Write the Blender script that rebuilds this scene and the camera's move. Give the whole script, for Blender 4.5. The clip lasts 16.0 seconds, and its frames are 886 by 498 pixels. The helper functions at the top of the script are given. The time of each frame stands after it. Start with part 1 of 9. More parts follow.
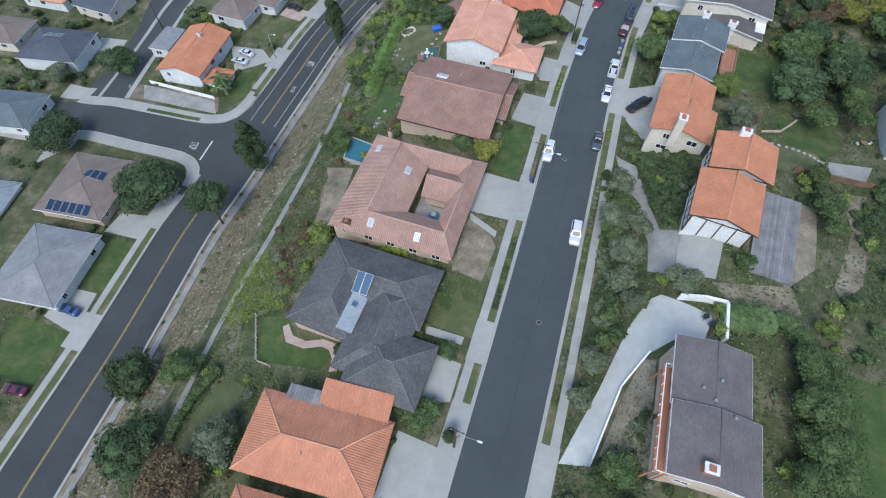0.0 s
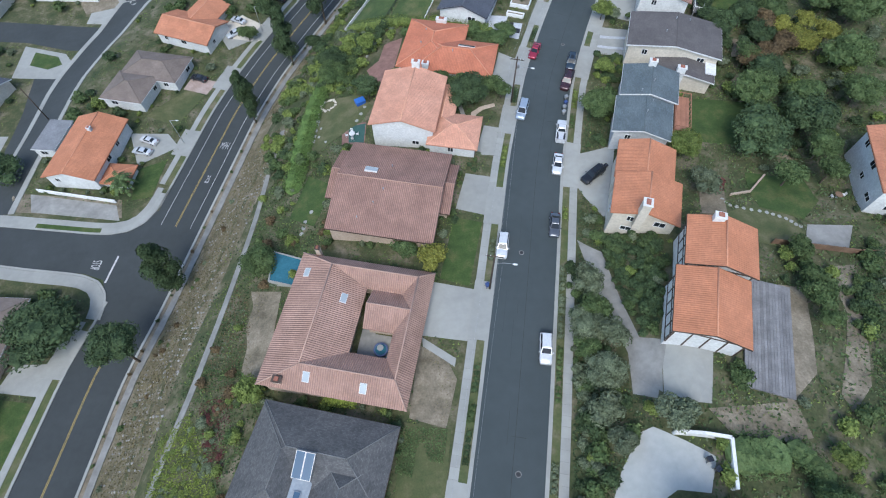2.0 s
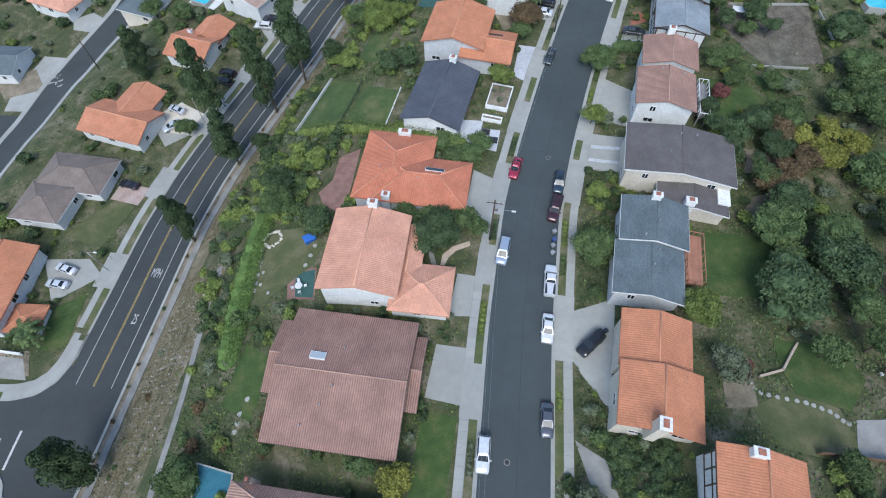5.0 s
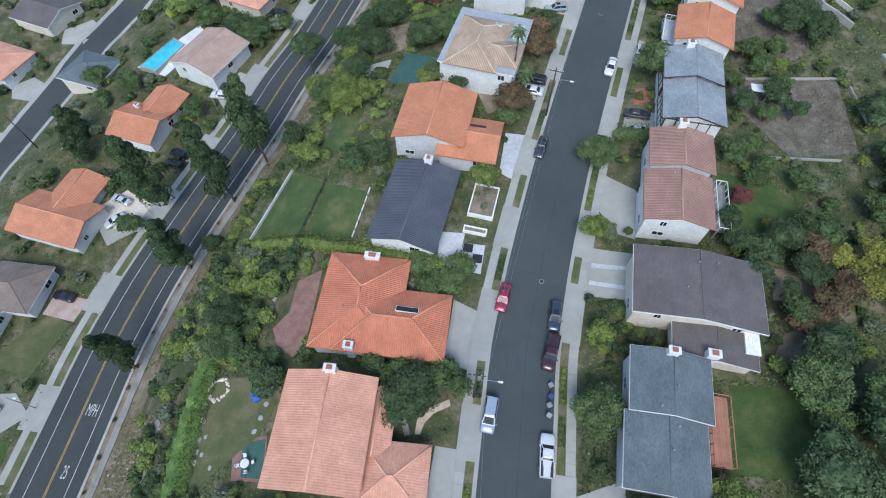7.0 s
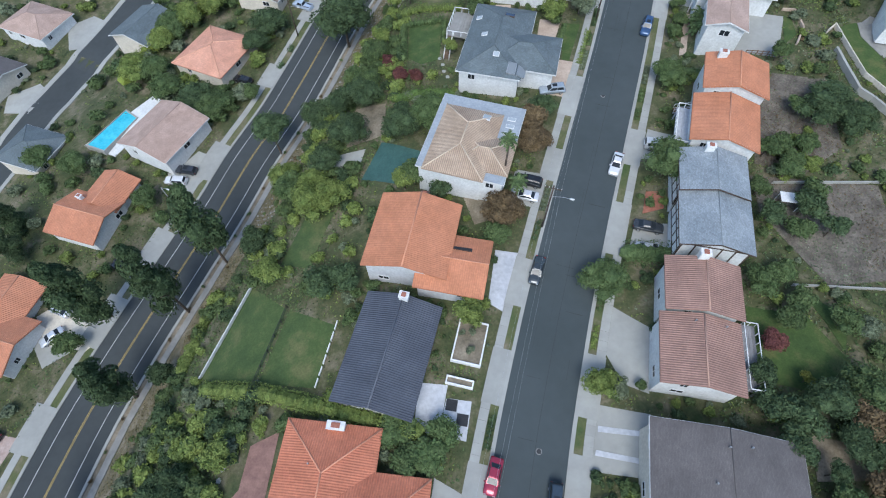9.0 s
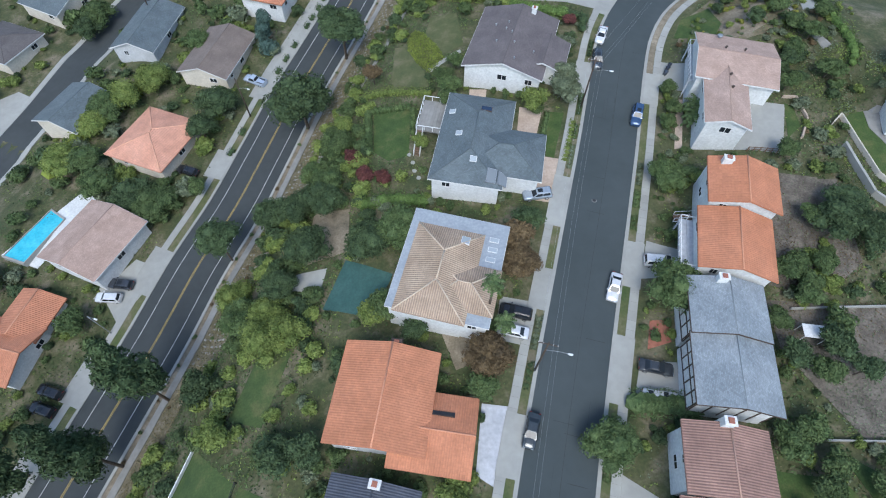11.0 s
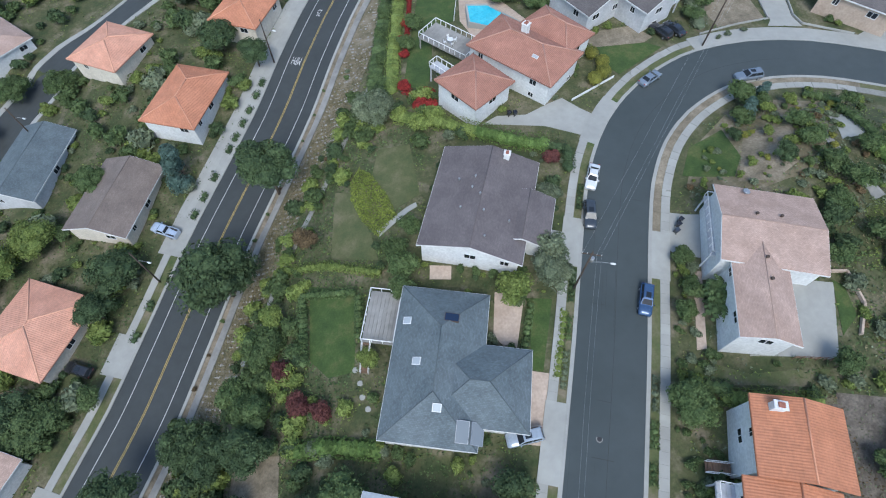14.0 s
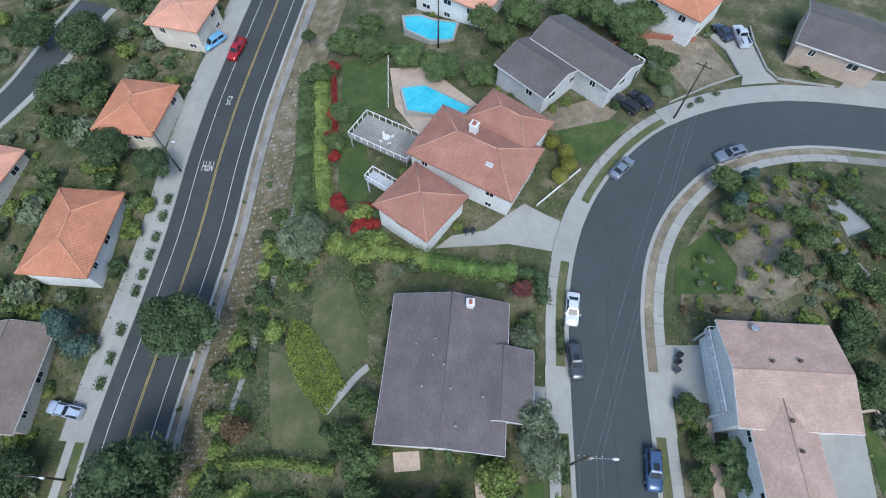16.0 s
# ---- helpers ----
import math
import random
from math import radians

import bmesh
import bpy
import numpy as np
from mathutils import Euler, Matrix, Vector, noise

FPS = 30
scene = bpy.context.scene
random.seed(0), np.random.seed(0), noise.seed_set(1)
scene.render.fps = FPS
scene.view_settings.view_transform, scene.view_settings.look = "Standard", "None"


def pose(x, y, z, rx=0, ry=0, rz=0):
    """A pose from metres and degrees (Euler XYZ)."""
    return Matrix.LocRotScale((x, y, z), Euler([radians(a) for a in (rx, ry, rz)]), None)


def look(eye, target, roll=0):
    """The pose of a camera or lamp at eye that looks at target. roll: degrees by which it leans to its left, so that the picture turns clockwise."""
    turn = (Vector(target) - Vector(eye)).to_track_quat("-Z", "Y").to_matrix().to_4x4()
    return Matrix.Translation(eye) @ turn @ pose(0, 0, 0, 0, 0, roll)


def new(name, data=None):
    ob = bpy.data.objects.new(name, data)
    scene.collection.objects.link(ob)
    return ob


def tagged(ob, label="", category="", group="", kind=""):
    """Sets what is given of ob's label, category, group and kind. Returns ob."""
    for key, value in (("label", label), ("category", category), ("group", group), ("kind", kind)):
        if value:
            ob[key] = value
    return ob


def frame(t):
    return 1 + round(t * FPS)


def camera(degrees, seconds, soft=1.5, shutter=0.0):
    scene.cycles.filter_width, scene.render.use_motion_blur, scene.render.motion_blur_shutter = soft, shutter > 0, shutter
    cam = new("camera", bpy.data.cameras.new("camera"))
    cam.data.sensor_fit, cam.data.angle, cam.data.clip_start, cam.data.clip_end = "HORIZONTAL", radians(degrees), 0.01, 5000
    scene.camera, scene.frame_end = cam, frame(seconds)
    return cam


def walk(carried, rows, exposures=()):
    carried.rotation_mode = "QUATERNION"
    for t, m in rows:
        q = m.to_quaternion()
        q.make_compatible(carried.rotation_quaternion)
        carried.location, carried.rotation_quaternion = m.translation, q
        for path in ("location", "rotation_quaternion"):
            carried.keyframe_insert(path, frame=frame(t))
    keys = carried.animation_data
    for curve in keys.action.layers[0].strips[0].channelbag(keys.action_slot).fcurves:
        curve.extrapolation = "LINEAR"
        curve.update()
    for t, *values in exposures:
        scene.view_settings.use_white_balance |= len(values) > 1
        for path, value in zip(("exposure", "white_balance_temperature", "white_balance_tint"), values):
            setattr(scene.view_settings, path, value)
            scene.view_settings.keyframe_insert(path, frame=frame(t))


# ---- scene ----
# A drone flies level, about 70 m above a residential street on a hillside, looking steeply down.
cam = camera(82.7, 16.0, soft=1.1)
# seconds, eye, heading (degrees from north, left positive), pitch, roll
PATH = [
    (0, (0.05, -7.34, 78.66), -1.17, -58.59, 0.43),
    (0.5, (0.95, -1.57, 78.66), -1.39, -58.76, 0.22),
    (1, (2.10, 4.51, 78.65), -6.43, -58.95, -0.68),
    (1.5, (3.48, 10.65, 78.64), -8.20, -59.10, -0.90),
    (2, (4.86, 16.42, 78.64), -8.74, -59.03, -0.73),
    (2.5, (6.26, 21.50, 78.64), -9.08, -59.05, -0.76),
    (3, (7.69, 26.38, 78.65), -9.49, -59.03, -0.75),
    (3.2, (8.28, 28.35, 78.65), -9.56, -59.03, -0.81),
    (5.3, (15.00, 51.65, 78.64), -11.75, -58.75, -0.12),
    (5.5, (15.88, 54.28, 78.64), -11.78, -58.80, -0.28),
    (6, (18.14, 60.83, 78.64), -11.97, -58.95, -0.40),
    (6.5, (20.49, 67.33, 78.65), -12.02, -59.17, -0.70),
    (7, (22.89, 73.79, 78.66), -12.07, -59.31, -0.91),
    (7.5, (25.32, 80.20, 78.68), -12.05, -59.50, -1.17),
    (8, (27.58, 86.54, 78.69), -12.04, -59.67, -1.40),
    (8.5, (29.62, 92.52, 78.70), -12.26, -59.68, -1.33),
    (9, (31.50, 98.42, 78.70), -12.56, -59.63, -1.17),
    (9.2, (32.25, 100.81, 78.70), -12.63, -59.66, -1.17),
    (11.3, (38.92, 124.29, 78.58), -18.11, -58.42, 1.29),
    (11.5, (39.98, 126.86, 78.58), -18.31, -58.46, 1.24),
    (12, (42.71, 133.25, 78.58), -19.12, -58.62, 1.19),
    (12.5, (45.45, 139.39, 78.59), -18.95, -58.84, 1.08),
    (13, (48.24, 145.63, 78.60), -19.62, -59.08, 1.06),
    (13.5, (51.09, 151.97, 78.60), -20.79, -59.41, 0.82),
    (14, (54.03, 158.42, 78.59), -21.05, -59.90, 0.75),
    (14.5, (57.02, 164.93, 78.58), -22.44, -60.49, 0.59),
    (15, (60.15, 171.27, 78.56), -25.22, -61.03, 0.48),
    (15.5, (63.32, 177.38, 78.54), -28.12, -61.46, 0.67),
    (16, (66.23, 183.15, 78.53), -29.29, -61.52, 1.41),
]


def drone(eye, heading, pitch, roll):
    h, p = radians(heading), radians(pitch)
    ahead = Vector((-math.sin(h) * math.cos(p), math.cos(h) * math.cos(p), math.sin(p)))
    return look(eye, Vector(eye) + ahead * 50, roll)


walk(cam, [(t, drone(eye, h, p, r)) for t, eye, h, p, r in PATH], [(0.0, 0.85, 6090, 7), (16.0, 0.85, 6090, 7)])

# ---- light: a bright overcast day ----
world = bpy.data.worlds.new("sky")
scene.world = world
world.use_nodes = True
_nt = world.node_tree
_sky = _nt.nodes.new("ShaderNodeTexSky")
_sky.sky_type = "NISHITA"
_sky.sun_disc = False
_sky.sun_elevation, _sky.sun_rotation = radians(52), radians(200)
_sky.air_density, _sky.dust_density, _sky.ozone_density = 1.0, 1.2, 1.0
_bg = _nt.nodes["Background"]
_bg.inputs[1].default_value = SKY_STRENGTH = 0.139
_nt.links.new(_sky.outputs[0], _bg.inputs[0])
_sun = bpy.data.lights.new("sun", "SUN")
_sun.energy, _sun.angle, _sun.color = 1.35, radians(28), (1.0, 0.97, 0.93)
sun = new("sun", _sun)
sun.matrix_world = look((0, 0, 200), (0 + 0.21 * 100, 0.58 * 100, 200 - 0.79 * 100))

# ---- materials ----
def mat(name, colors, scale=1.0, rough=0.85, bump=0.0, bump_scale=None, metal=0.0, fine=None, island=0.0, rand=0.0, coord="Object", spec=0.5, grain=0.14):
    """Two or three colours mixed by noise of the given wavelength (metres), with finer grain, bump and per-piece variation."""
    m = bpy.data.materials.new(name)
    m.use_nodes = True
    nt = m.node_tree
    n, l = nt.nodes, nt.links
    b = n["Principled BSDF"]
    b.inputs["Roughness"].default_value = rough
    b.inputs["Metallic"].default_value = metal
    b.inputs["Specular IOR Level"].default_value = spec
    geo = n.new("ShaderNodeNewGeometry")
    vec = geo.outputs["Position"]
    if coord == "UV":
        tc = n.new("ShaderNodeTexCoord")
        vec = tc.outputs["UV"]
    no = n.new("ShaderNodeTexNoise")
    no.inputs["Scale"].default_value = 1.0 / scale
    no.inputs["Detail"].default_value = 6
    no.inputs["Roughness"].default_value = 0.65
    l.new(vec, no.inputs["Vector"])
    ramp = n.new("ShaderNodeValToRGB")
    els = ramp.color_ramp.elements
    ps = [0.34, 0.66] if len(colors) == 2 else [0.3, 0.5, 0.7]
    while len(els) < len(colors):
        els.new(0.5)
    for e, p, c in zip(els, ps, colors):
        e.position, e.color = p, (*c, 1)
    l.new(no.outputs["Fac"], ramp.inputs[0])
    col = ramp.outputs[0]
    n2 = n.new("ShaderNodeTexNoise")
    n2.inputs["Scale"].default_value = 1.0 / (fine or scale * 0.12)
    n2.inputs["Detail"].default_value = 4
    l.new(vec, n2.inputs["Vector"])
    hsv = n.new("ShaderNodeHueSaturation")
    mr = n.new("ShaderNodeMapRange")
    mr.inputs["From Min"].default_value, mr.inputs["From Max"].default_value = 0.25, 0.75
    mr.inputs["To Min"].default_value, mr.inputs["To Max"].default_value = 1 - grain, 1 + grain
    l.new(n2.outputs["Fac"], mr.inputs["Value"])
    val = mr.outputs[0]
    for amount, out in ((island, geo.outputs["Random Per Island"]), (rand, None)):
        if amount:
            if out is None:
                oi = n.new("ShaderNodeObjectInfo")
                out = oi.outputs["Random"]
            m2 = n.new("ShaderNodeMapRange")
            m2.inputs["To Min"].default_value, m2.inputs["To Max"].default_value = 1 - amount, 1 + amount
            l.new(out, m2.inputs["Value"])
            mu = n.new("ShaderNodeMath")
            mu.operation = "MULTIPLY"
            l.new(val, mu.inputs[0])
            l.new(m2.outputs[0], mu.inputs[1])
            val = mu.outputs[0]
    l.new(val, hsv.inputs["Value"])
    l.new(col, hsv.inputs["Color"])
    l.new(hsv.outputs[0], b.inputs["Base Color"])
    if bump:
        bp = n.new("ShaderNodeBump")
        bp.inputs["Strength"].default_value = 0.6
        bp.inputs["Distance"].default_value = bump
        n3 = n.new("ShaderNodeTexNoise")
        n3.inputs["Scale"].default_value = 1.0 / (bump_scale or scale * 0.2)
        n3.inputs["Detail"].default_value = 5
        l.new(vec, n3.inputs["Vector"])
        l.new(n3.outputs["Fac"], bp.inputs["Height"])
        l.new(bp.outputs[0], b.inputs["Normal"])
    return m


def roof_mat(name, colors, tile=(0.32, 0.4), vary=0.06, rough=0.8, patch=6.0, dirt=0.0):
    """Courses of tiles or shingles, each with its own shade, over large weathered patches. u runs along the eave, v up
    the slope, in metres. The last number is how strongly shade is painted into the pans between barrel tiles.
    """
    m = mat(name, colors, scale=patch, rough=rough, bump=0.0, coord="UV", fine=0.35, grain=0.1)
    nt = m.node_tree
    n, l = nt.nodes, nt.links
    tc = next(x for x in n if x.type == "TEX_COORD")
    hsv = next(x for x in n if x.type == "HUE_SAT")
    br = n.new("ShaderNodeTexBrick")
    br.inputs["Scale"].default_value = 1.0
    br.inputs["Brick Width"].default_value, br.inputs["Row Height"].default_value = tile
    br.inputs["Mortar Size"].default_value = 0.02
    br.inputs["Mortar Smooth"].default_value = 0.3
    br.inputs["Color1"].default_value = (1 - vary, 1 - vary, 1 - vary, 1)
    br.inputs["Color2"].default_value = (1 + vary, 1 + vary, 1 + vary, 1)
    br.inputs["Mortar"].default_value = (0.9, 0.9, 0.9, 1) if dirt else (0.8, 0.8, 0.8, 1)
    br.offset = 0.0 if dirt else 0.5
    l.new(tc.outputs["UV"], br.inputs["Vector"])

    def times(a, b, how):
        mx = n.new("ShaderNodeMix")
        mx.data_type, mx.blend_type = "RGBA", how
        mx.inputs[0].default_value = 1.0
        l.new(a, mx.inputs[6])
        l.new(b, mx.inputs[7])
        return mx.outputs[2]

    out = times(hsv.outputs[0], br.outputs["Color"], "MULTIPLY")
    # pale lichen and sun-bleached spots, broken unevenly over the roof
    spot = n.new("ShaderNodeTexNoise")
    spot.inputs["Scale"].default_value, spot.inputs["Detail"].default_value = 0.45, 8
    l.new(tc.outputs["UV"], spot.inputs["Vector"])
    sr = n.new("ShaderNodeMapRange")
    sr.inputs["From Min"].default_value, sr.inputs["From Max"].default_value = 0.4, 0.75
    sr.inputs["To Min"].default_value, sr.inputs["To Max"].default_value = 0.93, 1.16
    l.new(spot.outputs["Fac"], sr.inputs["Value"])
    out = times(out, sr.outputs[0], "MULTIPLY")
    # shade of the pans, painted as dark stripes in step with the tile columns
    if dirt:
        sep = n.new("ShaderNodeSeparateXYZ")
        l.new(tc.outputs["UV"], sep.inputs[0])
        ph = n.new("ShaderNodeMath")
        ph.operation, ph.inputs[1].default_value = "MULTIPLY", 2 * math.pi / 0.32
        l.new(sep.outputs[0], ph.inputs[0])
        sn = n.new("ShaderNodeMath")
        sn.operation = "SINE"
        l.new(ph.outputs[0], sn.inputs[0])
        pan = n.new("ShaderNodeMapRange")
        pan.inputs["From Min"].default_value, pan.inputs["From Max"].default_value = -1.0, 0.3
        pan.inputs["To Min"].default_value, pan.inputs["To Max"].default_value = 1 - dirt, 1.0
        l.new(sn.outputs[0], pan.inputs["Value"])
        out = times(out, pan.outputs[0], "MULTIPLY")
    l.new(out, n["Principled BSDF"].inputs["Base Color"])
    bp = n.new("ShaderNodeBump")
    bp.inputs["Strength"].default_value, bp.inputs["Distance"].default_value = 0.5, 0.02
    l.new(br.outputs["Color"], bp.inputs["Height"])
    l.new(bp.outputs[0], n["Principled BSDF"].inputs["Normal"])
    return m


M = {}
M["asphalt"] = mat("asphalt", [(0.045, 0.057, 0.058), (0.058, 0.071, 0.073)], scale=14, rough=0.9, bump=0.008, bump_scale=0.06, fine=1.6, grain=0.06)
M["asphalt_new"] = mat("asphalt_new", [(0.04, 0.046, 0.046), (0.052, 0.059, 0.059)], scale=9, rough=0.9, bump=0.008, bump_scale=0.06, fine=1.2, grain=0.07)
M["concrete"] = mat("concrete", [(0.29, 0.29, 0.265), (0.35, 0.35, 0.32)], scale=6, rough=0.9, bump=0.003, bump_scale=0.15, fine=1.1, rand=0.06, grain=0.06)
M["concrete_pale"] = mat("concrete_pale", [(0.4, 0.41, 0.39), (0.48, 0.485, 0.46)], scale=5, rough=0.9, bump=0.003, bump_scale=0.15, fine=0.9, grain=0.07)
M["concrete_old"] = mat("concrete_old", [(0.2, 0.195, 0.18), (0.31, 0.3, 0.275)], scale=3.5, rough=0.92, bump=0.004, bump_scale=0.15, fine=0.8, rand=0.1, grain=0.09)
M["concrete_joint"] = mat("concrete_joint", [(0.19, 0.19, 0.17), (0.25, 0.25, 0.225)], scale=3, rough=0.95)
M["verge_mix"] = mat("verge_mix", [(0.05, 0.085, 0.025), (0.1, 0.11, 0.045), (0.2, 0.165, 0.115)], scale=4.5, rough=1.0, bump=0.05, bump_scale=0.15, fine=0.3)
M["ground"] = mat("ground", [(0.034, 0.054, 0.018), (0.078, 0.084, 0.036), (0.2, 0.168, 0.118)], scale=4, rough=1.0, bump=0.12, bump_scale=0.5, fine=0.4, grain=0.25)
M["dry_slope"] = mat("dry_slope", [(0.09, 0.085, 0.045), (0.165, 0.138, 0.085), (0.27, 0.235, 0.175)], scale=2.4, rough=1.0, bump=0.15, bump_scale=0.4, fine=0.35)
M["dirt"] = mat("dirt", [(0.115, 0.098, 0.064), (0.205, 0.172, 0.122), (0.31, 0.265, 0.195)], scale=3, rough=1.0, bump=0.08, bump_scale=0.3, fine=0.3, grain=0.22)
M["soil_dark"] = mat("soil_dark", [(0.08, 0.068, 0.054), (0.13, 0.112, 0.09), (0.2, 0.176, 0.142)], scale=2.2, rough=1.0, bump=0.1, bump_scale=0.4, fine=0.3, grain=0.3)
M["lawn"] = mat("lawn", [(0.03, 0.058, 0.015), (0.052, 0.088, 0.021), (0.105, 0.112, 0.04)], scale=3, rough=1.0, bump=0.05, bump_scale=0.12, fine=0.25, grain=0.2)
M["lawn_dry"] = mat("lawn_dry", [(0.05, 0.075, 0.025), (0.09, 0.1, 0.04), (0.17, 0.148, 0.085)], scale=5, rough=1.0, bump=0.05, bump_scale=0.12, fine=0.25)
M["turf"] = mat("turf", [(0.036, 0.066, 0.02), (0.062, 0.096, 0.028), (0.135, 0.135, 0.055)], scale=4.5, rough=1.0, bump=0.04, bump_scale=0.1, fine=0.3, grain=0.18)
M["white_paint"] = mat("white_paint", [(0.7, 0.7, 0.69), (0.8, 0.8, 0.79)], scale=3, rough=0.6)
M["road_paint"] = mat("road_paint", [(0.4, 0.4, 0.39), (0.62, 0.62, 0.6)], scale=1.2, rough=0.7, fine=0.1)
M["yellow_paint"] = mat("yellow_paint", [(0.36, 0.26, 0.07), (0.46, 0.34, 0.11)], scale=1.2, rough=0.7, fine=0.1)
M["stucco_white"] = mat("stucco_white", [(0.56, 0.57, 0.56), (0.66, 0.67, 0.66)], scale=3, rough=0.9, bump=0.006, bump_scale=0.06)
M["stucco_cream"] = mat("stucco_cream", [(0.52, 0.47, 0.39), (0.62, 0.57, 0.48)], scale=3, rough=0.9, bump=0.006, bump_scale=0.06)
M["stucco_tan"] = mat("stucco_tan", [(0.4, 0.31, 0.24), (0.5, 0.4, 0.32)], scale=3, rough=0.9, bump=0.006, bump_scale=0.06)
M["stucco_grey"] = mat("stucco_grey", [(0.42, 0.43, 0.44), (0.52, 0.53, 0.54)], scale=3, rough=0.9, bump=0.006, bump_scale=0.06)
M["trim_white"] = mat("trim_white", [(0.62, 0.62, 0.61), (0.72, 0.72, 0.71)], scale=2, rough=0.5)
M["trim_dark"] = mat("trim_dark", [(0.05, 0.035, 0.025), (0.09, 0.06, 0.045)], scale=2, rough=0.6)
M["brick_red"] = mat("brick_red", [(0.25, 0.09, 0.06), (0.36, 0.15, 0.1)], scale=0.6, rough=0.9, bump=0.01, bump_scale=0.1)
M["wood_deck"] = mat("wood_deck", [(0.15, 0.145, 0.145), (0.235, 0.23, 0.228)], scale=2, rough=0.85, fine=0.2, rand=0.15)
M["wood_red"] = mat("wood_red", [(0.3, 0.14, 0.085), (0.42, 0.2, 0.125)], scale=2, rough=0.8, fine=0.2, rand=0.12)
M["wood_brown"] = mat("wood_brown", [(0.14, 0.085, 0.055), (0.22, 0.14, 0.09)], scale=1.5, rough=0.85, fine=0.15, rand=0.15)
M["pole_wood"] = mat("pole_wood", [(0.045, 0.033, 0.025), (0.08, 0.06, 0.045)], scale=1, rough=0.9)
M["metal_grey"] = mat("metal_grey", [(0.35, 0.36, 0.37), (0.45, 0.46, 0.47)], scale=1, rough=0.45, metal=0.7)
M["black"] = mat("black", [(0.015, 0.015, 0.016), (0.03, 0.03, 0.032)], scale=1, rough=0.6)
M["rubber"] = mat("rubber", [(0.012, 0.012, 0.013), (0.02, 0.02, 0.02)], scale=1, rough=0.8)
M["rock"] = mat("rock", [(0.2, 0.19, 0.17), (0.36, 0.345, 0.315)], scale=0.7, rough=0.95, bump=0.02, bump_scale=0.15, rand=0.2, island=0.2)
M["bark"] = mat("bark", [(0.06, 0.045, 0.033), (0.12, 0.095, 0.07)], scale=0.5, rough=0.95, bump=0.03, bump_scale=0.1)


def leaf_mat(name, colors, scale=1.6):
    return mat(name, colors, scale=scale, rough=0.8, bump=0.09, bump_scale=0.16, island=0.3, rand=0.14, fine=0.22, spec=0.2, grain=0.3)


M["leaf_dark"] = leaf_mat("leaf_dark", [(0.036, 0.06, 0.028), (0.078, 0.115, 0.05)])
M["leaf_mid"] = leaf_mat("leaf_mid", [(0.05, 0.082, 0.03), (0.108, 0.15, 0.058)])
M["leaf_light"] = leaf_mat("leaf_light", [(0.095, 0.135, 0.035), (0.19, 0.235, 0.065)])
M["leaf_yellow"] = leaf_mat("leaf_yellow", [(0.135, 0.145, 0.032), (0.25, 0.25, 0.056)])
M["leaf_olive"] = leaf_mat("leaf_olive", [(0.085, 0.108, 0.062), (0.165, 0.195, 0.12)])
M["leaf_blue"] = leaf_mat("leaf_blue", [(0.05, 0.09, 0.075), (0.1, 0.155, 0.13)])
M["leaf_rust"] = leaf_mat("leaf_rust", [(0.085, 0.062, 0.035), (0.16, 0.115, 0.06)])
M["tar"] = mat("tar", [(0.022, 0.025, 0.026), (0.034, 0.037, 0.038)], scale=2, rough=0.8)
M["leaf_red"] = leaf_mat("leaf_red", [(0.16, 0.022, 0.02), (0.32, 0.04, 0.036)])
M["leaf_lime"] = leaf_mat("leaf_lime", [(0.115, 0.15, 0.03), (0.21, 0.255, 0.05)])
M["leaf_ivy"] = leaf_mat("leaf_ivy", [(0.066, 0.115, 0.03), (0.13, 0.195, 0.055)])
M["leaf_straw"] = leaf_mat("leaf_straw", [(0.125, 0.11, 0.055), (0.22, 0.185, 0.105)])
M["leaf_plum"] = leaf_mat("leaf_plum", [(0.08, 0.03, 0.03), (0.15, 0.06, 0.05)])

# for tiles, the last number is the shade painted between their columns
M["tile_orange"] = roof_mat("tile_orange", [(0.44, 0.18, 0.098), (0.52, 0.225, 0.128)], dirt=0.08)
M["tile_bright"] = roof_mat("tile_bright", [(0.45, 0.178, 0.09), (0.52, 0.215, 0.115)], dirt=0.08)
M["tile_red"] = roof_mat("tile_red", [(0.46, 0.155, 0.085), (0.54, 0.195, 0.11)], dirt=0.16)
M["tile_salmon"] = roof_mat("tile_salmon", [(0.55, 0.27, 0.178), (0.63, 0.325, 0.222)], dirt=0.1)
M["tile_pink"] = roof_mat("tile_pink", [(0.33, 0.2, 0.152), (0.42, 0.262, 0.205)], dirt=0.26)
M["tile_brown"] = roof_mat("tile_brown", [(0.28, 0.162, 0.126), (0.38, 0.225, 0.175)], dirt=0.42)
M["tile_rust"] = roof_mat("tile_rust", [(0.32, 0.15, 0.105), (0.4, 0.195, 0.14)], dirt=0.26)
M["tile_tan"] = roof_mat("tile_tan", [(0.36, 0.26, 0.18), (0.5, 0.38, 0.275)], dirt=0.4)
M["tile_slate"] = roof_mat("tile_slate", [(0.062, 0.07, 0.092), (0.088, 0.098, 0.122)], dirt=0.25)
M["shingle_grey"] = roof_mat("shingle_grey", [(0.066, 0.067, 0.068), (0.118, 0.116, 0.114)], tile=(0.3, 0.2), vary=0.24)
M["shingle_brown"] = roof_mat("shingle_brown", [(0.098, 0.087, 0.083), (0.132, 0.117, 0.112)], tile=(0.4, 0.16), vary=0.09)
M["shingle_navy"] = roof_mat("shingle_navy", [(0.06, 0.068, 0.085), (0.085, 0.094, 0.115)], tile=(0.3, 0.2), vary=0.12)
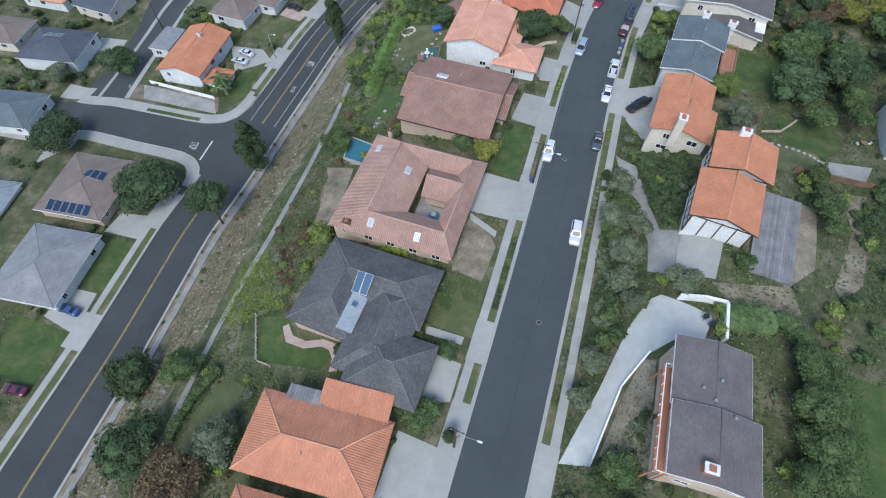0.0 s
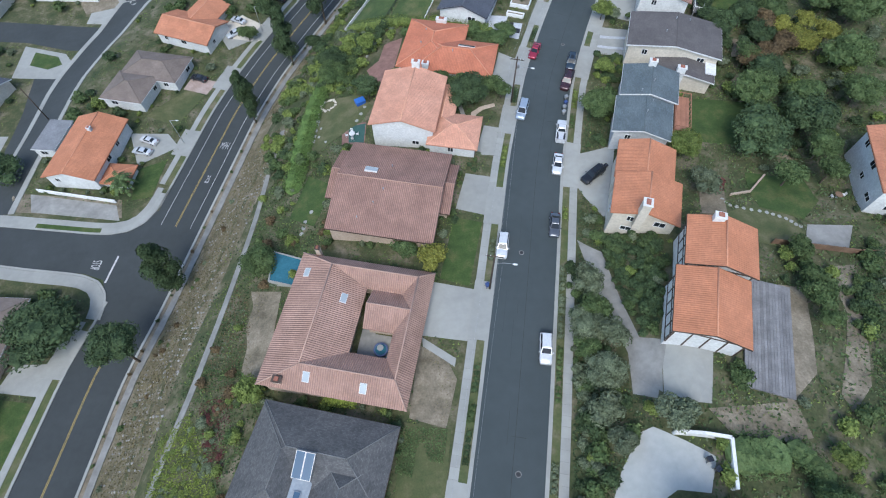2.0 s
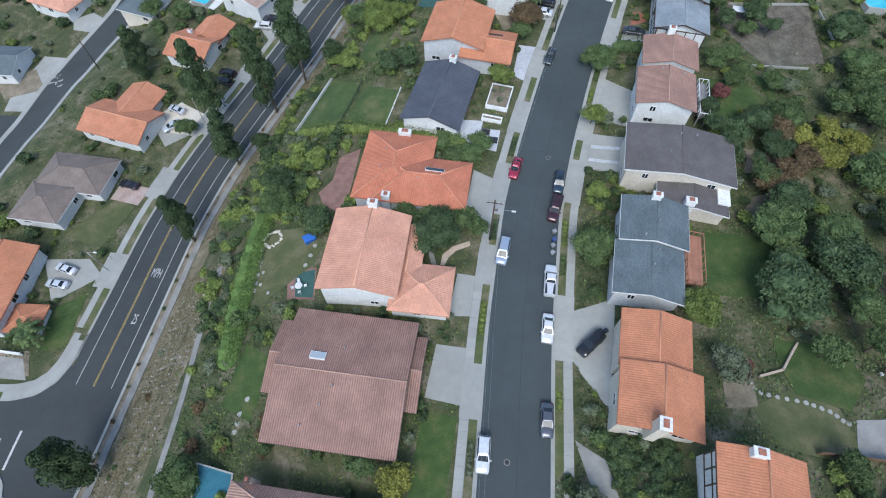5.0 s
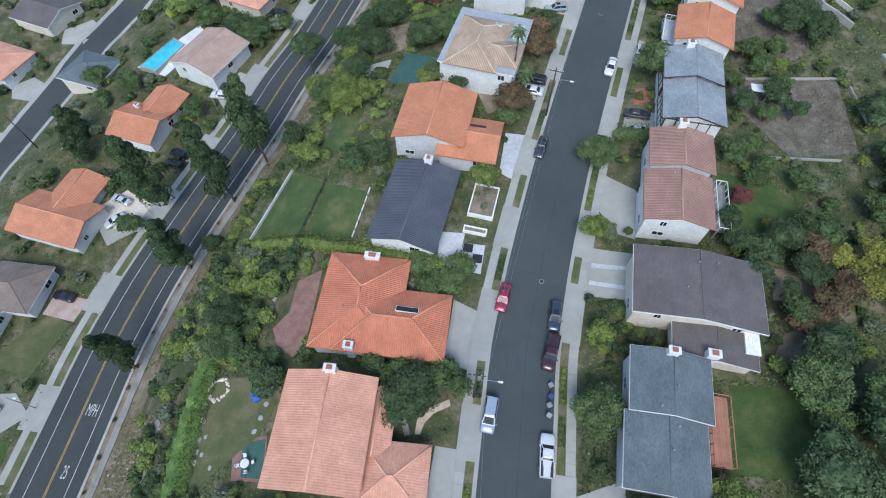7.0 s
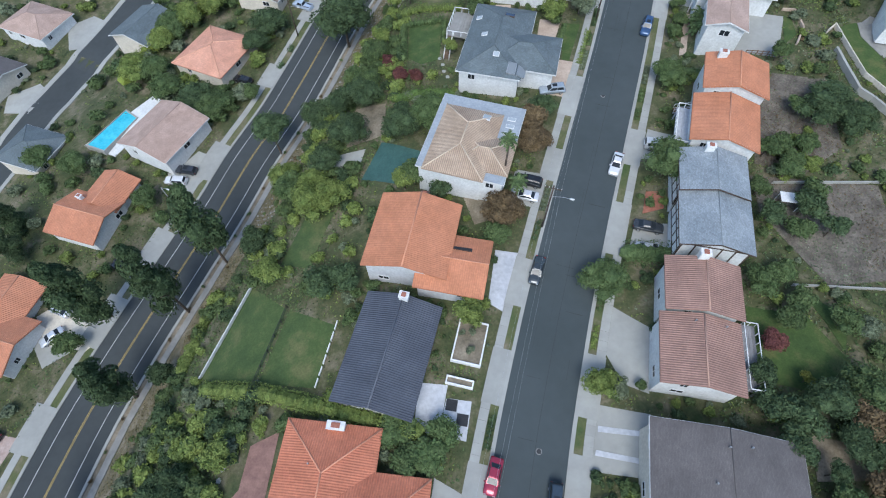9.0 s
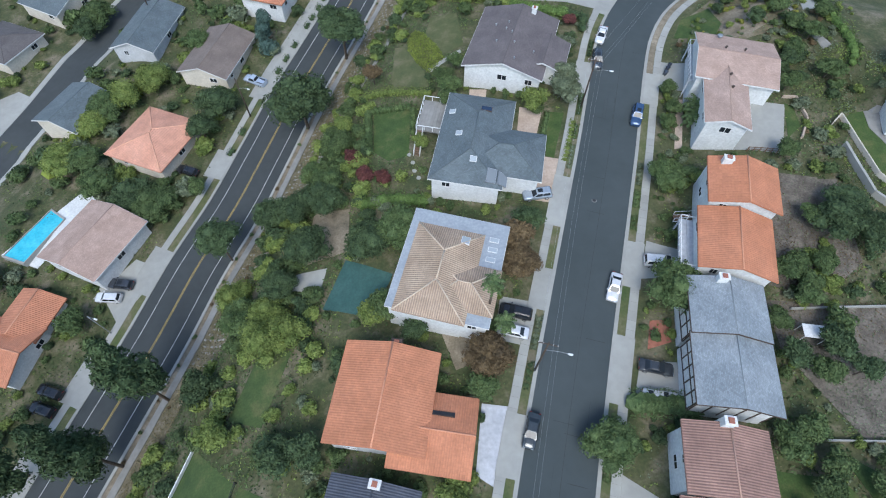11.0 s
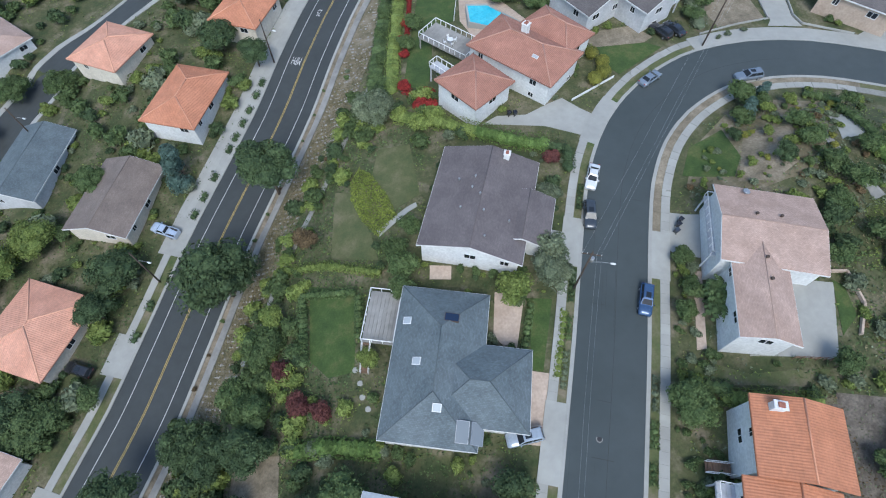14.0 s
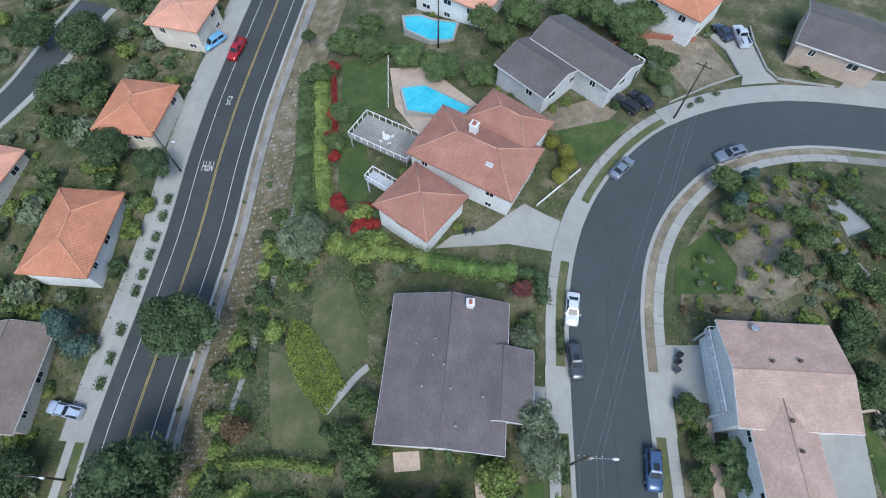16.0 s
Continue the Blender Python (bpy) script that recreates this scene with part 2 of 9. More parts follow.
M["shingle_ash"] = roof_mat("shingle_ash", [(0.19, 0.195, 0.2), (0.25, 0.255, 0.26)], tile=(0.3, 0.2), vary=0.1)
M["shingle_plum"] = roof_mat("shingle_plum", [(0.118, 0.1, 0.099), (0.155, 0.132, 0.13)], tile=(0.4, 0.16), vary=0.09)
M["shingle_taupe"] = roof_mat("shingle_taupe", [(0.165, 0.13, 0.108), (0.215, 0.172, 0.145)], tile=(0.4, 0.16), vary=0.1)
M["shingle_blue"] = roof_mat("shingle_blue", [(0.09, 0.115, 0.125), (0.13, 0.157, 0.167)], tile=(0.3, 0.2), vary=0.16)
M["shingle_pale"] = roof_mat("shingle_pale", [(0.2, 0.23, 0.25), (0.28, 0.31, 0.33)], tile=(0.3, 0.2), vary=0.16)
M["shingle_pink"] = roof_mat("shingle_pink", [(0.37, 0.255, 0.2), (0.45, 0.32, 0.26)], tile=(0.3, 0.16), vary=0.11)
M["roof_membrane"] = mat("roof_membrane", [(0.27, 0.3, 0.325), (0.34, 0.37, 0.395)], scale=3, rough=0.75, fine=0.4)
M["roof_gravel"] = mat("roof_gravel", [(0.17, 0.175, 0.185), (0.24, 0.245, 0.255)], scale=2.5, rough=0.9, fine=0.3)
M["paver_pink"] = mat("paver_pink", [(0.34, 0.25, 0.21), (0.44, 0.345, 0.3)], scale=2, rough=0.9, fine=0.35, grain=0.12)
M["paver_red"] = mat("paver_red", [(0.19, 0.105, 0.085), (0.28, 0.16, 0.13)], scale=1.6, rough=0.9, fine=0.3, grain=0.14)
M["shingle_grey_ridge"] = mat("shingle_grey_ridge", [(0.12, 0.12, 0.12), (0.2, 0.2, 0.195)], scale=2, rough=0.85)
# pale mortared ridges and hips
for _k, _c in (("tile_orange", (0.6, 0.3, 0.19)), ("tile_bright", (0.58, 0.27, 0.16)), ("tile_red", (0.58, 0.26, 0.16)), ("tile_salmon", (0.68, 0.37, 0.25)), ("tile_pink", (0.44, 0.29, 0.23)), ("tile_brown", (0.42, 0.26, 0.2)), ("tile_rust", (0.44, 0.25, 0.19)), ("tile_tan", (0.56, 0.45, 0.34)), ("tile_slate", (0.1, 0.11, 0.135))):
    M[_k + "_ridge"] = mat(_k + "_ridge", [tuple(0.85 * q for q in _c), _c], scale=1.2, rough=0.85, fine=0.15)
M["flat_grey"] = mat("flat_grey", [(0.4, 0.41, 0.43), (0.52, 0.53, 0.55)], scale=4, rough=0.8)


def glass_mat(name, tint=(0.02, 0.025, 0.03), rough=0.05):
    m = bpy.data.materials.new(name)
    m.use_nodes = True
    b = m.node_tree.nodes["Principled BSDF"]
    b.inputs["Base Color"].default_value = (*tint, 1)
    b.inputs["Roughness"].default_value = rough
    b.inputs["Specular IOR Level"].default_value = 0.35
    return m


M["glass"] = glass_mat("glass")
M["skylight"] = glass_mat("skylight", (0.38, 0.42, 0.44), 0.25)
M["skylight_blue"] = glass_mat("skylight_blue", (0.07, 0.12, 0.18), 0.15)
M["solar"] = glass_mat("solar", (0.02, 0.035, 0.07), 0.15)
M["water"] = mat("water", [(0.04, 0.42, 0.55), (0.1, 0.55, 0.66)], scale=3, rough=0.08, bump=0.02, bump_scale=0.6)
M["water_dark"] = mat("water_dark", [(0.03, 0.12, 0.16), (0.05, 0.17, 0.22)], scale=3, rough=0.08, bump=0.02, bump_scale=0.6)
PAINTS = {}


def paint(rgb, rough=0.25, metal=0.3):
    if rgb not in PAINTS:
        m = mat("car_paint", [tuple(c * 0.93 for c in rgb), rgb], scale=2, rough=rough, metal=metal)
        m.node_tree.nodes["Principled BSDF"].inputs["Coat Weight"].default_value = 0.6
        PAINTS[rgb] = m
    return PAINTS[rgb]


# ---- building helpers ----
def link_mesh(name, bm, material):
    me = bpy.data.meshes.new(name)
    bm.to_mesh(me)
    bm.free()
    for k in material if isinstance(material, (list, tuple)) else [material]:
        me.materials.append(M[k] if isinstance(k, str) else k)
    return new(name, me)


def part(name, bm, material, parent, label=""):
    ob = link_mesh(name, bm, material)
    ob.parent = parent
    return tagged(ob, label)


def share(name, me, parent, m):
    """A further part on a mesh that exists already."""
    ob = new(name, me)
    ob.parent = parent
    ob.matrix_basis = m
    return ob


def thing(name, x, y, z, yaw, label, category, group="", kind=""):
    e = new(name)
    e.empty_display_size = 0.5
    e.matrix_basis = pose(x, y, z, 0, 0, yaw)
    return tagged(e, label, category, group, kind)


def box(bm, x0, y0, z0, x1, y1, z1, bevel=0.0, mi=0, m=None):
    vs = [bm.verts.new((x, y, z)) for z in (z0, z1) for x, y in ((x0, y0), (x1, y0), (x1, y1), (x0, y1))]
    fs = [bm.faces.new([vs[i] for i in q]) for q in ((3, 2, 1, 0), (4, 5, 6, 7), (0, 1, 5, 4), (1, 2, 6, 5), (2, 3, 7, 6), (3, 0, 4, 7))]
    for f in fs:
        f.material_index = mi
    if bevel:
        r = bmesh.ops.bevel(bm, geom=list({e for f in fs for e in f.edges}), offset=bevel, segments=1, affect="EDGES")
        vs = list({v for f in r["faces"] for v in f.verts} | {v for v in vs if v.is_valid})
    if m is not None:
        for v in vs:
            v.co = m @ v.co
    return bm


def boxes(*dims, bevel=0.0):
    bm = bmesh.new()
    for d in dims:
        box(bm, *d, bevel=bevel)
    return bm


def tube(bm, p, q, r0, r1, n=8, mi=0):
    p, q = Vector(p), Vector(q)
    rot = (q - p).to_track_quat("Z", "Y").to_matrix()
    rings = [[bm.verts.new(c + rot @ Vector((r * math.cos(a), r * math.sin(a), 0))) for a in (2 * math.pi * k / n for k in range(n))] for c, r in ((p, r0), (q, r1))]
    for k in range(n):
        f = bm.faces.new((rings[0][k], rings[0][(k + 1) % n], rings[1][(k + 1) % n], rings[1][k]))
        f.material_index, f.smooth = mi, True
    for ring in (list(reversed(rings[0])), rings[1]):
        bm.faces.new(ring).material_index = mi
    return bm


# ---- the lie of the land ----
# Centre lines of the two roads: x, y, z. The lower road is to the west, the upper one climbs gently and bends east.
CR = np.array([
    (-5, -35, 5.6), (6, -1, 5.8), (11.2, 14, 5.9), (16.7, 30.3, 6.0), (24, 52.5, 6.2), (31, 73.8, 6.4), (39.5, 95.8, 6.7), (46.5, 109.5, 7.2), (55, 124.7, 8.5), (63, 138, 9.6), (72.3, 153, 10.9),
    (84, 171.8, 12.6), (93, 187, 14.0), (98.9, 196.3, 14.9), (105.8, 203.4, 15.5), (114, 208.2, 15.9), (124.5, 211.1, 16.4), (135.5, 209.9, 16.7), (144.7, 206.4, 16.9), (152.5, 201, 17.1), (164, 192, 17.3), (190, 170, 17.5)])
CL = np.array([
    (-82, -50, -14), (-69.3, 3, -14), (-61.8, 29, -14), (-55.5, 55, -14), (-50, 69, -13.9), (-43.5, 88, -13.7), (-38.3, 102.5, -13.4), (-32.3, 119, -12.8), (-25.7, 132.5, -12.1), (-17.5, 145, -10.8), (-9.2, 156.4, -9.3),
    (-1, 167.5, -7.7), (6.5, 179, -6.1), (15.5, 190.6, -4.7), (24, 204, -3.1), (32, 216.5, -1.3), (41.6, 229, 1.0), (50.5, 240.5, 3.4), (58, 252.5, 5.3), (65, 263, 6.6), (74, 275, 8), (110, 325, 11)])


def near(P, x, y):
    """Signed distance to a road's centre line (right of it is positive), with the height and northing of the nearest point."""
    x, y = np.asarray(x, float), np.asarray(y, float)
    best, sd, zz, yy = np.full(x.shape, 1e18), np.zeros(x.shape), np.zeros(x.shape), np.zeros(x.shape)
    n = len(P) - 1
    for i in range(n):
        (ax, ay, az), (bx, by, bz) = P[i], P[i + 1]
        dx, dy = bx - ax, by - ay
        t = ((x - ax) * dx + (y - ay) * dy) / (dx * dx + dy * dy)
        t = np.clip(t, -8 if i == 0 else 0, 9 if i == n - 1 else 1)
        qx, qy = ax + t * dx, ay + t * dy
        d = (x - qx) ** 2 + (y - qy) ** 2
        s = np.sign((x - ax) * dy - (y - ay) * dx)
        m = d < best
        best, sd, yy = np.where(m, d, best), np.where(m, np.sqrt(d) * s, sd), np.where(m, qy, yy)
        zz = np.where(m, az + np.clip(t, -1, 2) * (bz - az), zz)
    return sd, zz, yy


def terrain(x, y):
    aR, zR, yR = near(CR, x, y)
    aL, zL, yL = near(CL, x, y)
    rise = np.interp(yR, [20, 45, 75, 100, 140, 170, 200], [8, 7, 2.5, 1.5, 1.2, 3.0, 4.0])
    t = np.clip((aR - 8) / 16, 0, 1)
    right = zR + rise * t * t * (3 - 2 * t)
    w = np.clip(aL / np.maximum(aL - aR, 1e-3), 0, 1)
    pr = np.interp(w, [0, 0.11, 0.16, 0.24, 0.35, 0.5, 0.65, 0.8, 1], [0, 0, 0.12, 0.45, 0.68, 0.87, 0.96, 1, 1])
    mid = zL + (zR - zL) * pr
    t = np.clip((-aL - 38) / 22, 0, 1)
    left = zL - 5 * t * t * (3 - 2 * t)
    return np.where(aR >= 0, right, np.where(aL >= 0, mid, left))


STEP = 2.0
GX = np.concatenate([[-2500, -1200, -600, -350, -230], np.arange(-160, 221, STEP), [280, 400, 700, 1300, 2600]])
GY = np.concatenate([[-2500, -1200, -600, -300, -150, -90], np.arange(-50, 331, STEP), [400, 520, 800, 1400, 2600]])
_gx, _gy = np.meshgrid(GX, GY)
GZ = terrain(np.clip(_gx, -170, 230), np.clip(_gy, -60, 340))


def tz(x, y):
    """Height of the ground sheet."""
    i = min(max(int(np.searchsorted(GX, x)) - 1, 0), len(GX) - 2)
    j = min(max(int(np.searchsorted(GY, y)) - 1, 0), len(GY) - 2)
    u, v = (x - GX[i]) / (GX[i + 1] - GX[i]), (y - GY[j]) / (GY[j + 1] - GY[j])
    a, b, c, d = GZ[j, i], GZ[j, i + 1], GZ[j + 1, i + 1], GZ[j + 1, i]
    # the cell is split from corner a to corner c
    return float(a + u * (b - a) + v * (c - b)) if u >= v else float(a + v * (d - a) + u * (c - d))


def ground_sheet():
    ny, nx = GZ.shape
    verts = np.stack([_gx.ravel(), _gy.ravel(), GZ.ravel()], -1)
    j, i = np.mgrid[0 : ny - 1, 0 : nx - 1]
    a = (j * nx + i).ravel()
    faces = np.concatenate([np.stack([a, a + 1, a + nx + 1], -1), np.stack([a, a + nx + 1, a + nx], -1)])
    me = bpy.data.meshes.new("ground")
    me.from_pydata(verts.tolist(), [], faces.tolist())
    me.materials.append(M["ground"])
    for p in me.polygons:
        p.use_smooth = True
    return tagged(new("ground", me), "hillside ground of dry soil, ivy and sparse grass", "ground", kind="structure")


ground_sheet()


DRAPED = []


def drape(name, pts, material, lift=0.045, label="", category="", kind="structure", thick=0.25):
    """A flat covering with a drop at its rim, laid over the ground along the outline pts, each a hair above the one before."""
    lift += 0.0002 * len(DRAPED)
    DRAPED.append(name)
    bm = bmesh.new()
    bm.faces.new([bm.verts.new((x, y, 0)) for x, y in pts])
    xs, ys = [p[0] for p in pts], [p[1] for p in pts]

    def cut(co, no):
        bmesh.ops.bisect_plane(bm, geom=bm.verts[:] + bm.edges[:] + bm.faces[:], plane_co=co, plane_no=no)

    for k in np.arange(math.ceil(min(xs) / STEP) * STEP, max(xs), STEP):
        cut((k, 0, 0), (1, 0, 0))
    for k in np.arange(math.ceil(min(ys) / STEP) * STEP, max(ys), STEP):
        cut((0, k, 0), (0, 1, 0))
    lo, hi = min(y - x for x, y in pts), max(y - x for x, y in pts)
    for k in np.arange(math.ceil(lo / STEP) * STEP, hi, STEP):
        cut((0, k, 0), (1, -1, 0))
    bmesh.ops.recalc_face_normals(bm, faces=bm.faces)
    if bm.faces and sum(f.normal.z for f in bm.faces) < 0:
        bmesh.ops.reverse_faces(bm, faces=bm.faces)
    for v in bm.verts:
        v.co.z = tz(v.co.x, v.co.y) + lift
    rim = [e for e in bm.edges if e.is_boundary]
    ext = bmesh.ops.extrude_edge_only(bm, edges=rim)
    for v in ext["geom"]:
        if isinstance(v, bmesh.types.BMVert):
            v.co.z -= thick + lift
    ob = link_mesh(name, bm, material)
    return tagged(ob, label, category, kind=kind)


def stations(P, s0, s1, step=2.0):
    """Points along a road's centre line with their right-hand normals."""
    seg = np.hypot(*np.diff(P[:, :2], axis=0).T)
    cum = np.concatenate([[0], np.cumsum(seg)])
    s0, s1 = max(s0, 0), min(s1, cum[-1])
    n = max(2, int(round((s1 - s0) / step)) + 1)
    S = np.linspace(s0, s1, n)
    f = lambda s: np.stack([np.interp(s, cum, P[:, k]) for k in range(3)], -1)
    C = (f(np.clip(S - 4, 0, cum[-1])) + f(np.clip(S + 4, 0, cum[-1])) + 2 * f(S)) / 4
    T = f(np.clip(S + 2, 0, cum[-1])) - f(np.clip(S - 2, 0, cum[-1]))
    T = T[:, :2] / np.linalg.norm(T[:, :2], axis=1)[:, None]
    return C, np.stack([T[:, 1], -T[:, 0]], -1), S


def ribbon(name, P, s0, s1, o0, o1, material, lift, label="", category="", thick=0.3, kind="structure", step=2.0):
    C, N, S = stations(P, s0, s1, step)
    k = max(1, int(math.ceil(abs(o1 - o0) / 1.6)))
    bm = bmesh.new()
    rows = []
    for c, nrm in zip(C, N):
        row = []
        for o in np.linspace(o0, o1, k + 1):
            x, y = c[0] + nrm[0] * o, c[1] + nrm[1] * o
            row.append(bm.verts.new((x, y, tz(x, y) + lift)))
        rows.append(row)
    for a, b in zip(rows, rows[1:]):
        for q in range(k):
            bm.faces.new((a[q], a[q + 1], b[q + 1], b[q]))
    rim = [e for e in bm.edges if e.is_boundary]
    ext = bmesh.ops.extrude_edge_only(bm, edges=rim)
    for v in ext["geom"]:
        if isinstance(v, bmesh.types.BMVert):
            v.co.z -= thick + lift
    bmesh.ops.recalc_face_normals(bm, faces=bm.faces)
    return tagged(link_mesh(name, bm, material), label, category, kind=kind)


def along(P, s, o):
    """The point s metres along a road and o metres to its right, with the road's bearing there in degrees."""
    C, N, _ = stations(P, s, s + 0.01)
    return C[0][0] + N[0][0] * o, C[0][1] + N[0][1] * o, math.degrees(math.atan2(N[0][1], N[0][0]))


# ---- roads and pavements ----
ROAD_R, ROAD_L = 4.8, 5.6
ribbon("road_upper", CR, 0, 400, -ROAD_R, ROAD_R, "asphalt", 0.07, "worn dark grey asphalt street", "road")
ribbon("road_lower", CL, 0, 600, -ROAD_L, ROAD_L, "asphalt_new", 0.07, "dark asphalt road with painted lanes", "road")
for side, w in ((-1, "west"), (1, "east")):
    ribbon("gutter_" + w, CR, 0, 400, side * ROAD_R, side * (ROAD_R + 0.55), "concrete", 0.16, "pale concrete kerb and gutter", "kerb")
    ribbon("pavement_" + w, CR, 0, 400, side * (ROAD_R + 1.75), side * (ROAD_R + 3.1), "concrete_joint", 0.13, "pale concrete footpath", "pavement")
ribbon("kerb_lower_east", CL, 0, 600, ROAD_L, ROAD_L + 0.5, "concrete", 0.2, "pale concrete kerb", "kerb")
# the west kerb and footpath break at the mouth of the side street
MOUTH = (122.5, 146.5)
for s0, s1, w in ((0, MOUTH[0], "south"), (MOUTH[1], 600, "north")):
    ribbon("kerb_lower_" + w, CL, s0, s1, -ROAD_L, -ROAD_L - 0.5, "concrete", 0.2, "pale concrete kerb", "kerb")
for s0, s1, w in ((0, MOUTH[0] - 5, "south"), (MOUTH[1] + 6, 600, "north")):
    ribbon("pavement_lower_" + w, CL, s0, s1, -ROAD_L - 2.0, -ROAD_L - 3.3, "concrete", 0.14, "pale concrete footpath", "pavement")
    ribbon("verge_west_" + w, CL, s0, s1, -ROAD_L - 0.5, -ROAD_L - 2.0, "verge_mix", 0.0583, "dry grass verge", "verge")
ribbon("pavement_lower_east", CL, 0, 600, ROAD_L + 1.3, ROAD_L + 2.6, "concrete_old", 0.14, "weathered concrete footpath", "pavement")
# sealed seams and cracks in the upper street
ribbon("road_seam", CR, 10, 300, 0.35, 0.41, "tar", 0.078, "thin dark sealed seam along the street", "road seam", 0.01)
_rng = np.random.default_rng(17)
for k in range(46):
    s0, o0 = _rng.uniform(25, 270), _rng.uniform(-4.4, 3.6)
    w = _rng.uniform(0.02, 0.045)
    if k % 3:
        ribbon("crack_seal", CR, s0, s0 + _rng.uniform(2, 9), o0, o0 + w, "tar", 0.076, "dark sealed crack in the asphalt", "road crack", 0.01)
    else:
        ribbon("crack_seal", CR, s0, s0 + w * 2, o0, min(o0 + _rng.uniform(1, 3.5), 4.6), "tar", 0.076, "dark sealed crack in the asphalt", "road crack", 0.01)
for o in (-0.12, 0.12):
    ribbon("centre_line", CL, 0, 118, o - 0.05, o + 0.05, "yellow_paint", 0.085, "yellow painted centre line", "road marking", 0.01)
    ribbon("centre_line", CL, 142, 600, o - 0.05, o + 0.05, "yellow_paint", 0.085, "yellow painted centre line", "road marking", 0.01)
for o in (-3.4, 3.4):
    ribbon("lane_line", CL, 142, 600, o - 0.05, o + 0.05, "road_paint", 0.085, "white painted lane line", "road marking", 0.01)


# ---- houses ----
def face_uv(bm, uvl, verts, uvs, mi=0):
    f = bm.faces.new(verts)
    f.material_index = mi
    for lp, uv in zip(f.loops, uvs):
        lp[uvl].uv = uv
    return f


def roof_face(bm, uvl, poly, eave, period=0.32, amp=0.055, seed=0.0):
    """One slope of a roof over the planar outline poly. Tile columns run up the slope from the eave (a pair of points); amp 0 leaves it smooth."""
    poly = [Vector(p) for p in poly]
    o = Vector(eave[0])
    ux = (Vector(eave[1]) - o).normalized()
    n = Vector((0, 0, 0))
    for a, b in zip(poly, poly[1:] + poly[:1]):
        n += (a - o).cross(b - o)
    n.normalize()
    if n.z < 0:
        n = -n
    vx = n.cross(ux)
    if vx.z < 0:
        vx = -vx
    P2 = [((p - o).dot(ux), (p - o).dot(vx)) for p in poly]
    us = sorted({round(p[0], 4) for p in P2})
    if amp:
        k = period / 4
        us = sorted(set(us) | {round(x, 4) for x in np.arange(us[0] + k, us[-1], k)})
    cols = []
    for u in us:
        vs = []
        for (ua, va), (ub, vb) in zip(P2, P2[1:] + P2[:1]):
            if min(ua, ub) - 2e-4 <= u <= max(ua, ub) + 2e-4:
                vs += [va, vb] if abs(ub - ua) < 1e-3 else [va + (vb - va) * min(max((u - ua) / (ub - ua), 0), 1)]
        lo, hi = min(vs), max(vs)
        h = amp * math.sin(2 * math.pi * u / period) if amp else 0.0
        cols.append([(u, v, bm.verts.new(o + ux * u + vx * v + n * h)) for v in ((lo, hi) if hi - lo > 1e-3 else (lo,))])
    for a, b in zip(cols, cols[1:]):
        ring = a + b[::-1]
        if len(ring) < 3:
            continue
        # keep the slope facing up and out
        f = face_uv(bm, uvl, [r[2] for r in ring], [(r[0] + seed, r[1] + seed) for r in ring])
        f.normal_update()
        if f.normal.dot(n) < 0:
            f.normal_flip()
    return n


def cap_line(bm, a, b, r=0.11):
    tube(bm, a, b, r, r, 6)


def window_part(parent, x, y, z, yaw, w=1.4, h=1.2, frame="trim_white", meshes={}):
    """A framed window set 3 cm proud of a wall; sized by scale from one mesh a kind."""
    key = (round(w, 1), round(h, 1), frame)
    if key not in meshes:
        bm = boxes((-w / 2, -0.06, -h / 2, -w / 2 + 0.09, 0.05, h / 2), (w / 2 - 0.09, -0.06, -h / 2, w / 2, 0.05, h / 2), (-w / 2 + 0.09, -0.06, h / 2 - 0.09, w / 2 - 0.09, 0.05, h / 2), (-w / 2 + 0.09, -0.09, -h / 2, w / 2 - 0.09, 0.05, -h / 2 + 0.1), (-0.04, -0.05, -h / 2 + 0.1, 0.04, 0.05, h / 2 - 0.09))
        a = bpy.data.meshes.new("window")
        bm.to_mesh(a)
        a.materials.append(M[frame])
        bm = boxes((-w / 2 + 0.09, -0.03, -h / 2 + 0.1, -0.04, 0.04, h / 2 - 0.09), (0.04, -0.03, -h / 2 + 0.1, w / 2 - 0.09, 0.04, h / 2 - 0.09))
        b = bpy.data.meshes.new("pane")
        bm.to_mesh(b)
        b.materials.append(M["glass"])
        meshes[key] = (a, b)
    a, b = meshes[key]
    win = share("window", a, parent, pose(x, y, z, 0, 0, yaw))
    share("pane", b, win, Matrix())


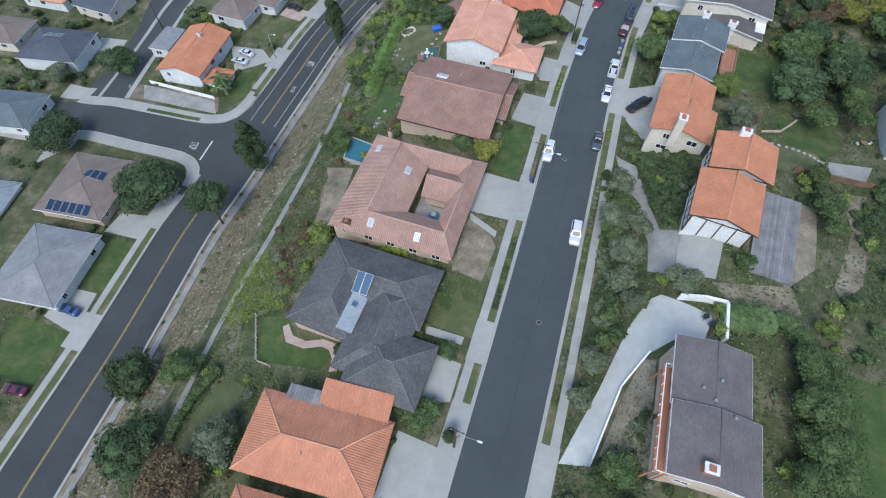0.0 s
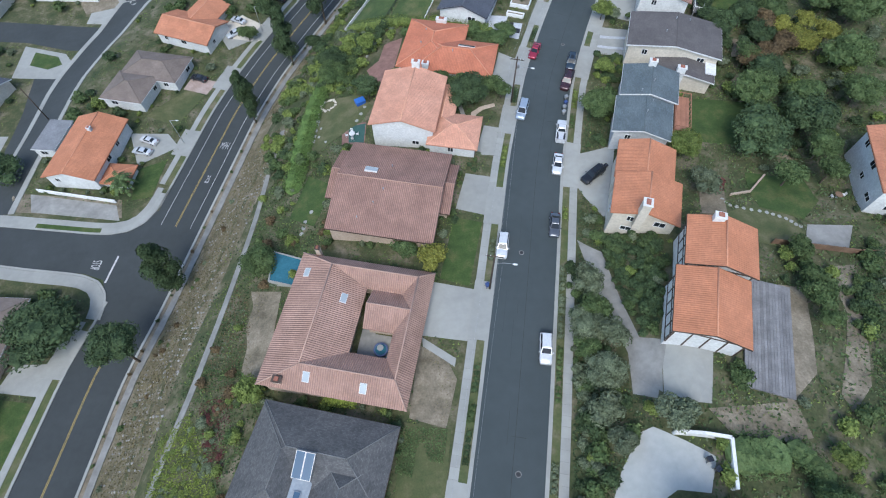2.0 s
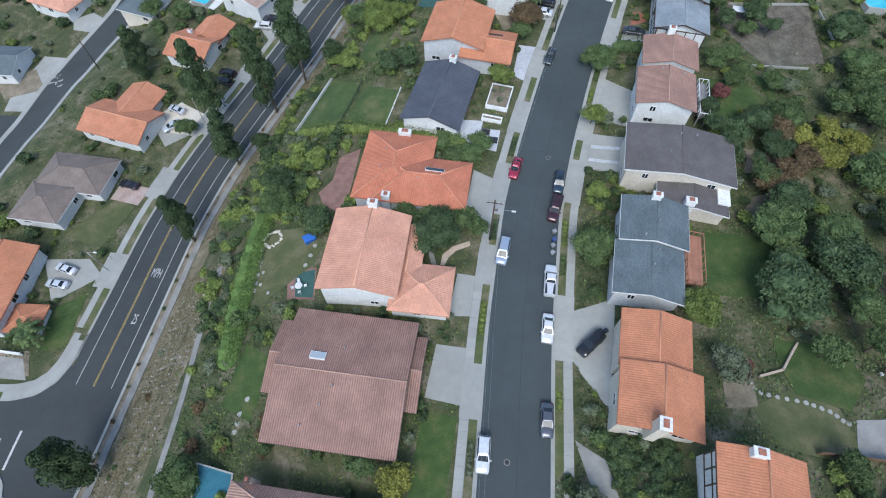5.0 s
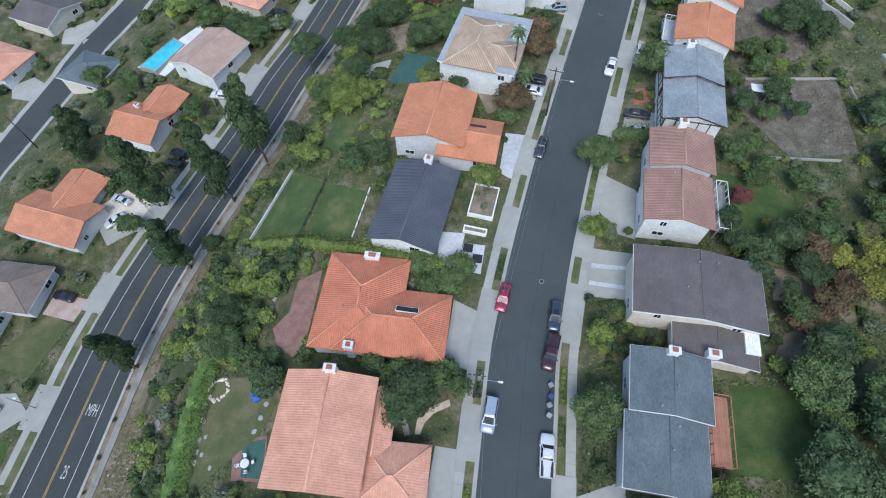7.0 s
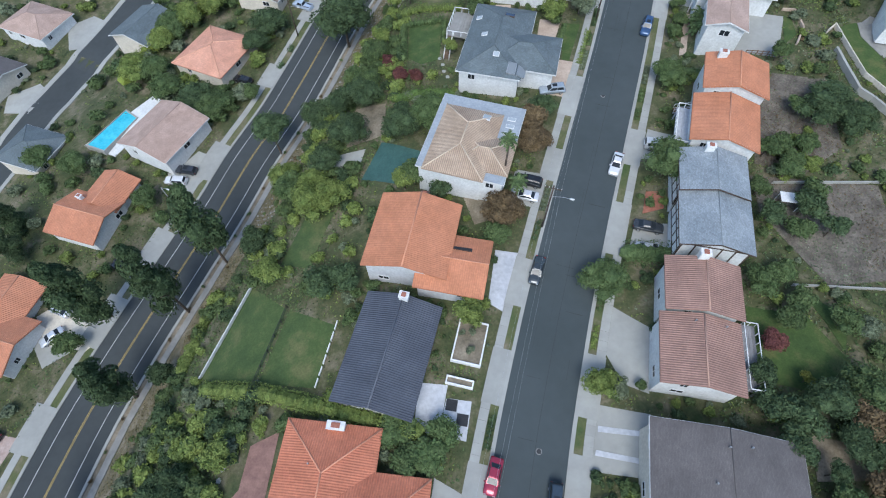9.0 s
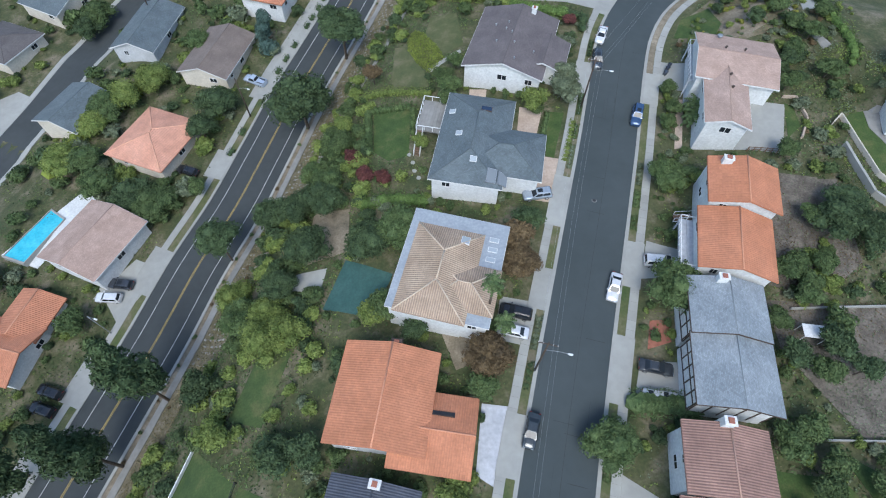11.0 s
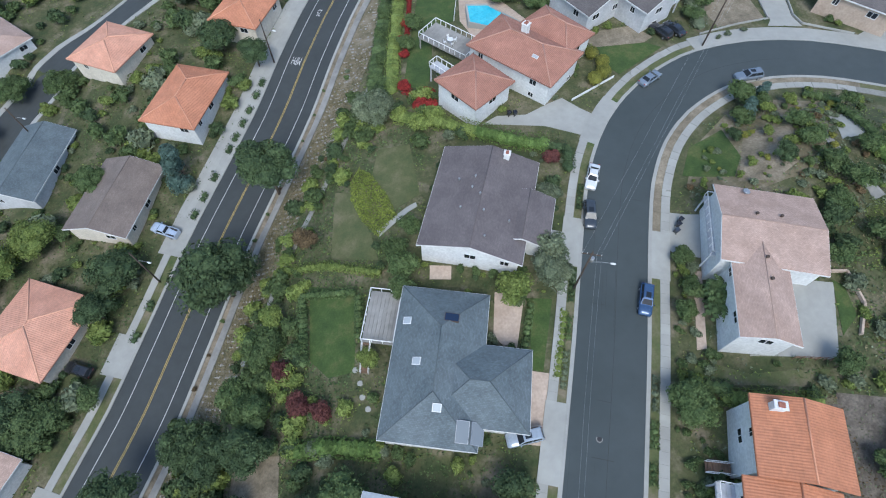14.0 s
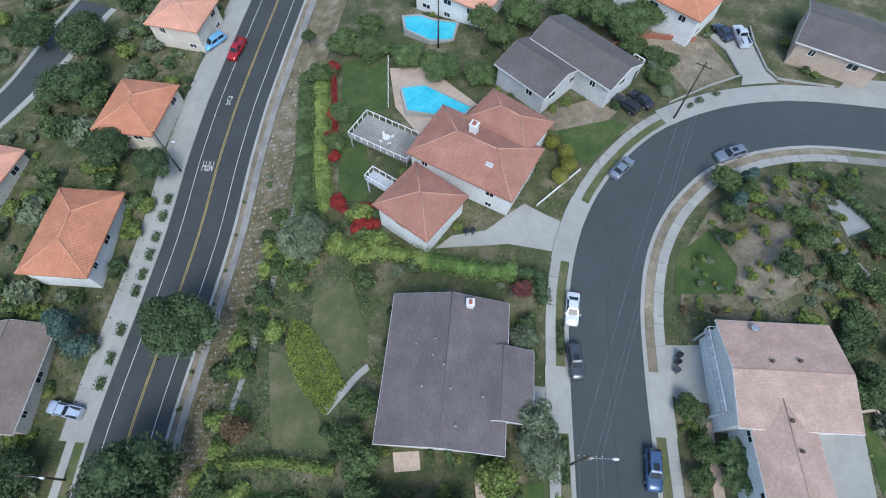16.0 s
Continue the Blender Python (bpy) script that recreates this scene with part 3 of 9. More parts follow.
class House:
    """A house: its walls, roofs and fittings in blocks, laid out along the house's own axes (x to the east-south-east, y up the street)."""

    def __init__(self, x, y, yaw, wall, roof, label, frame="trim_white"):
        self.g = tz(x, y)
        self.x, self.y, self.yaw, self.wall, self.roof, self.frame = x, y, yaw, wall, roof, frame
        self.top = thing("house", x, y, self.g, yaw, label, "house")
        self.tile = roof.startswith("tile")

    def block(self, cx, cy, lx, ly, eave, rise, kind="gable_y", over=0.55, base=-4.0, roof=None, windows=True, yaw=0.0, wall=None):
        """A block with its roof outline lx by ly about (cx, cy), eaves at height eave. kind: gable_y / gable_x (ridge along that axis), hip, flat, shed_x / shed_y."""
        roof = roof or self.roof
        tile = roof.startswith("tile")
        hx, hy = lx / 2, ly / 2
        wx, wy = hx - over, hy - over
        R = pose(cx, cy, 0, 0, 0, yaw)
        at = lambda x, y, z: R @ Vector((x, y, z))
        # roof slopes
        bm = bmesh.new()
        e, t = eave, eave + rise
        A, B, C, D = (-hx, -hy, e), (hx, -hy, e), (hx, hy, e), (-hx, hy, e)
        caps = []
        if kind == "gable_y":
            p, q = (0, -hy, t), (0, hy, t)
            slopes = [((A, p, q, D), (A, D)), ((B, C, q, p), (B, C))]
            caps = [(p, q)]
        elif kind == "gable_x":
            p, q = (-hx, 0, t), (hx, 0, t)
            slopes = [((A, B, q, p), (A, B)), ((D, p, q, C), (D, C))]
            caps = [(p, q)]
        elif kind == "hip":
            if lx >= ly:
                p, q = (-hx + hy, 0, t), (hx - hy, 0, t)
                slopes = [((A, B, q, p), (A, B)), ((D, p, q, C), (D, C)), ((A, p, D), (A, D)), ((B, C, q), (B, C))]
                caps = [(p, q), (A, p), (D, p), (B, q), (C, q)]
            else:
                p, q = (0, -hy + hx, t), (0, hy - hx, t)
                slopes = [((A, p, q, D), (A, D)), ((B, C, q, p), (B, C)), ((A, B, p), (A, B)), ((D, q, C), (D, C))]
                caps = [(p, q), (A, p), (B, p), (C, q), (D, q)]
        elif kind == "shed_x":
            A2, D2 = (-hx, -hy, e), (-hx, hy, e)
            B2, C2 = (hx, -hy, t), (hx, hy, t)
            slopes = [((A2, B2, C2, D2), (A2, D2))]
        elif kind == "shed_y":
            A2, B2 = (-hx, -hy, e), (hx, -hy, e)
            C2, D2 = (hx, hy, t), (-hx, hy, t)
            slopes = [((A2, B2, C2, D2), (A2, B2))]
        else:
            slopes = [((A, B, C, D), (A, B))]
        bm.free()
        for k, (poly, ev) in enumerate(slopes):
            bm = bmesh.new()
            uvl = bm.loops.layers.uv.new("UVMap")
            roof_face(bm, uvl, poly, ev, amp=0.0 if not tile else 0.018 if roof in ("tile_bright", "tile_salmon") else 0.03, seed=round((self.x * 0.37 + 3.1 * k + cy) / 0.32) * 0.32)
            for v in bm.verts:
                v.co = R @ v.co
            ob = part("roof_slope", bm, roof, self.top)
        if kind != "flat":
            for p, q in caps:
                bm = bmesh.new()
                cap_line(bm, at(*p), at(*q), 0.115 if tile else 0.06)
                part("ridge_cap", bm, roof + "_ridge" if tile or roof == "shingle_grey" else roof, self.top)
        # walls up to the slopes, with gable ends
        bm = bmesh.new()
        slope = rise / (hx if kind in ("gable_y", "shed_x") else hy if kind in ("gable_x", "shed_y") else max(min(hx, hy), 0.1))
        zt = lambda d: e + slope * d - 0.14
        if kind == "gable_y":
            prof = [(-wx, base), (wx, base), (wx, zt(over)), (0, zt(hx)), (-wx, zt(over))]
            loops = [[at(x, y, z) for x, z in prof] for y in (-wy, wy)]
        elif kind == "gable_x":
            prof = [(-wy, base), (wy, base), (wy, zt(over)), (0, zt(hy)), (-wy, zt(over))]
            loops = [[at(x, y, z) for y, z in prof] for x in (wx, -wx)]
        elif kind == "shed_x":
            prof = [(-wx, base), (wx, base), (wx, e + rise * (1 - over / lx) - 0.14), (-wx, e + rise * over / lx - 0.14)]
            loops = [[at(x, y, z) for x, z in prof] for y in (-wy, wy)]
        elif kind == "shed_y":
            prof = [(-wy, base), (wy, base), (wy, e + rise * (1 - over / ly) - 0.14), (-wy, e + rise * over / ly - 0.14)]
            loops = [[at(x, y, z) for y, z in prof] for x in (wx, -wx)]
        else:
            prof = [(-wx, base), (wx, base), (wx, e - 0.05), (-wx, e - 0.05)]
            loops = [[at(x, y, z) for x, z in prof] for y in (-wy, wy)]
        va, vb = ([bm.verts.new(p) for p in lp] for lp in loops)
        n = len(va)
        bm.faces.new(va)
        bm.faces.new(vb[::-1])
        for k in range(n):
            bm.faces.new((va[k], vb[k], vb[(k + 1) % n], va[(k + 1) % n]))
        bmesh.ops.recalc_face_normals(bm, faces=bm.faces)
        part("wall", bm, wall or self.wall, self.top)
        # fascia round the eaves, and barge boards up the gables
        corners = {"gable_y": [(A, (0, -hy, t), B), (D, (0, hy, t), C)], "gable_x": [(A, (-hx, 0, t), D), (B, (hx, 0, t), C)]}.get(kind, [])
        edges = [(A, D), (B, C)] if kind == "gable_y" else [(A, B), (D, C)] if kind == "gable_x" else [(A, B), (B, C), (C, D), (D, A)] if kind in ("hip", "flat") else [(slopes[0][0][i], slopes[0][0][(i + 1) % 4]) for i in range(4)]
        for tri in corners:
            edges += [(tri[0], tri[1]), (tri[1], tri[2])]
        for p, q in edges:
            bm = bmesh.new()
            p, q = at(*p), at(*q)
            d = (q - p).normalized()
            s = Vector((d.y, -d.x, 0)).normalized() * 0.05
            lo, hi = Vector((0, 0, -0.26)), Vector((0, 0, -0.05))
            vs = [bm.verts.new(k) for k in (p + s + lo, q + s + lo, q - s + lo, p - s + lo, p + s + hi, q + s + hi, q - s + hi, p - s + hi)]
            for f in ((0, 1, 2, 3), (4, 5, 6, 7), (0, 1, 5, 4), (1, 2, 6, 5), (2, 3, 7, 6), (3, 0, 4, 7)):
                bm.faces.new([vs[i] for i in f])
            bmesh.ops.recalc_face_normals(bm, faces=bm.faces)
            part("fascia", bm, "trim_dark" if self.frame == "trim_dark" else "trim_white" if kind == "flat" or not tile else roof, self.top)
        if windows:
            for sx, sy, length, ang in ((0, -1, 2 * wx, 0), (0, 1, 2 * wx, 180), (-1, 0, 2 * wy, -90), (1, 0, 2 * wy, 90)):
                n = max(1, int(length // 4.4))
                for k in range(n):
                    o = (k + 0.5) / n * length - length / 2 + 0.5 * math.sin(7 * k + self.x + ang)
                    for row, zz in enumerate([e - 1.35] if e < 4.6 else [e - 1.35, e - 4.0]):
                        if n > 1 and math.sin(self.y * 3.7 + k * 2.3 + ang + row * 1.9) > 0.25:
                            continue
                        x, y = (o, sy * wy) if sy else (sx * wx, o)
                        p = at(x, y, zz)
                        window_part(self.top, p.x, p.y, p.z, yaw + ang, (1.1, 1.8, 1.4)[(k + row + int(cx)) % 3], 1.2 if row == 0 else 1.0, self.frame)
        return ob

    def wb(self, wx, wy, lx, ly, eave, rise, kind="gable_y", **k):
        """A block given by its centre in the world and the height of its eaves above the sea-level datum."""
        a = radians(self.yaw)
        dx, dy = wx - self.x, wy - self.y
        k.setdefault("base", min(-4.0, eave - self.g - 9))
        return self.block(dx * math.cos(a) + dy * math.sin(a), -dx * math.sin(a) + dy * math.cos(a), lx, ly, eave - self.g, rise, kind, **k)

    def local(self, wx, wy, wz):
        a = radians(self.yaw)
        dx, dy = wx - self.x, wy - self.y
        return dx * math.cos(a) + dy * math.sin(a), -dx * math.sin(a) + dy * math.cos(a), wz - self.g


def ring_roof(h, cx, cy, lx, ly, yard, eave, rise):
    """A hipped roof round an open court. yard: x0, y0, x1, y1 of the court's eaves in the house's axes."""
    x0, x1, y0, y1 = cx - lx / 2, cx + lx / 2, cy - ly / 2, cy + ly / 2
    a0, b0, a1, b1 = yard
    t = eave + rise
    rx0, rx1, ry0, ry1 = (x0 + a0) / 2, (x1 + a1) / 2, (y0 + b0) / 2, (y1 + b1) / 2
    O = [(x0, y0, eave), (x1, y0, eave), (x1, y1, eave), (x0, y1, eave)]
    Rg = [(rx0, ry0, t), (rx1, ry0, t), (rx1, ry1, t), (rx0, ry1, t)]
    I = [(a0, b0, eave), (a1, b0, eave), (a1, b1, eave), (a0, b1, eave)]
    for k in range(4):
        j = (k + 1) % 4
        for A, q in ((O, 3.3), (I, 5.3)):
            bm = bmesh.new()
            uvl = bm.loops.layers.uv.new("UVMap")
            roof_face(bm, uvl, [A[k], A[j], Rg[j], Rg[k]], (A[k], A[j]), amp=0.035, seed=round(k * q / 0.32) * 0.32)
            part("roof_slope", bm, h.roof, h.top)
        part("ridge_cap", tube(bmesh.new(), Rg[k], Rg[j], 0.115, 0.115, 6), h.roof + "_ridge", h.top)
        part("ridge_cap", tube(bmesh.new(), O[k], Rg[k], 0.115, 0.115, 6), h.roof + "_ridge", h.top)
    w = 0.6
    bm = boxes((x0 + w, y0 + w, -5, x1 - w, b0 - w, eave - 0.1), (x0 + w, b1 + w, -5, x1 - w, y1 - w, eave - 0.1), (x0 + w, b0 - w, -5, a0 - w, b1 + w, eave - 0.1), (a1 + w, b0 - w, -5, x1 - w, b1 + w, eave - 0.1))
    part("wall", bm, h.wall, h.top)
    for x in np.arange(x0 + 3, x1 - 2, 4.0):
        window_part(h.top, x, y0 + w, 1.6, 0, 1.5, 1.2)
    for y in np.arange(y0 + 3, y1 - 2, 4.0):
        window_part(h.top, x1 - w, y, 1.6, 90, 1.5, 1.2)
        window_part(h.top, x0 + w, y, 1.6, -90, 1.5, 1.2)


# -- west side of the upper street, going north --
h = House(-16.6, 5.5, -15, "stucco_cream", "tile_orange", "single-storey house with a bright orange barrel-tile hip roof")
h.wb(-16.6, 5.5, 19, 10.8, 8.2, 2.3, "hip")
h.wb(-11.5, 10.5, 10.0, 5.0, 8.0, 1.2, "shed_y", windows=False)
h.wb(-21, -5.0, 13, 9, 7.6, 2.0, "hip")
h = House(-10.5, 29.5, -20.5, "stucco_tan", "shingle_grey", "rambling single-storey house with a dark grey shake roof", "trim_dark")
h.wb(-9.85, 29.8, 19.2, 11.0, 8.2, 2.1, "hip")
h.wb(-15.2, 28.8, 10.5, 15.3, 8.22, 2.0, "hip", yaw=-2.5)
h.wb(-8.3, 22.0, 9.5, 16, 8.25, 2.1, "hip")
h.wb(-7.0, 16.1, 11.5, 10.1, 8.6, 2.0, "hip")
h = House(-4.5, 47.3, -19.5, "stucco_tan", "tile_pink", "large house with a faded pink tile roof round a courtyard")
ring_roof(h, 0, 0, 21.8, 21.8, (0.9, -4.1, 6.5, 6.3), 3.0, 2.2)
h.block(5.3, 3.1, 6.8, 6.4, 3.0, 2.15, "gable_x", windows=False)
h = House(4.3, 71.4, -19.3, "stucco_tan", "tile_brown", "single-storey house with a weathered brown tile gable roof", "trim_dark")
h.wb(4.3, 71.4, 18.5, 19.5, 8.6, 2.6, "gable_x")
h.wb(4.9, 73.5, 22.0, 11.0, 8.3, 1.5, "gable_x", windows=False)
h = House(10, 90.1, -18.5, "stucco_white", "tile_salmon", "two-storey white house with a pale salmon tile gable roof")
h.wb(10, 90.1, 12.5, 14.8, 11.3, 1.9, "gable_y")
h.wb(17.6, 82.9, 9.5, 8.5, 9.2, 1.5, "hip")
h.wb(17.0, 90.0, 4.5, 9.0, 9.4, 0.8, "gable_y", windows=False)
h = House(18, 107, -20, "stucco_grey", "tile_red", "single-storey house with a red-orange tile roof in an L")
h.wb(17.4, 108.0, 12.8, 15.9, 9.2, 2.1, "hip")
h.wb(21.5, 103.6, 16.5, 10.6, 9.25, 2.0, "hip")
h = House(28.8, 123.0, -27.7, "stucco_white", "tile_slate", "white house with a dark slate-blue tile gable roof")
h.wb(28.8, 123.0, 11.5, 16.7, 10.5, 1.9, "gable_y")
h = House(36, 139.7, -25, "stucco_grey", "tile_bright", "two-storey grey house with a bright orange tile roof")
h.wb(36, 139.7, 13.0, 13.5, 13.1, 1.9, "gable_y")
h.wb(41.0, 133.8, 10.6, 10.0, 11.9, 1.5, "gable_x")
h = House(49.6, 154.9, -30.2, "stucco_white", "tile_tan", "white house with a tan tile hip roof inside a parapet")
h.wb(49.6, 154.9, 14.7, 17.2, 15.2, 0.0, "flat", roof="roof_membrane", over=0.35)
h.wb(47.9, 154.2, 10.2, 15.0, 15.35, 1.9, "hip", windows=False)
h.wb(50.4, 150.8, 9.5, 7.5, 15.35, 1.4, "hip", windows=False)
h = House(61.9, 176.2, -27.2, "stucco_white", "shingle_blue", "two-storey white house with a blue-grey shingle hip roof")
h.wb(60.6, 177.0, 12.0, 20.4, 15.8, 2.0, "hip")
h.wb(64.5, 172.5, 13.0, 10.5, 15.85, 1.9, "hip")
h = House(74.9, 197.2, -33.1, "stucco_white", "shingle_plum", "white house with a broad dark plum shingle gable roof")
h.wb(74.9, 197.2, 15.1, 18.7, 17.4, 2.1, "gable_y")
h.wb(80.0, 192.5, 8, 9, 17.0, 1.4, "gable_y", windows=False)
h = House(92, 222, -58, "stucco_white", "tile_rust", "white two-storey house with rust-red hip roofs beside a pool")
h.wb(93.8, 223.2, 17.4, 11.0, 20.1, 2.4, "hip")
h.wb(82.9, 219.6, 9.8, 9.6, 19.3, 2.0, "hip", yaw=-8)
h.wb(101.1, 225.7, 11.3, 8.0, 20.5, 2.0, "hip", yaw=-8)
# -- east side of the upper street --
h = House(32, 6, -19, "stucco_tan", "shingle_plum", "two-storey house with a plum shingle roof and orange balconies")
h.wb(33.2, 10.6, 9.2, 9.0, 18.6, 1.2, "gable_y")
h.wb(30.9, 2.5, 10.0, 8.5, 19.1, 1.2, "gable_y")
h = House(46, 42, -25.5, "stucco_white", "tile_bright", "half-timbered two-storey house with a bright orange tile roof", "trim_dark")
h.wb(49.3, 46.5, 9.8, 8.6, 17.8, 1.5, "gable_y", windows=False)
h.wb(44.3, 38.2, 9.9, 10.2, 17.4, 1.5, "gable_y", windows=False)
h = House(46, 62, -25, "stucco_cream", "tile_bright", "cream house with bright orange tile gable roofs and a tall chimney")
h.wb(47.3, 66.3, 9.6, 8.4, 13.2, 1.5, "gable_y")
h.wb(44.4, 58.8, 10.6, 8.6, 13.9, 1.5, "gable_y")
h = House(53, 81, -24.5, "stucco_grey", "shingle_blue", "grey house with a blue-grey shingle roof")
h.wb(55.7, 85.3, 10.6, 8.8, 12.6, 1.2, "gable_y")
h.wb(51.4, 77.3, 10.4, 9.4, 12.2, 1.2, "gable_y")
h = House(65, 95, -24.6, "stucco_cream", "shingle_brown", "broad cream house with a dark brown shingle roof")
h.wb(65.2, 97.1, 18.2, 11.2, 13.5, 1.3, "gable_y")
h.wb(64.8, 89.6, 11.5, 6.5, 11.4, 1.0, "gable_y")
h = House(71, 115, -25, "stucco_white", "tile_brown", "white house with stepped brown tile gable roofs")
h.wb(73.3, 120.0, 10.4, 8.4, 15.4, 1.4, "gable_y")
h.wb(69.0, 111.7, 10.7, 10.0, 14.5, 1.4, "gable_y")
h = House(81.5, 133, -26, "stucco_white", "shingle_pale", "white house with pale grey shingle gable roofs", "trim_dark")
h.wb(83.3, 136.9, 10.4, 8.6, 17.0, 1.4, "gable_y", windows=False)
h.wb(79.7, 129.0, 10.6, 9.9, 16.2, 1.4, "gable_y", windows=False)
h = House(92, 149, -31, "stucco_white", "tile_bright", "white house with bright orange tile gable roofs in two steps")
h.wb(95.1, 153.3, 10.4, 9.0, 19.8, 1.5, "gable_y")
h.wb(89.4, 145.3, 10.6, 10.8, 18.2, 1.5, "gable_y")
h = House(107, 173, -31, "stucco_white", "shingle_pink", "white house with a broad pinkish shingle roof")
h.wb(108.9, 177.4, 13.7, 12.6, 21.0, 1.4, "gable_x", windows=False)
h.wb(102.6, 170.0, 7.4, 14.2, 20.5, 1.2, "gable_y")
# -- west of the lower road --
h = House(-80.5, 44.9, -12, "stucco_white", "shingle_pale", "house with a grey shingle hip roof on the lower road")
h.wb(-80.5, 44.9, 15.6, 17.3, -11, 2.0, "hip", roof="shingle_ash")
h = House(-78.8, 65.3, -12, "stucco_tan", "shingle_pink", "single-storey house with a dull brown roof and solar panels")
h.wb(-78.8, 65.3, 16, 17, -11, 2.0, "hip", roof="shingle_taupe")
h = House(-64.9, 110, -14, "stucco_white", "tile_bright", "white house with a bright orange tile roof and terrace")
h.wb(-64.9, 110.0, 12.5, 19.0, -9.4, 2.0, "gable_y")
h.wb(-74.7, 116.8, 5.8, 9.8, -10.6, 0.0, "flat", roof="roof_gravel", over=0.3)
h.wb(-57.6, 102.4, 7.0, 6.0, -11.6, 0.8, "hip", windows=False)
h = House(-108, 119, -8, "stucco_white", "shingle_navy", "house with a dark slate-blue shingle roof and solar panels")
h.wb(-108.8, 119.7, 17.8, 14, -14.5, 2.0, "hip")
h = House(-54, 134, -20, "stucco_white", "shingle_taupe", "white house with a grey-brown shingle hip roof")
h.wb(-52.4, 136.5, 16.1, 10.4, -9.5, 2.0, "hip")
h.wb(-57.9, 129.6, 11.5, 10.5, -9.5, 1.9, "hip")
h = House(-44.1, 152, -29, "stucco_white", "tile_orange", "white house with an orange tile roof behind a paved forecourt")
h.wb(-44.1, 150.5, 17, 11, -8.6, 2.0, "gable_x")
h.wb(-41.0, 156.5, 10, 11, -8.6, 1.8, "gable_y")
h = House(-25.7, 173, -30, "stucco_white", "tile_orange", "white house with an orange tile roof among tall pines")
h.wb(-27.0, 172.0, 11.8, 11, -5.9, 2.0, "gable_x")
h.wb(-22.5, 177.5, 9, 9, -5.9, 1.8, "gable_y")
h = House(-10.3, 188.5, -39, "stucco_white", "shingle_pink", "two-storey white house with a dusty pink shingle gable roof")
h.wb(-10.3, 188.5, 13.5, 14.4, -2.2, 2.0, "gable_y")
h = House(1.5, 210.6, -37, "stucco_cream", "tile_salmon", "house with a peach tile hip roof")
h.wb(1.5, 210.6, 14.0, 15.0, -0.8, 2.1, "hip")
h = House(1.2, 246, -25, "stucco_grey", "shingle_blue", "house with a blue-grey shingle roof")
h.wb(1.2, 246, 10.9, 18, 1.9, 2.0, "gable_y")
h = House(16.7, 231.4, -29, "stucco_cream", "shingle_taupe", "house with a dull brown shingle gable roof")
h.wb(16.7, 231.4, 12.1, 16.6, 2.1, 2.0, "gable_y")
h = House(33, 248.5, -32, "stucco_white", "tile_orange", "white house with an orange tile roof")
h.wb(33, 248.5, 11.5, 16.4, 6.6, 2.0, "hip")
h = House(49.1, 266.8, -36, "stucco_cream", "tile_orange", "cream house with an orange tile roof")
h.wb(49.1, 266.8, 11.1, 12.6, 10.5, 2.0, "hip")
h = House(63, 285, -40, "stucco_cream", "tile_salmon", "two-storey cream house with a salmon tile roof")
h.wb(63, 285, 11, 10, 13.1, 1.8, "hip")
# -- round the bend --
h = House(117, 233, -74, "stucco_grey", "shingle_brown", "grey two-storey house with a split gable roof")
h.wb(120.3, 232.5, 16.9, 9.1, 21.0, 1.8, "gable_x")
h.wb(112.4, 234.0, 11.0, 10.7, 19.9, 1.8, "gable_x")
h = House(161.7, 215, -58, "stucco_tan", "shingle_brown", "tan house with a dark brown roof")
h.wb(161.7, 215, 14, 12.8, 21.5, 1.8, "gable_x")
h = House(88.5, 57.0, -23, "stucco_white", "tile_orange", "tall white house with an orange tile roof")
h.wb(88.5, 57.0, 12, 14.7, 15.5, 2.0, "gable_y")
# -- along the far lower street --
for x, y, yaw, lx, ly, roof, kind, what in (
    (-103, 142, -22, 14, 12, "shingle_navy", "gable_x", "dark slate-blue shingle"), (-121, 147, -15, 16, 11, "tile_salmon", "hip", "peach tile"), (-128, 128, -10, 14, 12, "shingle_taupe", "hip", "brown shingle"), (-87, 187.5, -14, 22, 12, "shingle_blue", "gable_x", "blue-grey shingle"), (-113, 183, -14, 14, 12, "shingle_brown", "hip", "brown shingle"),
    (-69, 210, -34, 15, 12, "tile_salmon", "hip", "peach tile"), (-58, 226, -35, 14, 13, "shingle_brown", "gable_x", "dull brown shingle"),
    (-47, 242, -36, 15, 12, "shingle_pink", "hip", "dusty pink shingle"), (-36, 258, -38, 14, 13, "shingle_brown", "hip", "brown shingle"), (-24, 272, -42, 14, 13, "shingle_blue", "gable_x", "blue-grey shingle"),
    (-8, 287, -55, 15, 12, "shingle_pink", "hip", "dusty pink shingle"), (-104, 62, -8, 14, 14, "shingle_pale", "hip", "grey shingle"), (-112, 95, -8, 15, 13, "shingle_blue", "hip", "blue-grey shingle"),
    (-42, 196, -32, 12, 11, "shingle_blue", "hip", "blue-grey shingle"), (-16, 226, -36, 12, 13, "shingle_blue", "gable_y", "blue-grey shingle"), (20, 268, -40, 12, 13, "tile_salmon", "hip", "peach tile")):
    h = House(x, y, yaw, "stucco_white" if lx > 14 else "stucco_cream", roof, "house with a " + what + " roof on the lower street")
    h.block(0, 0, lx, ly, 3.2, 1.9, kind)
h = House(104, 262, -60, "stucco_white", "tile_salmon", "white house with a pool behind the hedge")
h.block(6, 6, 16, 11, 5.5, 1.8, "hip")
h = House(143, 238, -70, "stucco_white", "tile_orange", "tall white two-storey house above a brick wall")
h.block(0, 0, 17, 12, 6.0, 2.0, "hip")
h = House(136, 160, -32, "stucco_white", "shingle_brown", "white house beyond the garden lawns")
h.block(0, 0, 14, 15, 5.0, 2.0, "gable_y")

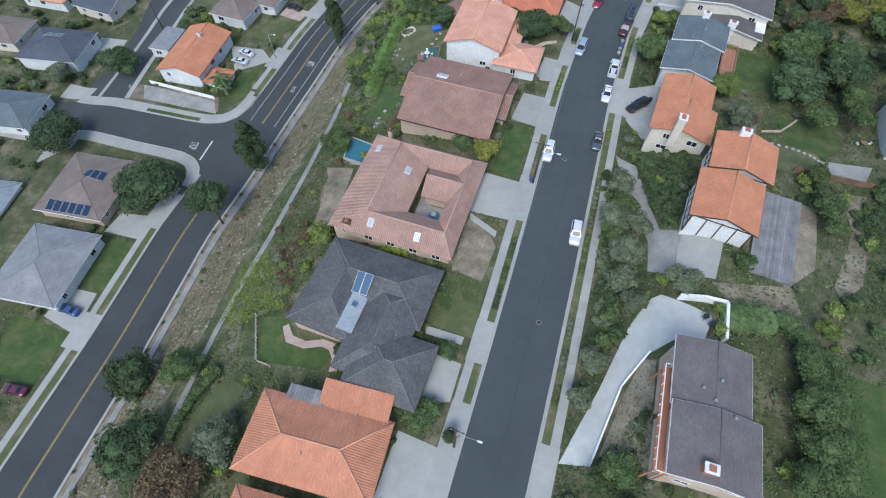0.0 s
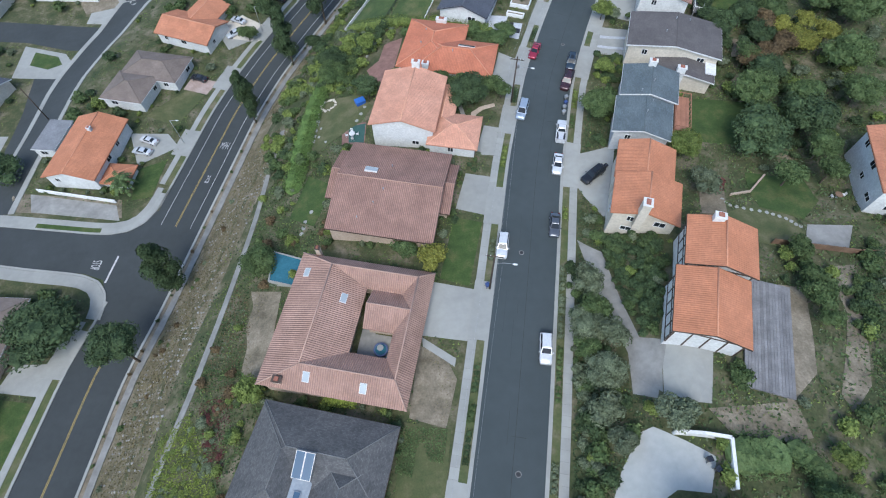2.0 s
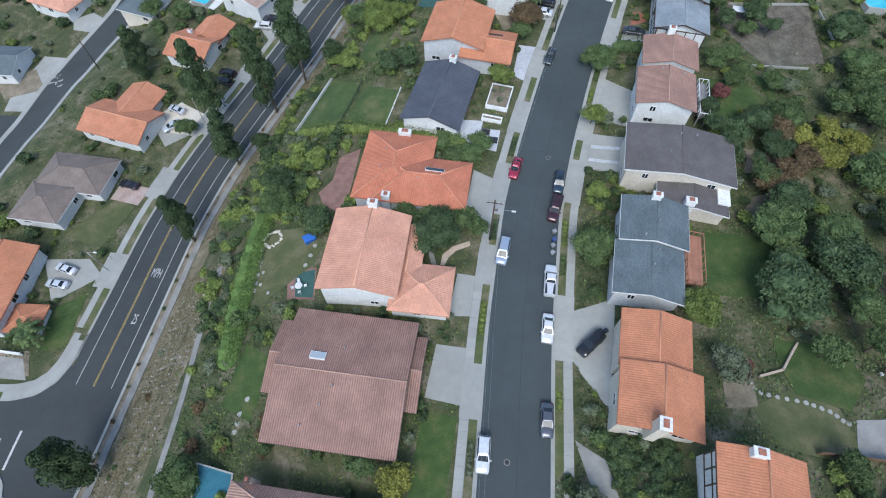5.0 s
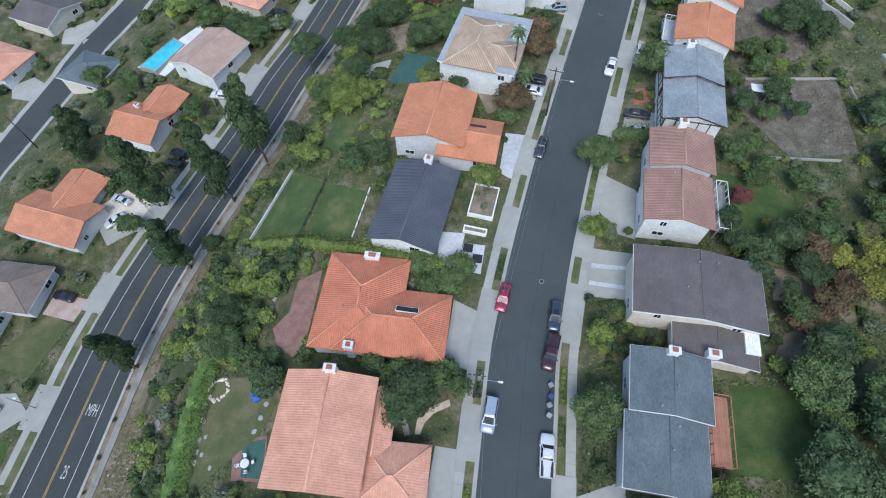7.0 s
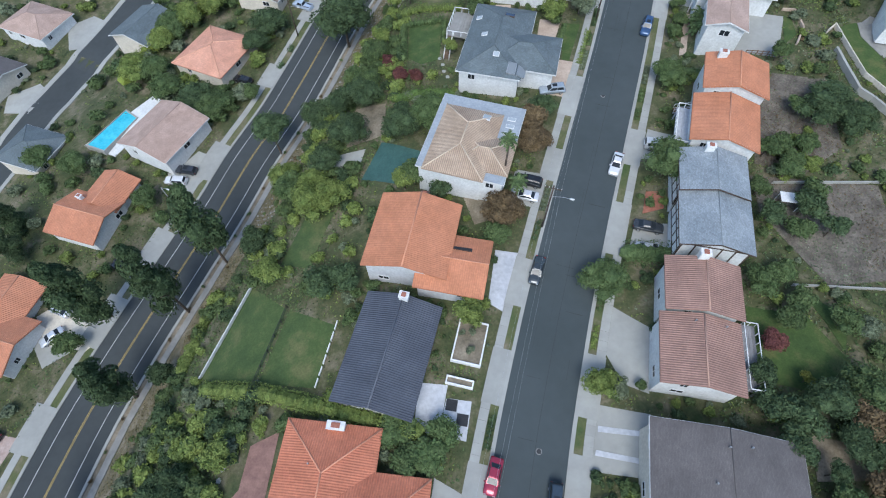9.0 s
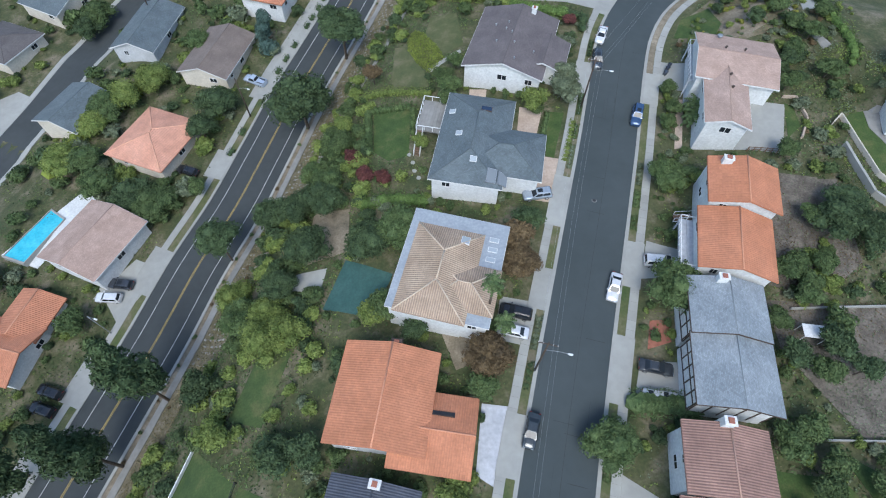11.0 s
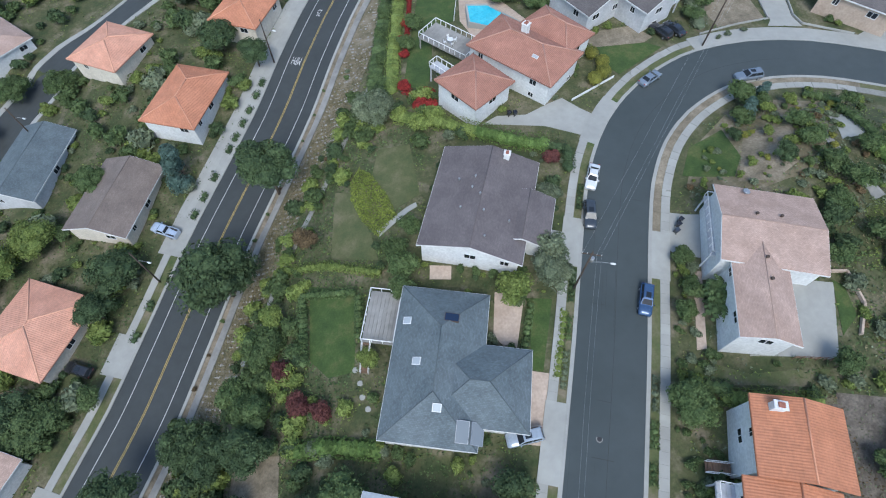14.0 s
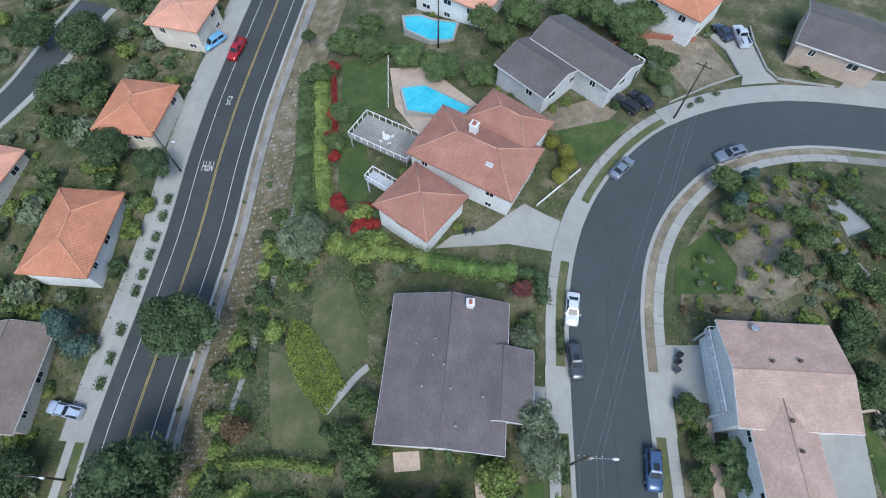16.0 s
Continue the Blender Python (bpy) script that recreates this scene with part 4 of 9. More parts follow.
# ---- things on the roofs ----
bpy.context.view_layer.update()


def on_roof(x, y, wide=False):
    """Height and slope of the roof about a spot, and the house that it belongs to."""
    if wide:
        z, n, top = on_roof(x, y)
        zs = [on_roof(x + dx, y + dy)[0] for dx, dy in ((0.64, 0), (-0.64, 0), (0, 0.64), (0, -0.64))]
        if max(zs) - min(zs) < 1.5:
            n = Vector(((zs[1] - zs[0]) / 1.28, (zs[3] - zs[2]) / 1.28, 1)).normalized()
            z = sum(zs) / 4
        return z, n, top
    hit, place, normal, _, ob, _ = scene.ray_cast(bpy.context.evaluated_depsgraph_get(), Vector((x, y, 120)), Vector((0, 0, -1)))
    top = ob
    while top.parent:
        top = top.parent
    return place.z, normal, top


def fit_part(name, bm, material, top, label=""):
    ob = link_mesh(name, bm, material)
    ob.parent = top
    ob.matrix_parent_inverse = top.matrix_basis.inverted()
    return tagged(ob, label)


def chimney(x, y, w=0.9, d=1.3, h=1.3, material="stucco_white", up=None):
    z, n, top = on_roof(x, y)
    if top.name.split(".")[0] != "house":
        near_h = min((o for o in scene.objects if o.name.split(".")[0] == "house"), key=lambda o: (o.location.xy - Vector((x, y))).length)
        top, z = near_h, (up or z + 5)
    a = pose(x, y, z, 0, 0, math.degrees(top.matrix_basis.to_euler().z))
    bm = box(bmesh.new(), -w / 2, -d / 2, -3.5, w / 2, d / 2, h, 0.02, m=a)
    ch = fit_part("chimney", bm, material, top)
    bm = box(bmesh.new(), -w / 2 - 0.09, -d / 2 - 0.09, h + 0.005, w / 2 + 0.09, d / 2 + 0.09, h + 0.14, 0.02, m=a)
    c = fit_part("chimney_cap", bm, "trim_white" if material != "stucco_tan" else "trim_dark", top)
    bm = box(bmesh.new(), -w / 4, -d / 3, h + 0.145, w / 4, d / 3, h + 0.32, m=a)
    fit_part("flue", bm, "brick_red", top, "terracotta flue")


def on_slope(name, x, y, w, d, material, frame="trim_white", h=0.13, label=""):
    """A skylight or panel lying on the roof at a spot."""
    z, n, top = on_roof(x, y, True)
    if top.name.split(".")[0] != "house":
        return
    yaw = top.matrix_basis.to_euler().z
    ex = Vector((math.cos(yaw), math.sin(yaw), 0))
    ex = (ex - n * ex.dot(n)).normalized()
    ey = n.cross(ex)
    m = Matrix((ex, ey, n)).transposed().to_4x4()
    m.translation = (x, y, z)
    p = fit_part(name, box(bmesh.new(), -w / 2, -d / 2, -0.15, w / 2, d / 2, h, m=m), frame, top, label)
    q = fit_part("pane", box(bmesh.new(), -w / 2 + 0.07, -d / 2 + 0.07, h - 0.02, w / 2 - 0.07, d / 2 - 0.07, h + 0.02, m=m), material, top)


def vent(x, y, r=0.075, h=0.35, material="metal_grey"):
    z, n, top = on_roof(x, y)
    if top.name.split(".")[0] != "house":
        return
    bm = tube(bmesh.new(), (x, y, z - 0.3), (x, y, z + h), r, r, 8)
    tube(bm, (x, y, z + h), (x, y, z + h + 0.14), r * 1.8, r * 1.4, 8)
    fit_part("vent_pipe", bm, material, top)


on_slope("atrium_glazing", -12.0, 28.9, 1.25, 3.4, "skylight_blue", "metal_grey", 0.62, "blue glazed atrium roof")
on_slope("atrium_glazing", -10.8, 28.45, 1.25, 3.4, "skylight_blue", "metal_grey", 0.62, "blue glazed atrium roof")
on_slope("roof_strip", -13.0, 24.2, 2.5, 6.0, "roof_membrane", "roof_membrane", 0.6, "pale flat metal roof strip")
on_slope("skylight", -12.6, 25.3, 0.9, 0.9, "skylight_blue", "metal_grey", 0.2, "small grey roof light")
for x, y in ((-5.1, 51.4), (-10.5, 57.0), (-3.3, 37.2), (-11.0, 40.1)):
    on_slope("skylight", x, y, 1.0, 1.5, "skylight", label="white skylight")
chimney(-15.1, 40.5, 1.2, 0.9, 0.5, "stucco_tan")
chimney(-8.6, 60.6, 0.7, 0.7, 0.9, "stucco_tan")
on_slope("skylight", 1.4, 74.6, 2.2, 1.1, "skylight", h=0.35, label="raised white skylight")
chimney(12.4, 97.0, 1.5, 0.9, 1.0)
chimney(14.7, 101.1, 1.3, 1.0, 0.9)
chimney(20.3, 114.9, 2.3, 1.0, 0.9)
on_slope("skylight", 23.9, 104.3, 3.4, 1.0, "glass", label="long white-framed skylight")
chimney(32.6, 129.8, 1.3, 1.0, 0.9)
chimney(39.3, 145.8, 1.3, 0.9, 0.8, "stucco_tan")
on_slope("roof_slot", 42.5, 135.5, 3.6, 0.6, "black", "trim_dark", label="dark roof opening")
on_slope("skylight", 52.8, 157.6, 1.3, 1.5, "skylight", label="white skylight")
for x, y in ((57.1, 156.9), (56.3, 155.4), (55.4, 153.9)):
    on_slope("skylight", x, y, 1.4, 0.8, "skylight", label="white skylight")
for x, y in ((58.5, 171.4), (58.8, 183.5), (58.1, 177.7)):
    on_slope("skylight", x, y, 1.1, 1.0, "skylight", label="white skylight")
on_slope("solar_panel", 60.4, 167.9, 1.6, 2.6, "shingle_pale", "metal_grey", label="pale grey solar water panel")
on_slope("solar_panel", 62.0, 167.1, 1.6, 2.6, "shingle_pale", "metal_grey", label="pale grey solar water panel")
on_slope("skylight", 64.3, 181.5, 1.9, 1.2, "solar", "trim_dark", label="dark skylight")
chimney(81.3, 202.6, 0.9, 0.9, 1.0)
for x, y in ((75.3, 200.6), (74.1, 198.9), (71.2, 196.3), (74.0, 194.4), (74.6, 197.2), (73.0, 201.3), (77, 192), (72.5, 190.5)):
    vent(x, y, 0.1, 0.35)
chimney(94.5, 225.2, 1.1, 1.1, 1.6)
on_slope("skylight", 93.6, 219.1, 1.1, 0.6, "skylight", label="white skylight")
chimney(29.0, 0.2, 1.4, 1.0, 0.9, "brick_red")
for x, y in ((33.6, 5.5), (33.5, 9.9), (31.2, 9.2), (32.0, 7.6)):
    vent(x, y, 0.12, 0.35)
chimney(49.9, 50.2, 1.5, 1.0, 0.9)
chimney(41.9, 55.4, 1.3, 1.5, 2.6, "stucco_cream")
chimney(57.1, 88.9, 1.4, 0.9, 1.0)
chimney(62.8, 87.6, 1.6, 1.0, 1.2)
for x, y in ((52.8, 82.8), (51.9, 77.6), (53.9, 80.0), (55.8, 84.6), (69.6, 115.6), (73.4, 113.9), (16.4, 111), (14.7, 107.1), (20.7, 103), (1.0, 68), (3.0, 70), (-2, 66), (5.1, 75.2), (69.0, 99.5), (63.0, 97.0), (66.3, 100.2), (-8.9, 18.2), (-6.1, 20.3), (-11.2, 9), (-17.8, 4.1)):
    vent(x, y)
chimney(74.6, 123.9, 1.3, 1.0, 1.2)
chimney(83.9, 140.6, 1.3, 0.9, 1.0)
chimney(94.3, 157.4, 1.4, 0.9, 1.0)
vent(109.3, 183.3, 0.3, 0.4)
for x, y in ((107.6, 179.4), (110.5, 177.9), (103.6, 170.7), (106.2, 167.7), (105.0, 173.5)):
    vent(x, y, 0.14, 0.3, "trim_dark")
chimney(-63.5, 113.4, 0.8, 0.8, 0.8)
chimney(-27.6, 176.1, 1.0, 0.8, 0.9)
for k in range(3):
    on_slope("solar_panel", -78.2 + 1.5 * k, 67.3 - 0.3 * k, 1.35, 2.4, "solar", "metal_grey", label="dark blue solar panel")
for k in range(6):
    on_slope("solar_panel", -84.5 + 1.7 * k, 59.5 - 0.35 * k, 1.5, 2.6, "solar", "metal_grey", label="dark blue solar panel")
for k in range(4):
    on_slope("solar_panel", -111.5 + 1.4 * k, 122.5 - 0.2 * k, 1.2, 2.2, "solar", "metal_grey", label="dark blue solar panel")


def timber_front(x, y, lx, ly, eave, yaw, drop=4.6, over=0.55):
    """Dark timber posts and rails over a house's west wall, and up to the eaves of its south wall."""
    top = min((o for o in scene.objects if o.name.split(".")[0] == "house"), key=lambda o: (o.location.xy - Vector((x, y))).length)
    m = pose(x, y, eave, 0, 0, yaw)
    wx, wy = lx / 2 - over, ly / 2 - over
    n = int(2 * wy / 1.7)
    for k in range(n + 1):
        v = -wy + 0.1 + (2 * wy - 0.2) * k / n
        fit_part("timber_post", box(bmesh.new(), -wx - 0.07, v - 0.09, -drop, -wx + 0.01, v + 0.09, -0.3, m=m), "trim_dark", top)
    for z in (-0.5, -2.4, -drop + 0.2):
        fit_part("timber_rail", box(bmesh.new(), -wx - 0.09, -wy, z - 0.09, -wx + 0.01, wy, z + 0.09, m=m), "trim_dark", top)
    n = int(2 * wx / 1.9)
    for k in range(n + 1):
        u = -wx + 0.1 + (2 * wx - 0.2) * k / n
        fit_part("timber_post", box(bmesh.new(), u - 0.09, -wy - 0.07, -drop, u + 0.09, -wy + 0.01, -0.25, m=m), "trim_dark", top)
    fit_part("timber_rail", box(bmesh.new(), -wx, -wy - 0.09, -0.55, wx, -wy + 0.01, -0.37, m=m), "trim_dark", top)


for q in ((49.3, 46.5, 9.8, 8.6, 17.8, -25.5), (44.3, 38.2, 9.9, 10.2, 17.4, -25.5), (83.3, 136.9, 10.4, 8.6, 17.0, -26), (79.7, 129.0, 10.6, 9.9, 16.2, -26)):
    timber_front(*q)


# ---- driveways, lawns, yards ----
M["court"] = mat("court", [(0.03, 0.085, 0.075), (0.05, 0.115, 0.1)], scale=3, rough=0.9, fine=0.4, grain=0.16)
drape("driveway", [(-5.7, 7.7), (1.0, 4.8), (-0.6, -0.9), (-8.7, -0.8)], "concrete", label="broad pale concrete driveway", category="driveway")
drape("driveway", [(-1.3, 19.1), (3.4, 17.0), (1.6, 11.5), (-4.7, 11.1)], "concrete", label="pale concrete driveway with faint stains", category="driveway")
drape("path", [(-1.8, 23.2), (4.0, 21.2), (3.5, 20.0), (-1.9, 21.9)], "concrete", label="concrete garden path to the front door", category="path")
drape("front_lawn", [(1.5, 32.6), (7.9, 30.6), (5.2, 20.9), (-0.9, 23.3)], "lawn_dry", label="patchy dry front lawn", category="lawn")
drape("lawn", [(-29.3, 26.8), (-24.5, 26.3), (-21.5, 21.9), (-15.9, 19.6), (-17.8, 16.7), (-28.2, 18.9)], "lawn", label="small bright green clipped lawn", category="lawn")
drape("side_street", [(-144.8, 104.6), (-120.9, 103.3), (-97.5, 100.1), (-81.6, 93.5), (-54.0, 87.6), (-49.0, 91.5), (-45.5, 92.0), (-51.0, 71.5), (-56.2, 69.8), (-57.5, 75.6), (-61.7, 77.8), (-81.7, 82.7), (-116.7, 93.8), (-140.4, 96.0)], "asphalt_new", label="side street of dark asphalt joining the road", category="road")
drape("side_street", [(-98.5, 100.4), (-92.3, 117.6), (-90.8, 134.8), (-91.0, 149.2), (-78.6, 147.4), (-83.9, 118.2), (-85.5, 102.9), (-83.1, 93.6)], "asphalt_new", label="narrow branch street of dark asphalt", category="road")
drape("driveway", [(9.0, 53.5), (16.6, 50.6), (13.8, 42.4), (5.8, 44.8)], "concrete", label="wide pale concrete driveway", category="driveway")
drape("front_yard", [(5.2, 43.4), (9.0, 40.3), (9.9, 37.3), (7.2, 30.8), (2.3, 33.0)], "dirt", label="bare straw-coloured front yard", category="yard")
drape("path", [(5.8, 44.5), (10.3, 40.4), (9.9, 39.2), (5.7, 43.1)], "concrete", label="curved concrete garden path", category="path")
drape("driveway", [(18.2, 74.6), (25.3, 72.0), (22.2, 63.9), (15.0, 67.1)], "concrete", label="pale concrete driveway", category="driveway")
drape("front_lawn", [(14.4, 65.4), (19.0, 63.5), (14.5, 51.8), (10.1, 54.0)], "lawn", label="dark green front lawn", category="lawn")
drape("lawn", [(-11.3, 82.5), (-6.3, 77.9), (-10.3, 69.4), (-15.1, 73.3)], "lawn", label="shaded green back lawn", category="lawn")
drape("driveway", [(33.5, 25.7), (38.5, 20.7), (36.2, 17.1), (33.1, 18.1), (29.8, 16.7), (25.7, 12.8), (19.9, 2.5), (16.0, 3.1), (22.9, 12.7), (28.5, 21.5), (32.0, 25.4)], "concrete_pale", label="long pale concrete driveway climbing to the house", category="driveway")
drape("forecourt", [(38.8, 36.7), (40.6, 37.5), (44.6, 34.4), (40.8, 26.8), (35.8, 28.4)], "concrete", label="worn concrete forecourt", category="driveway")
drape("pad", [(35.9, 38.2), (38.75, 36.6), (36.1, 29.6), (34.2, 32.6)], "concrete_old", lift=0.075, label="bluish grey concrete slab", category="pad")
drape("driveway", [(34.1, 57.3), (37.1, 53.9), (36.6, 44.8), (36.5, 37.4), (39.1, 36.0), (35.3, 29.0), (33.0, 30.4), (34.5, 36.2), (34.2, 49.3)], "concrete_old", label="narrow grey drive beside a hedge bank", category="driveway")
drape("driveway", [(39.0, 75.5), (47.0, 76.0), (40.0, 59.6), (38.0, 65.9), (37.1, 69.8)], "concrete", label="pale concrete driveway with a parked car", category="driveway")
drape("driveway", [(54.9, 110.0), (61.8, 106.7), (57.8, 99.5), (51.2, 102.1)], "concrete", label="pale concrete driveway with white bands", category="driveway")
drape("driveway", [(61.9, 123.7), (67.0, 117.7), (62.7, 109.3), (59.9, 111.5), (58.6, 119.9)], "concrete", label="pale concrete driveway", category="driveway")
drape("driveway", [(31.4, 106.1), (35.7, 102.2), (32.4, 93.8), (27.6, 96.7)], "concrete", label="pale concrete driveway", category="driveway")
drape("driveway", [(23.9, 85.7), (28.7, 83.8), (26.2, 77.5), (20.9, 78.7)], "concrete", label="pale concrete driveway", category="driveway")
drape("forecourt", [(32.1, 118.7), (36.0, 117.3), (33.2, 111.1), (30.0, 112.5)], "flat_grey", label="white paved forecourt", category="driveway")
drape("paving", [(35.4, 115.6), (38.7, 114.3), (36.6, 109.4), (33.1, 111.2)], "flat_grey", label="dark and pale chequered paving", category="paving")
drape("driveway", [(48.5, 136.1), (52.9, 134.2), (47.7, 124.7), (44.9, 127.8)], "flat_grey", label="pale bluish concrete driveway", category="driveway")
drape("driveway", [(56.2, 150.2), (60.6, 147.9), (56.8, 142.1), (53.1, 144.2)], "concrete", label="concrete driveway with two cars", category="driveway")
drape("driveway", [(70.3, 173.7), (75.1, 171.1), (70.5, 163.2), (65.9, 165.4)], "stucco_tan", label="tan paved driveway", category="driveway")
drape("terrace", [(72.2, 184.7), (75.8, 182.5), (71.2, 175.0), (69.5, 178.8)], "stucco_tan", label="pinkish paved front terrace", category="terrace")
drape("driveway", [(82.2, 192.2), (86.7, 189.2), (84.4, 185.5), (80.1, 188.3)], "concrete", label="concrete driveway", category="driveway")
drape("driveway", [(94.9, 213.8), (97.4, 214.1), (99.2, 210.9), (100.9, 208.4), (98.3, 204.2), (91.8, 209.5), (82.3, 214.1), (85.4, 214.7), (90.1, 213.0)], "concrete", label="broad jointed concrete driveway", category="driveway")
drape("driveway", [(71.9, 135.3), (77.8, 132.9), (75.3, 128.0), (68.5, 130.3)], "concrete", label="concrete driveway with two cars", category="driveway")
drape("driveway", [(81.6, 152.4), (86.6, 148.3), (85.4, 144.7), (77.7, 146.7)], "concrete", label="concrete driveway", category="driveway")
drape("driveway", [(100.6, 188.2), (106.7, 184.6), (103.4, 177.8), (99.4, 181.1), (97.9, 183.1)], "concrete", label="concrete driveway", category="driveway")
drape("driveway", [(146.3, 229.2), (146.5, 224.3), (144.4, 218.1), (142.8, 216.8), (148.8, 214.3), (148.9, 217.4), (152.1, 224.1), (153.9, 227.2)], "concrete", label="curving pale concrete driveway", category="driveway")
drape("driveway", [(156.1, 208.3), (159.9, 209.2), (165.2, 205.7), (159.2, 200.8), (155.9, 205.7)], "concrete", label="pale concrete driveway", category="driveway")
drape("dirt_yard", [(137.2, 236.3), (145.5, 229.1), (143.6, 218.8), (133.7, 219.9), (134.6, 230.9)], "dirt", label="rough brown earth front yard", category="yard")
drape("gravel_yard", [(109.7, 227.9), (118.5, 226.3), (120.5, 222.0), (118.3, 221.3), (109.5, 223.5), (107.7, 227.4)], "dirt", label="gravel front yard", category="yard")
drape("back_lawn", [(7.2, 143.9), (13.8, 136.3), (8.0, 125.5), (-1.6, 129.7)], "turf", label="mown back lawn behind a white fence", category="lawn")
drape("back_lawn", [(14.4, 135.9), (21.5, 130.7), (17.5, 121.8), (8.5, 125.2)], "turf", label="mown back lawn with a worn patch", category="lawn")
drape("back_lawn", [(19.0, 154.5), (24.0, 152.6), (18.2, 142.6), (13.2, 145.5)], "turf", label="sunken dark green lawn", category="lawn")
drape("court", [(34.9, 164.7), (41.6, 159.2), (40.6, 157.8), (36.2, 153.5), (29.7, 157.4)], "court", label="flat teal painted play court", category="court")
drape("pad", [(26.4, 165.8), (31.7, 164.6), (29.7, 160.6), (24.8, 163.3)], "concrete", label="pale concrete pad", category="pad")
drape("back_lawn", [(47.0, 197.6), (53.6, 192.9), (50.0, 181.4), (46.3, 182.2), (44.3, 185.9)], "lawn", label="neat green back lawn", category="lawn")
drape("back_lawn", [(64.4, 217.5), (69.6, 215.6), (67.8, 204.9), (63.4, 204.0), (61.5, 212.1)], "lawn_dry", label="thin patchy back lawn", category="lawn")
drape("back_lawn", [(55.1, 213.1), (57.5, 211.2), (58.4, 201.3), (58.1, 196.5), (51.3, 200.4)], "lawn_dry", label="patchy lower lawn", category="lawn")
drape("back_lawn", [(86.4, 259.5), (92.9, 252.8), (88.5, 242.9), (83.6, 243.0), (79.8, 232.6), (76.8, 226.7), (73.4, 230.4)], "lawn", label="striped green and straw lawn", category="lawn")
drape("pool_terrace", [(92.5, 251.5), (98.0, 248.2), (101.3, 235.0), (95.4, 234.2), (89.8, 233.5), (89.3, 242.3)], "stucco_tan", label="sand-coloured pool terrace", category="terrace")
drape("dirt_yard", [(102.5, 155.8), (114.2, 152.4), (109.3, 138.6), (100.4, 135.4), (94.2, 139.6)], "soil_dark", label="bare brown earth of a terraced garden", category="yard")
drape("dirt_yard", [(92.4, 137.7), (110.8, 130.6), (106.2, 115.4), (94.5, 117.2), (90.7, 130.7)], "soil_dark", label="bare brown earth of a terraced garden", category="yard")
drape("dirt_yard", [(106.0, 156.2), (111.5, 153.5), (107.1, 143.9), (99.4, 144.1)], "soil_dark", label="bare brown earth behind the house", category="yard")
drape("garden_lawn", [(81.0, 117.4), (88.6, 114.0), (90.8, 106.5), (84.6, 103.6), (76.9, 107.6)], "lawn", label="garden lawn among shrubs", category="lawn")
drape("garden_lawn", [(57.5, 56.0), (69.8, 58.4), (68.1, 48.9), (65.7, 46.9), (58.1, 50.6)], "lawn_dry", label="sloping patchy garden lawn", category="lawn")
drape("patio", [(70.1, 51.7), (77.4, 50.4), (73.1, 45.6), (67.0, 47.6)], "concrete_old", label="tan paved patio", category="patio")
drape("garden_lawn", [(53.5, 12.4), (57.9, 10.3), (53.9, -2.3), (47.2, -2.7)], "lawn", label="green garden lawn", category="lawn")
drape("garden_lawn", [(65.5, 84.0), (77.3, 80.7), (75.9, 75.6), (68.2, 70.9), (59.5, 73.5)], "lawn", label="dark green garden lawn", category="lawn")
drape("dirt_bank", [(40.1, 26.3), (51.4, 25.3), (51.2, 20.8), (48.0, 20.8), (41.5, 23.0)], "dirt", label="bare tan earth bank", category="bank")
drape("dirt_yard", [(58.6, 41.7), (62.2, 40.6), (56.1, 28.2), (50.2, 24.8), (51.3, 29.1)], "dirt", label="stony bare earth strip", category="yard")
drape("front_lawn", [(-72.9, 53.4), (-65.7, 51.3), (-68.5, 39.1), (-75.2, 42.7)], "lawn", label="green front lawn", category="lawn")
drape("driveway", [(-76.0, 41.0), (-69.5, 39.4), (-71.1, 30.6), (-78.3, 34.5)], "concrete", label="concrete driveway with a blue car", category="driveway")
drape("garden_lawn", [(-38.4, 6.5), (-36.8, 12.5), (-32.6, 17.2), (-29.2, 14.6), (-31.5, 9.5), (-33.9, 5.0)], "lawn_dry", label="worn sloping lawn beside a curved hedge", category="lawn")
drape("front_lawn", [(-84.8, 29.6), (-83.9, 35.2), (-71.6, 30.8), (-75.3, 19.6), (-81.9, 22.9)], "lawn", label="green front lawn", category="lawn")
drape("driveway", [(-70.9, 59.5), (-60.9, 58.2), (-63.0, 51.9), (-73.1, 54.6)], "concrete", label="concrete driveway", category="driveway")
drape("front_lawn", [(-50.9, 125.4), (-44.5, 129.8), (-40.4, 126.7), (-46.5, 117.3), (-54.6, 122.0)], "lawn_dry", label="green and straw front lawn", category="lawn")
drape("driveway", [(-44.0, 134.2), (-37.2, 131.2), (-39.8, 127.0), (-46.0, 130.1)], "paver_pink", label="brick-paved driveway", category="driveway")
drape("driveway", [(-38.7, 152.3), (-31.1, 156.6), (-24.1, 147.1), (-34.7, 143.0)], "concrete", label="pale concrete forecourt", category="driveway")
drape("driveway", [(-57.7, 116.7), (-48.4, 114.9), (-45.4, 110.2), (-54.7, 106.0)], "concrete", label="pale concrete driveway with two cars", category="driveway")
drape("front_lawn", [(-54.5, 104.7), (-47.8, 106.6), (-50.2, 96.0), (-54.7, 95.7)], "lawn", label="rounded green front lawn", category="lawn")
drape("driveway", [(-12.5, 178.6), (-4.4, 184.5), (0.8, 180.5), (-6.2, 175.4)], "concrete", label="concrete driveway", category="driveway")
drape("pool_terrace", [(-30.0, 193.4), (-14.3, 204.4), (-11.6, 200.2), (-22.9, 188.2)], "stucco_white", label="white pool terrace", category="terrace")
drape("forecourt", [(-36.9, 153.8), (-31.2, 156.4), (-21.7, 147.8), (-26.9, 144.4), (-34.6, 147.5)], "stucco_cream", label="cream paved forecourt", category="driveway")
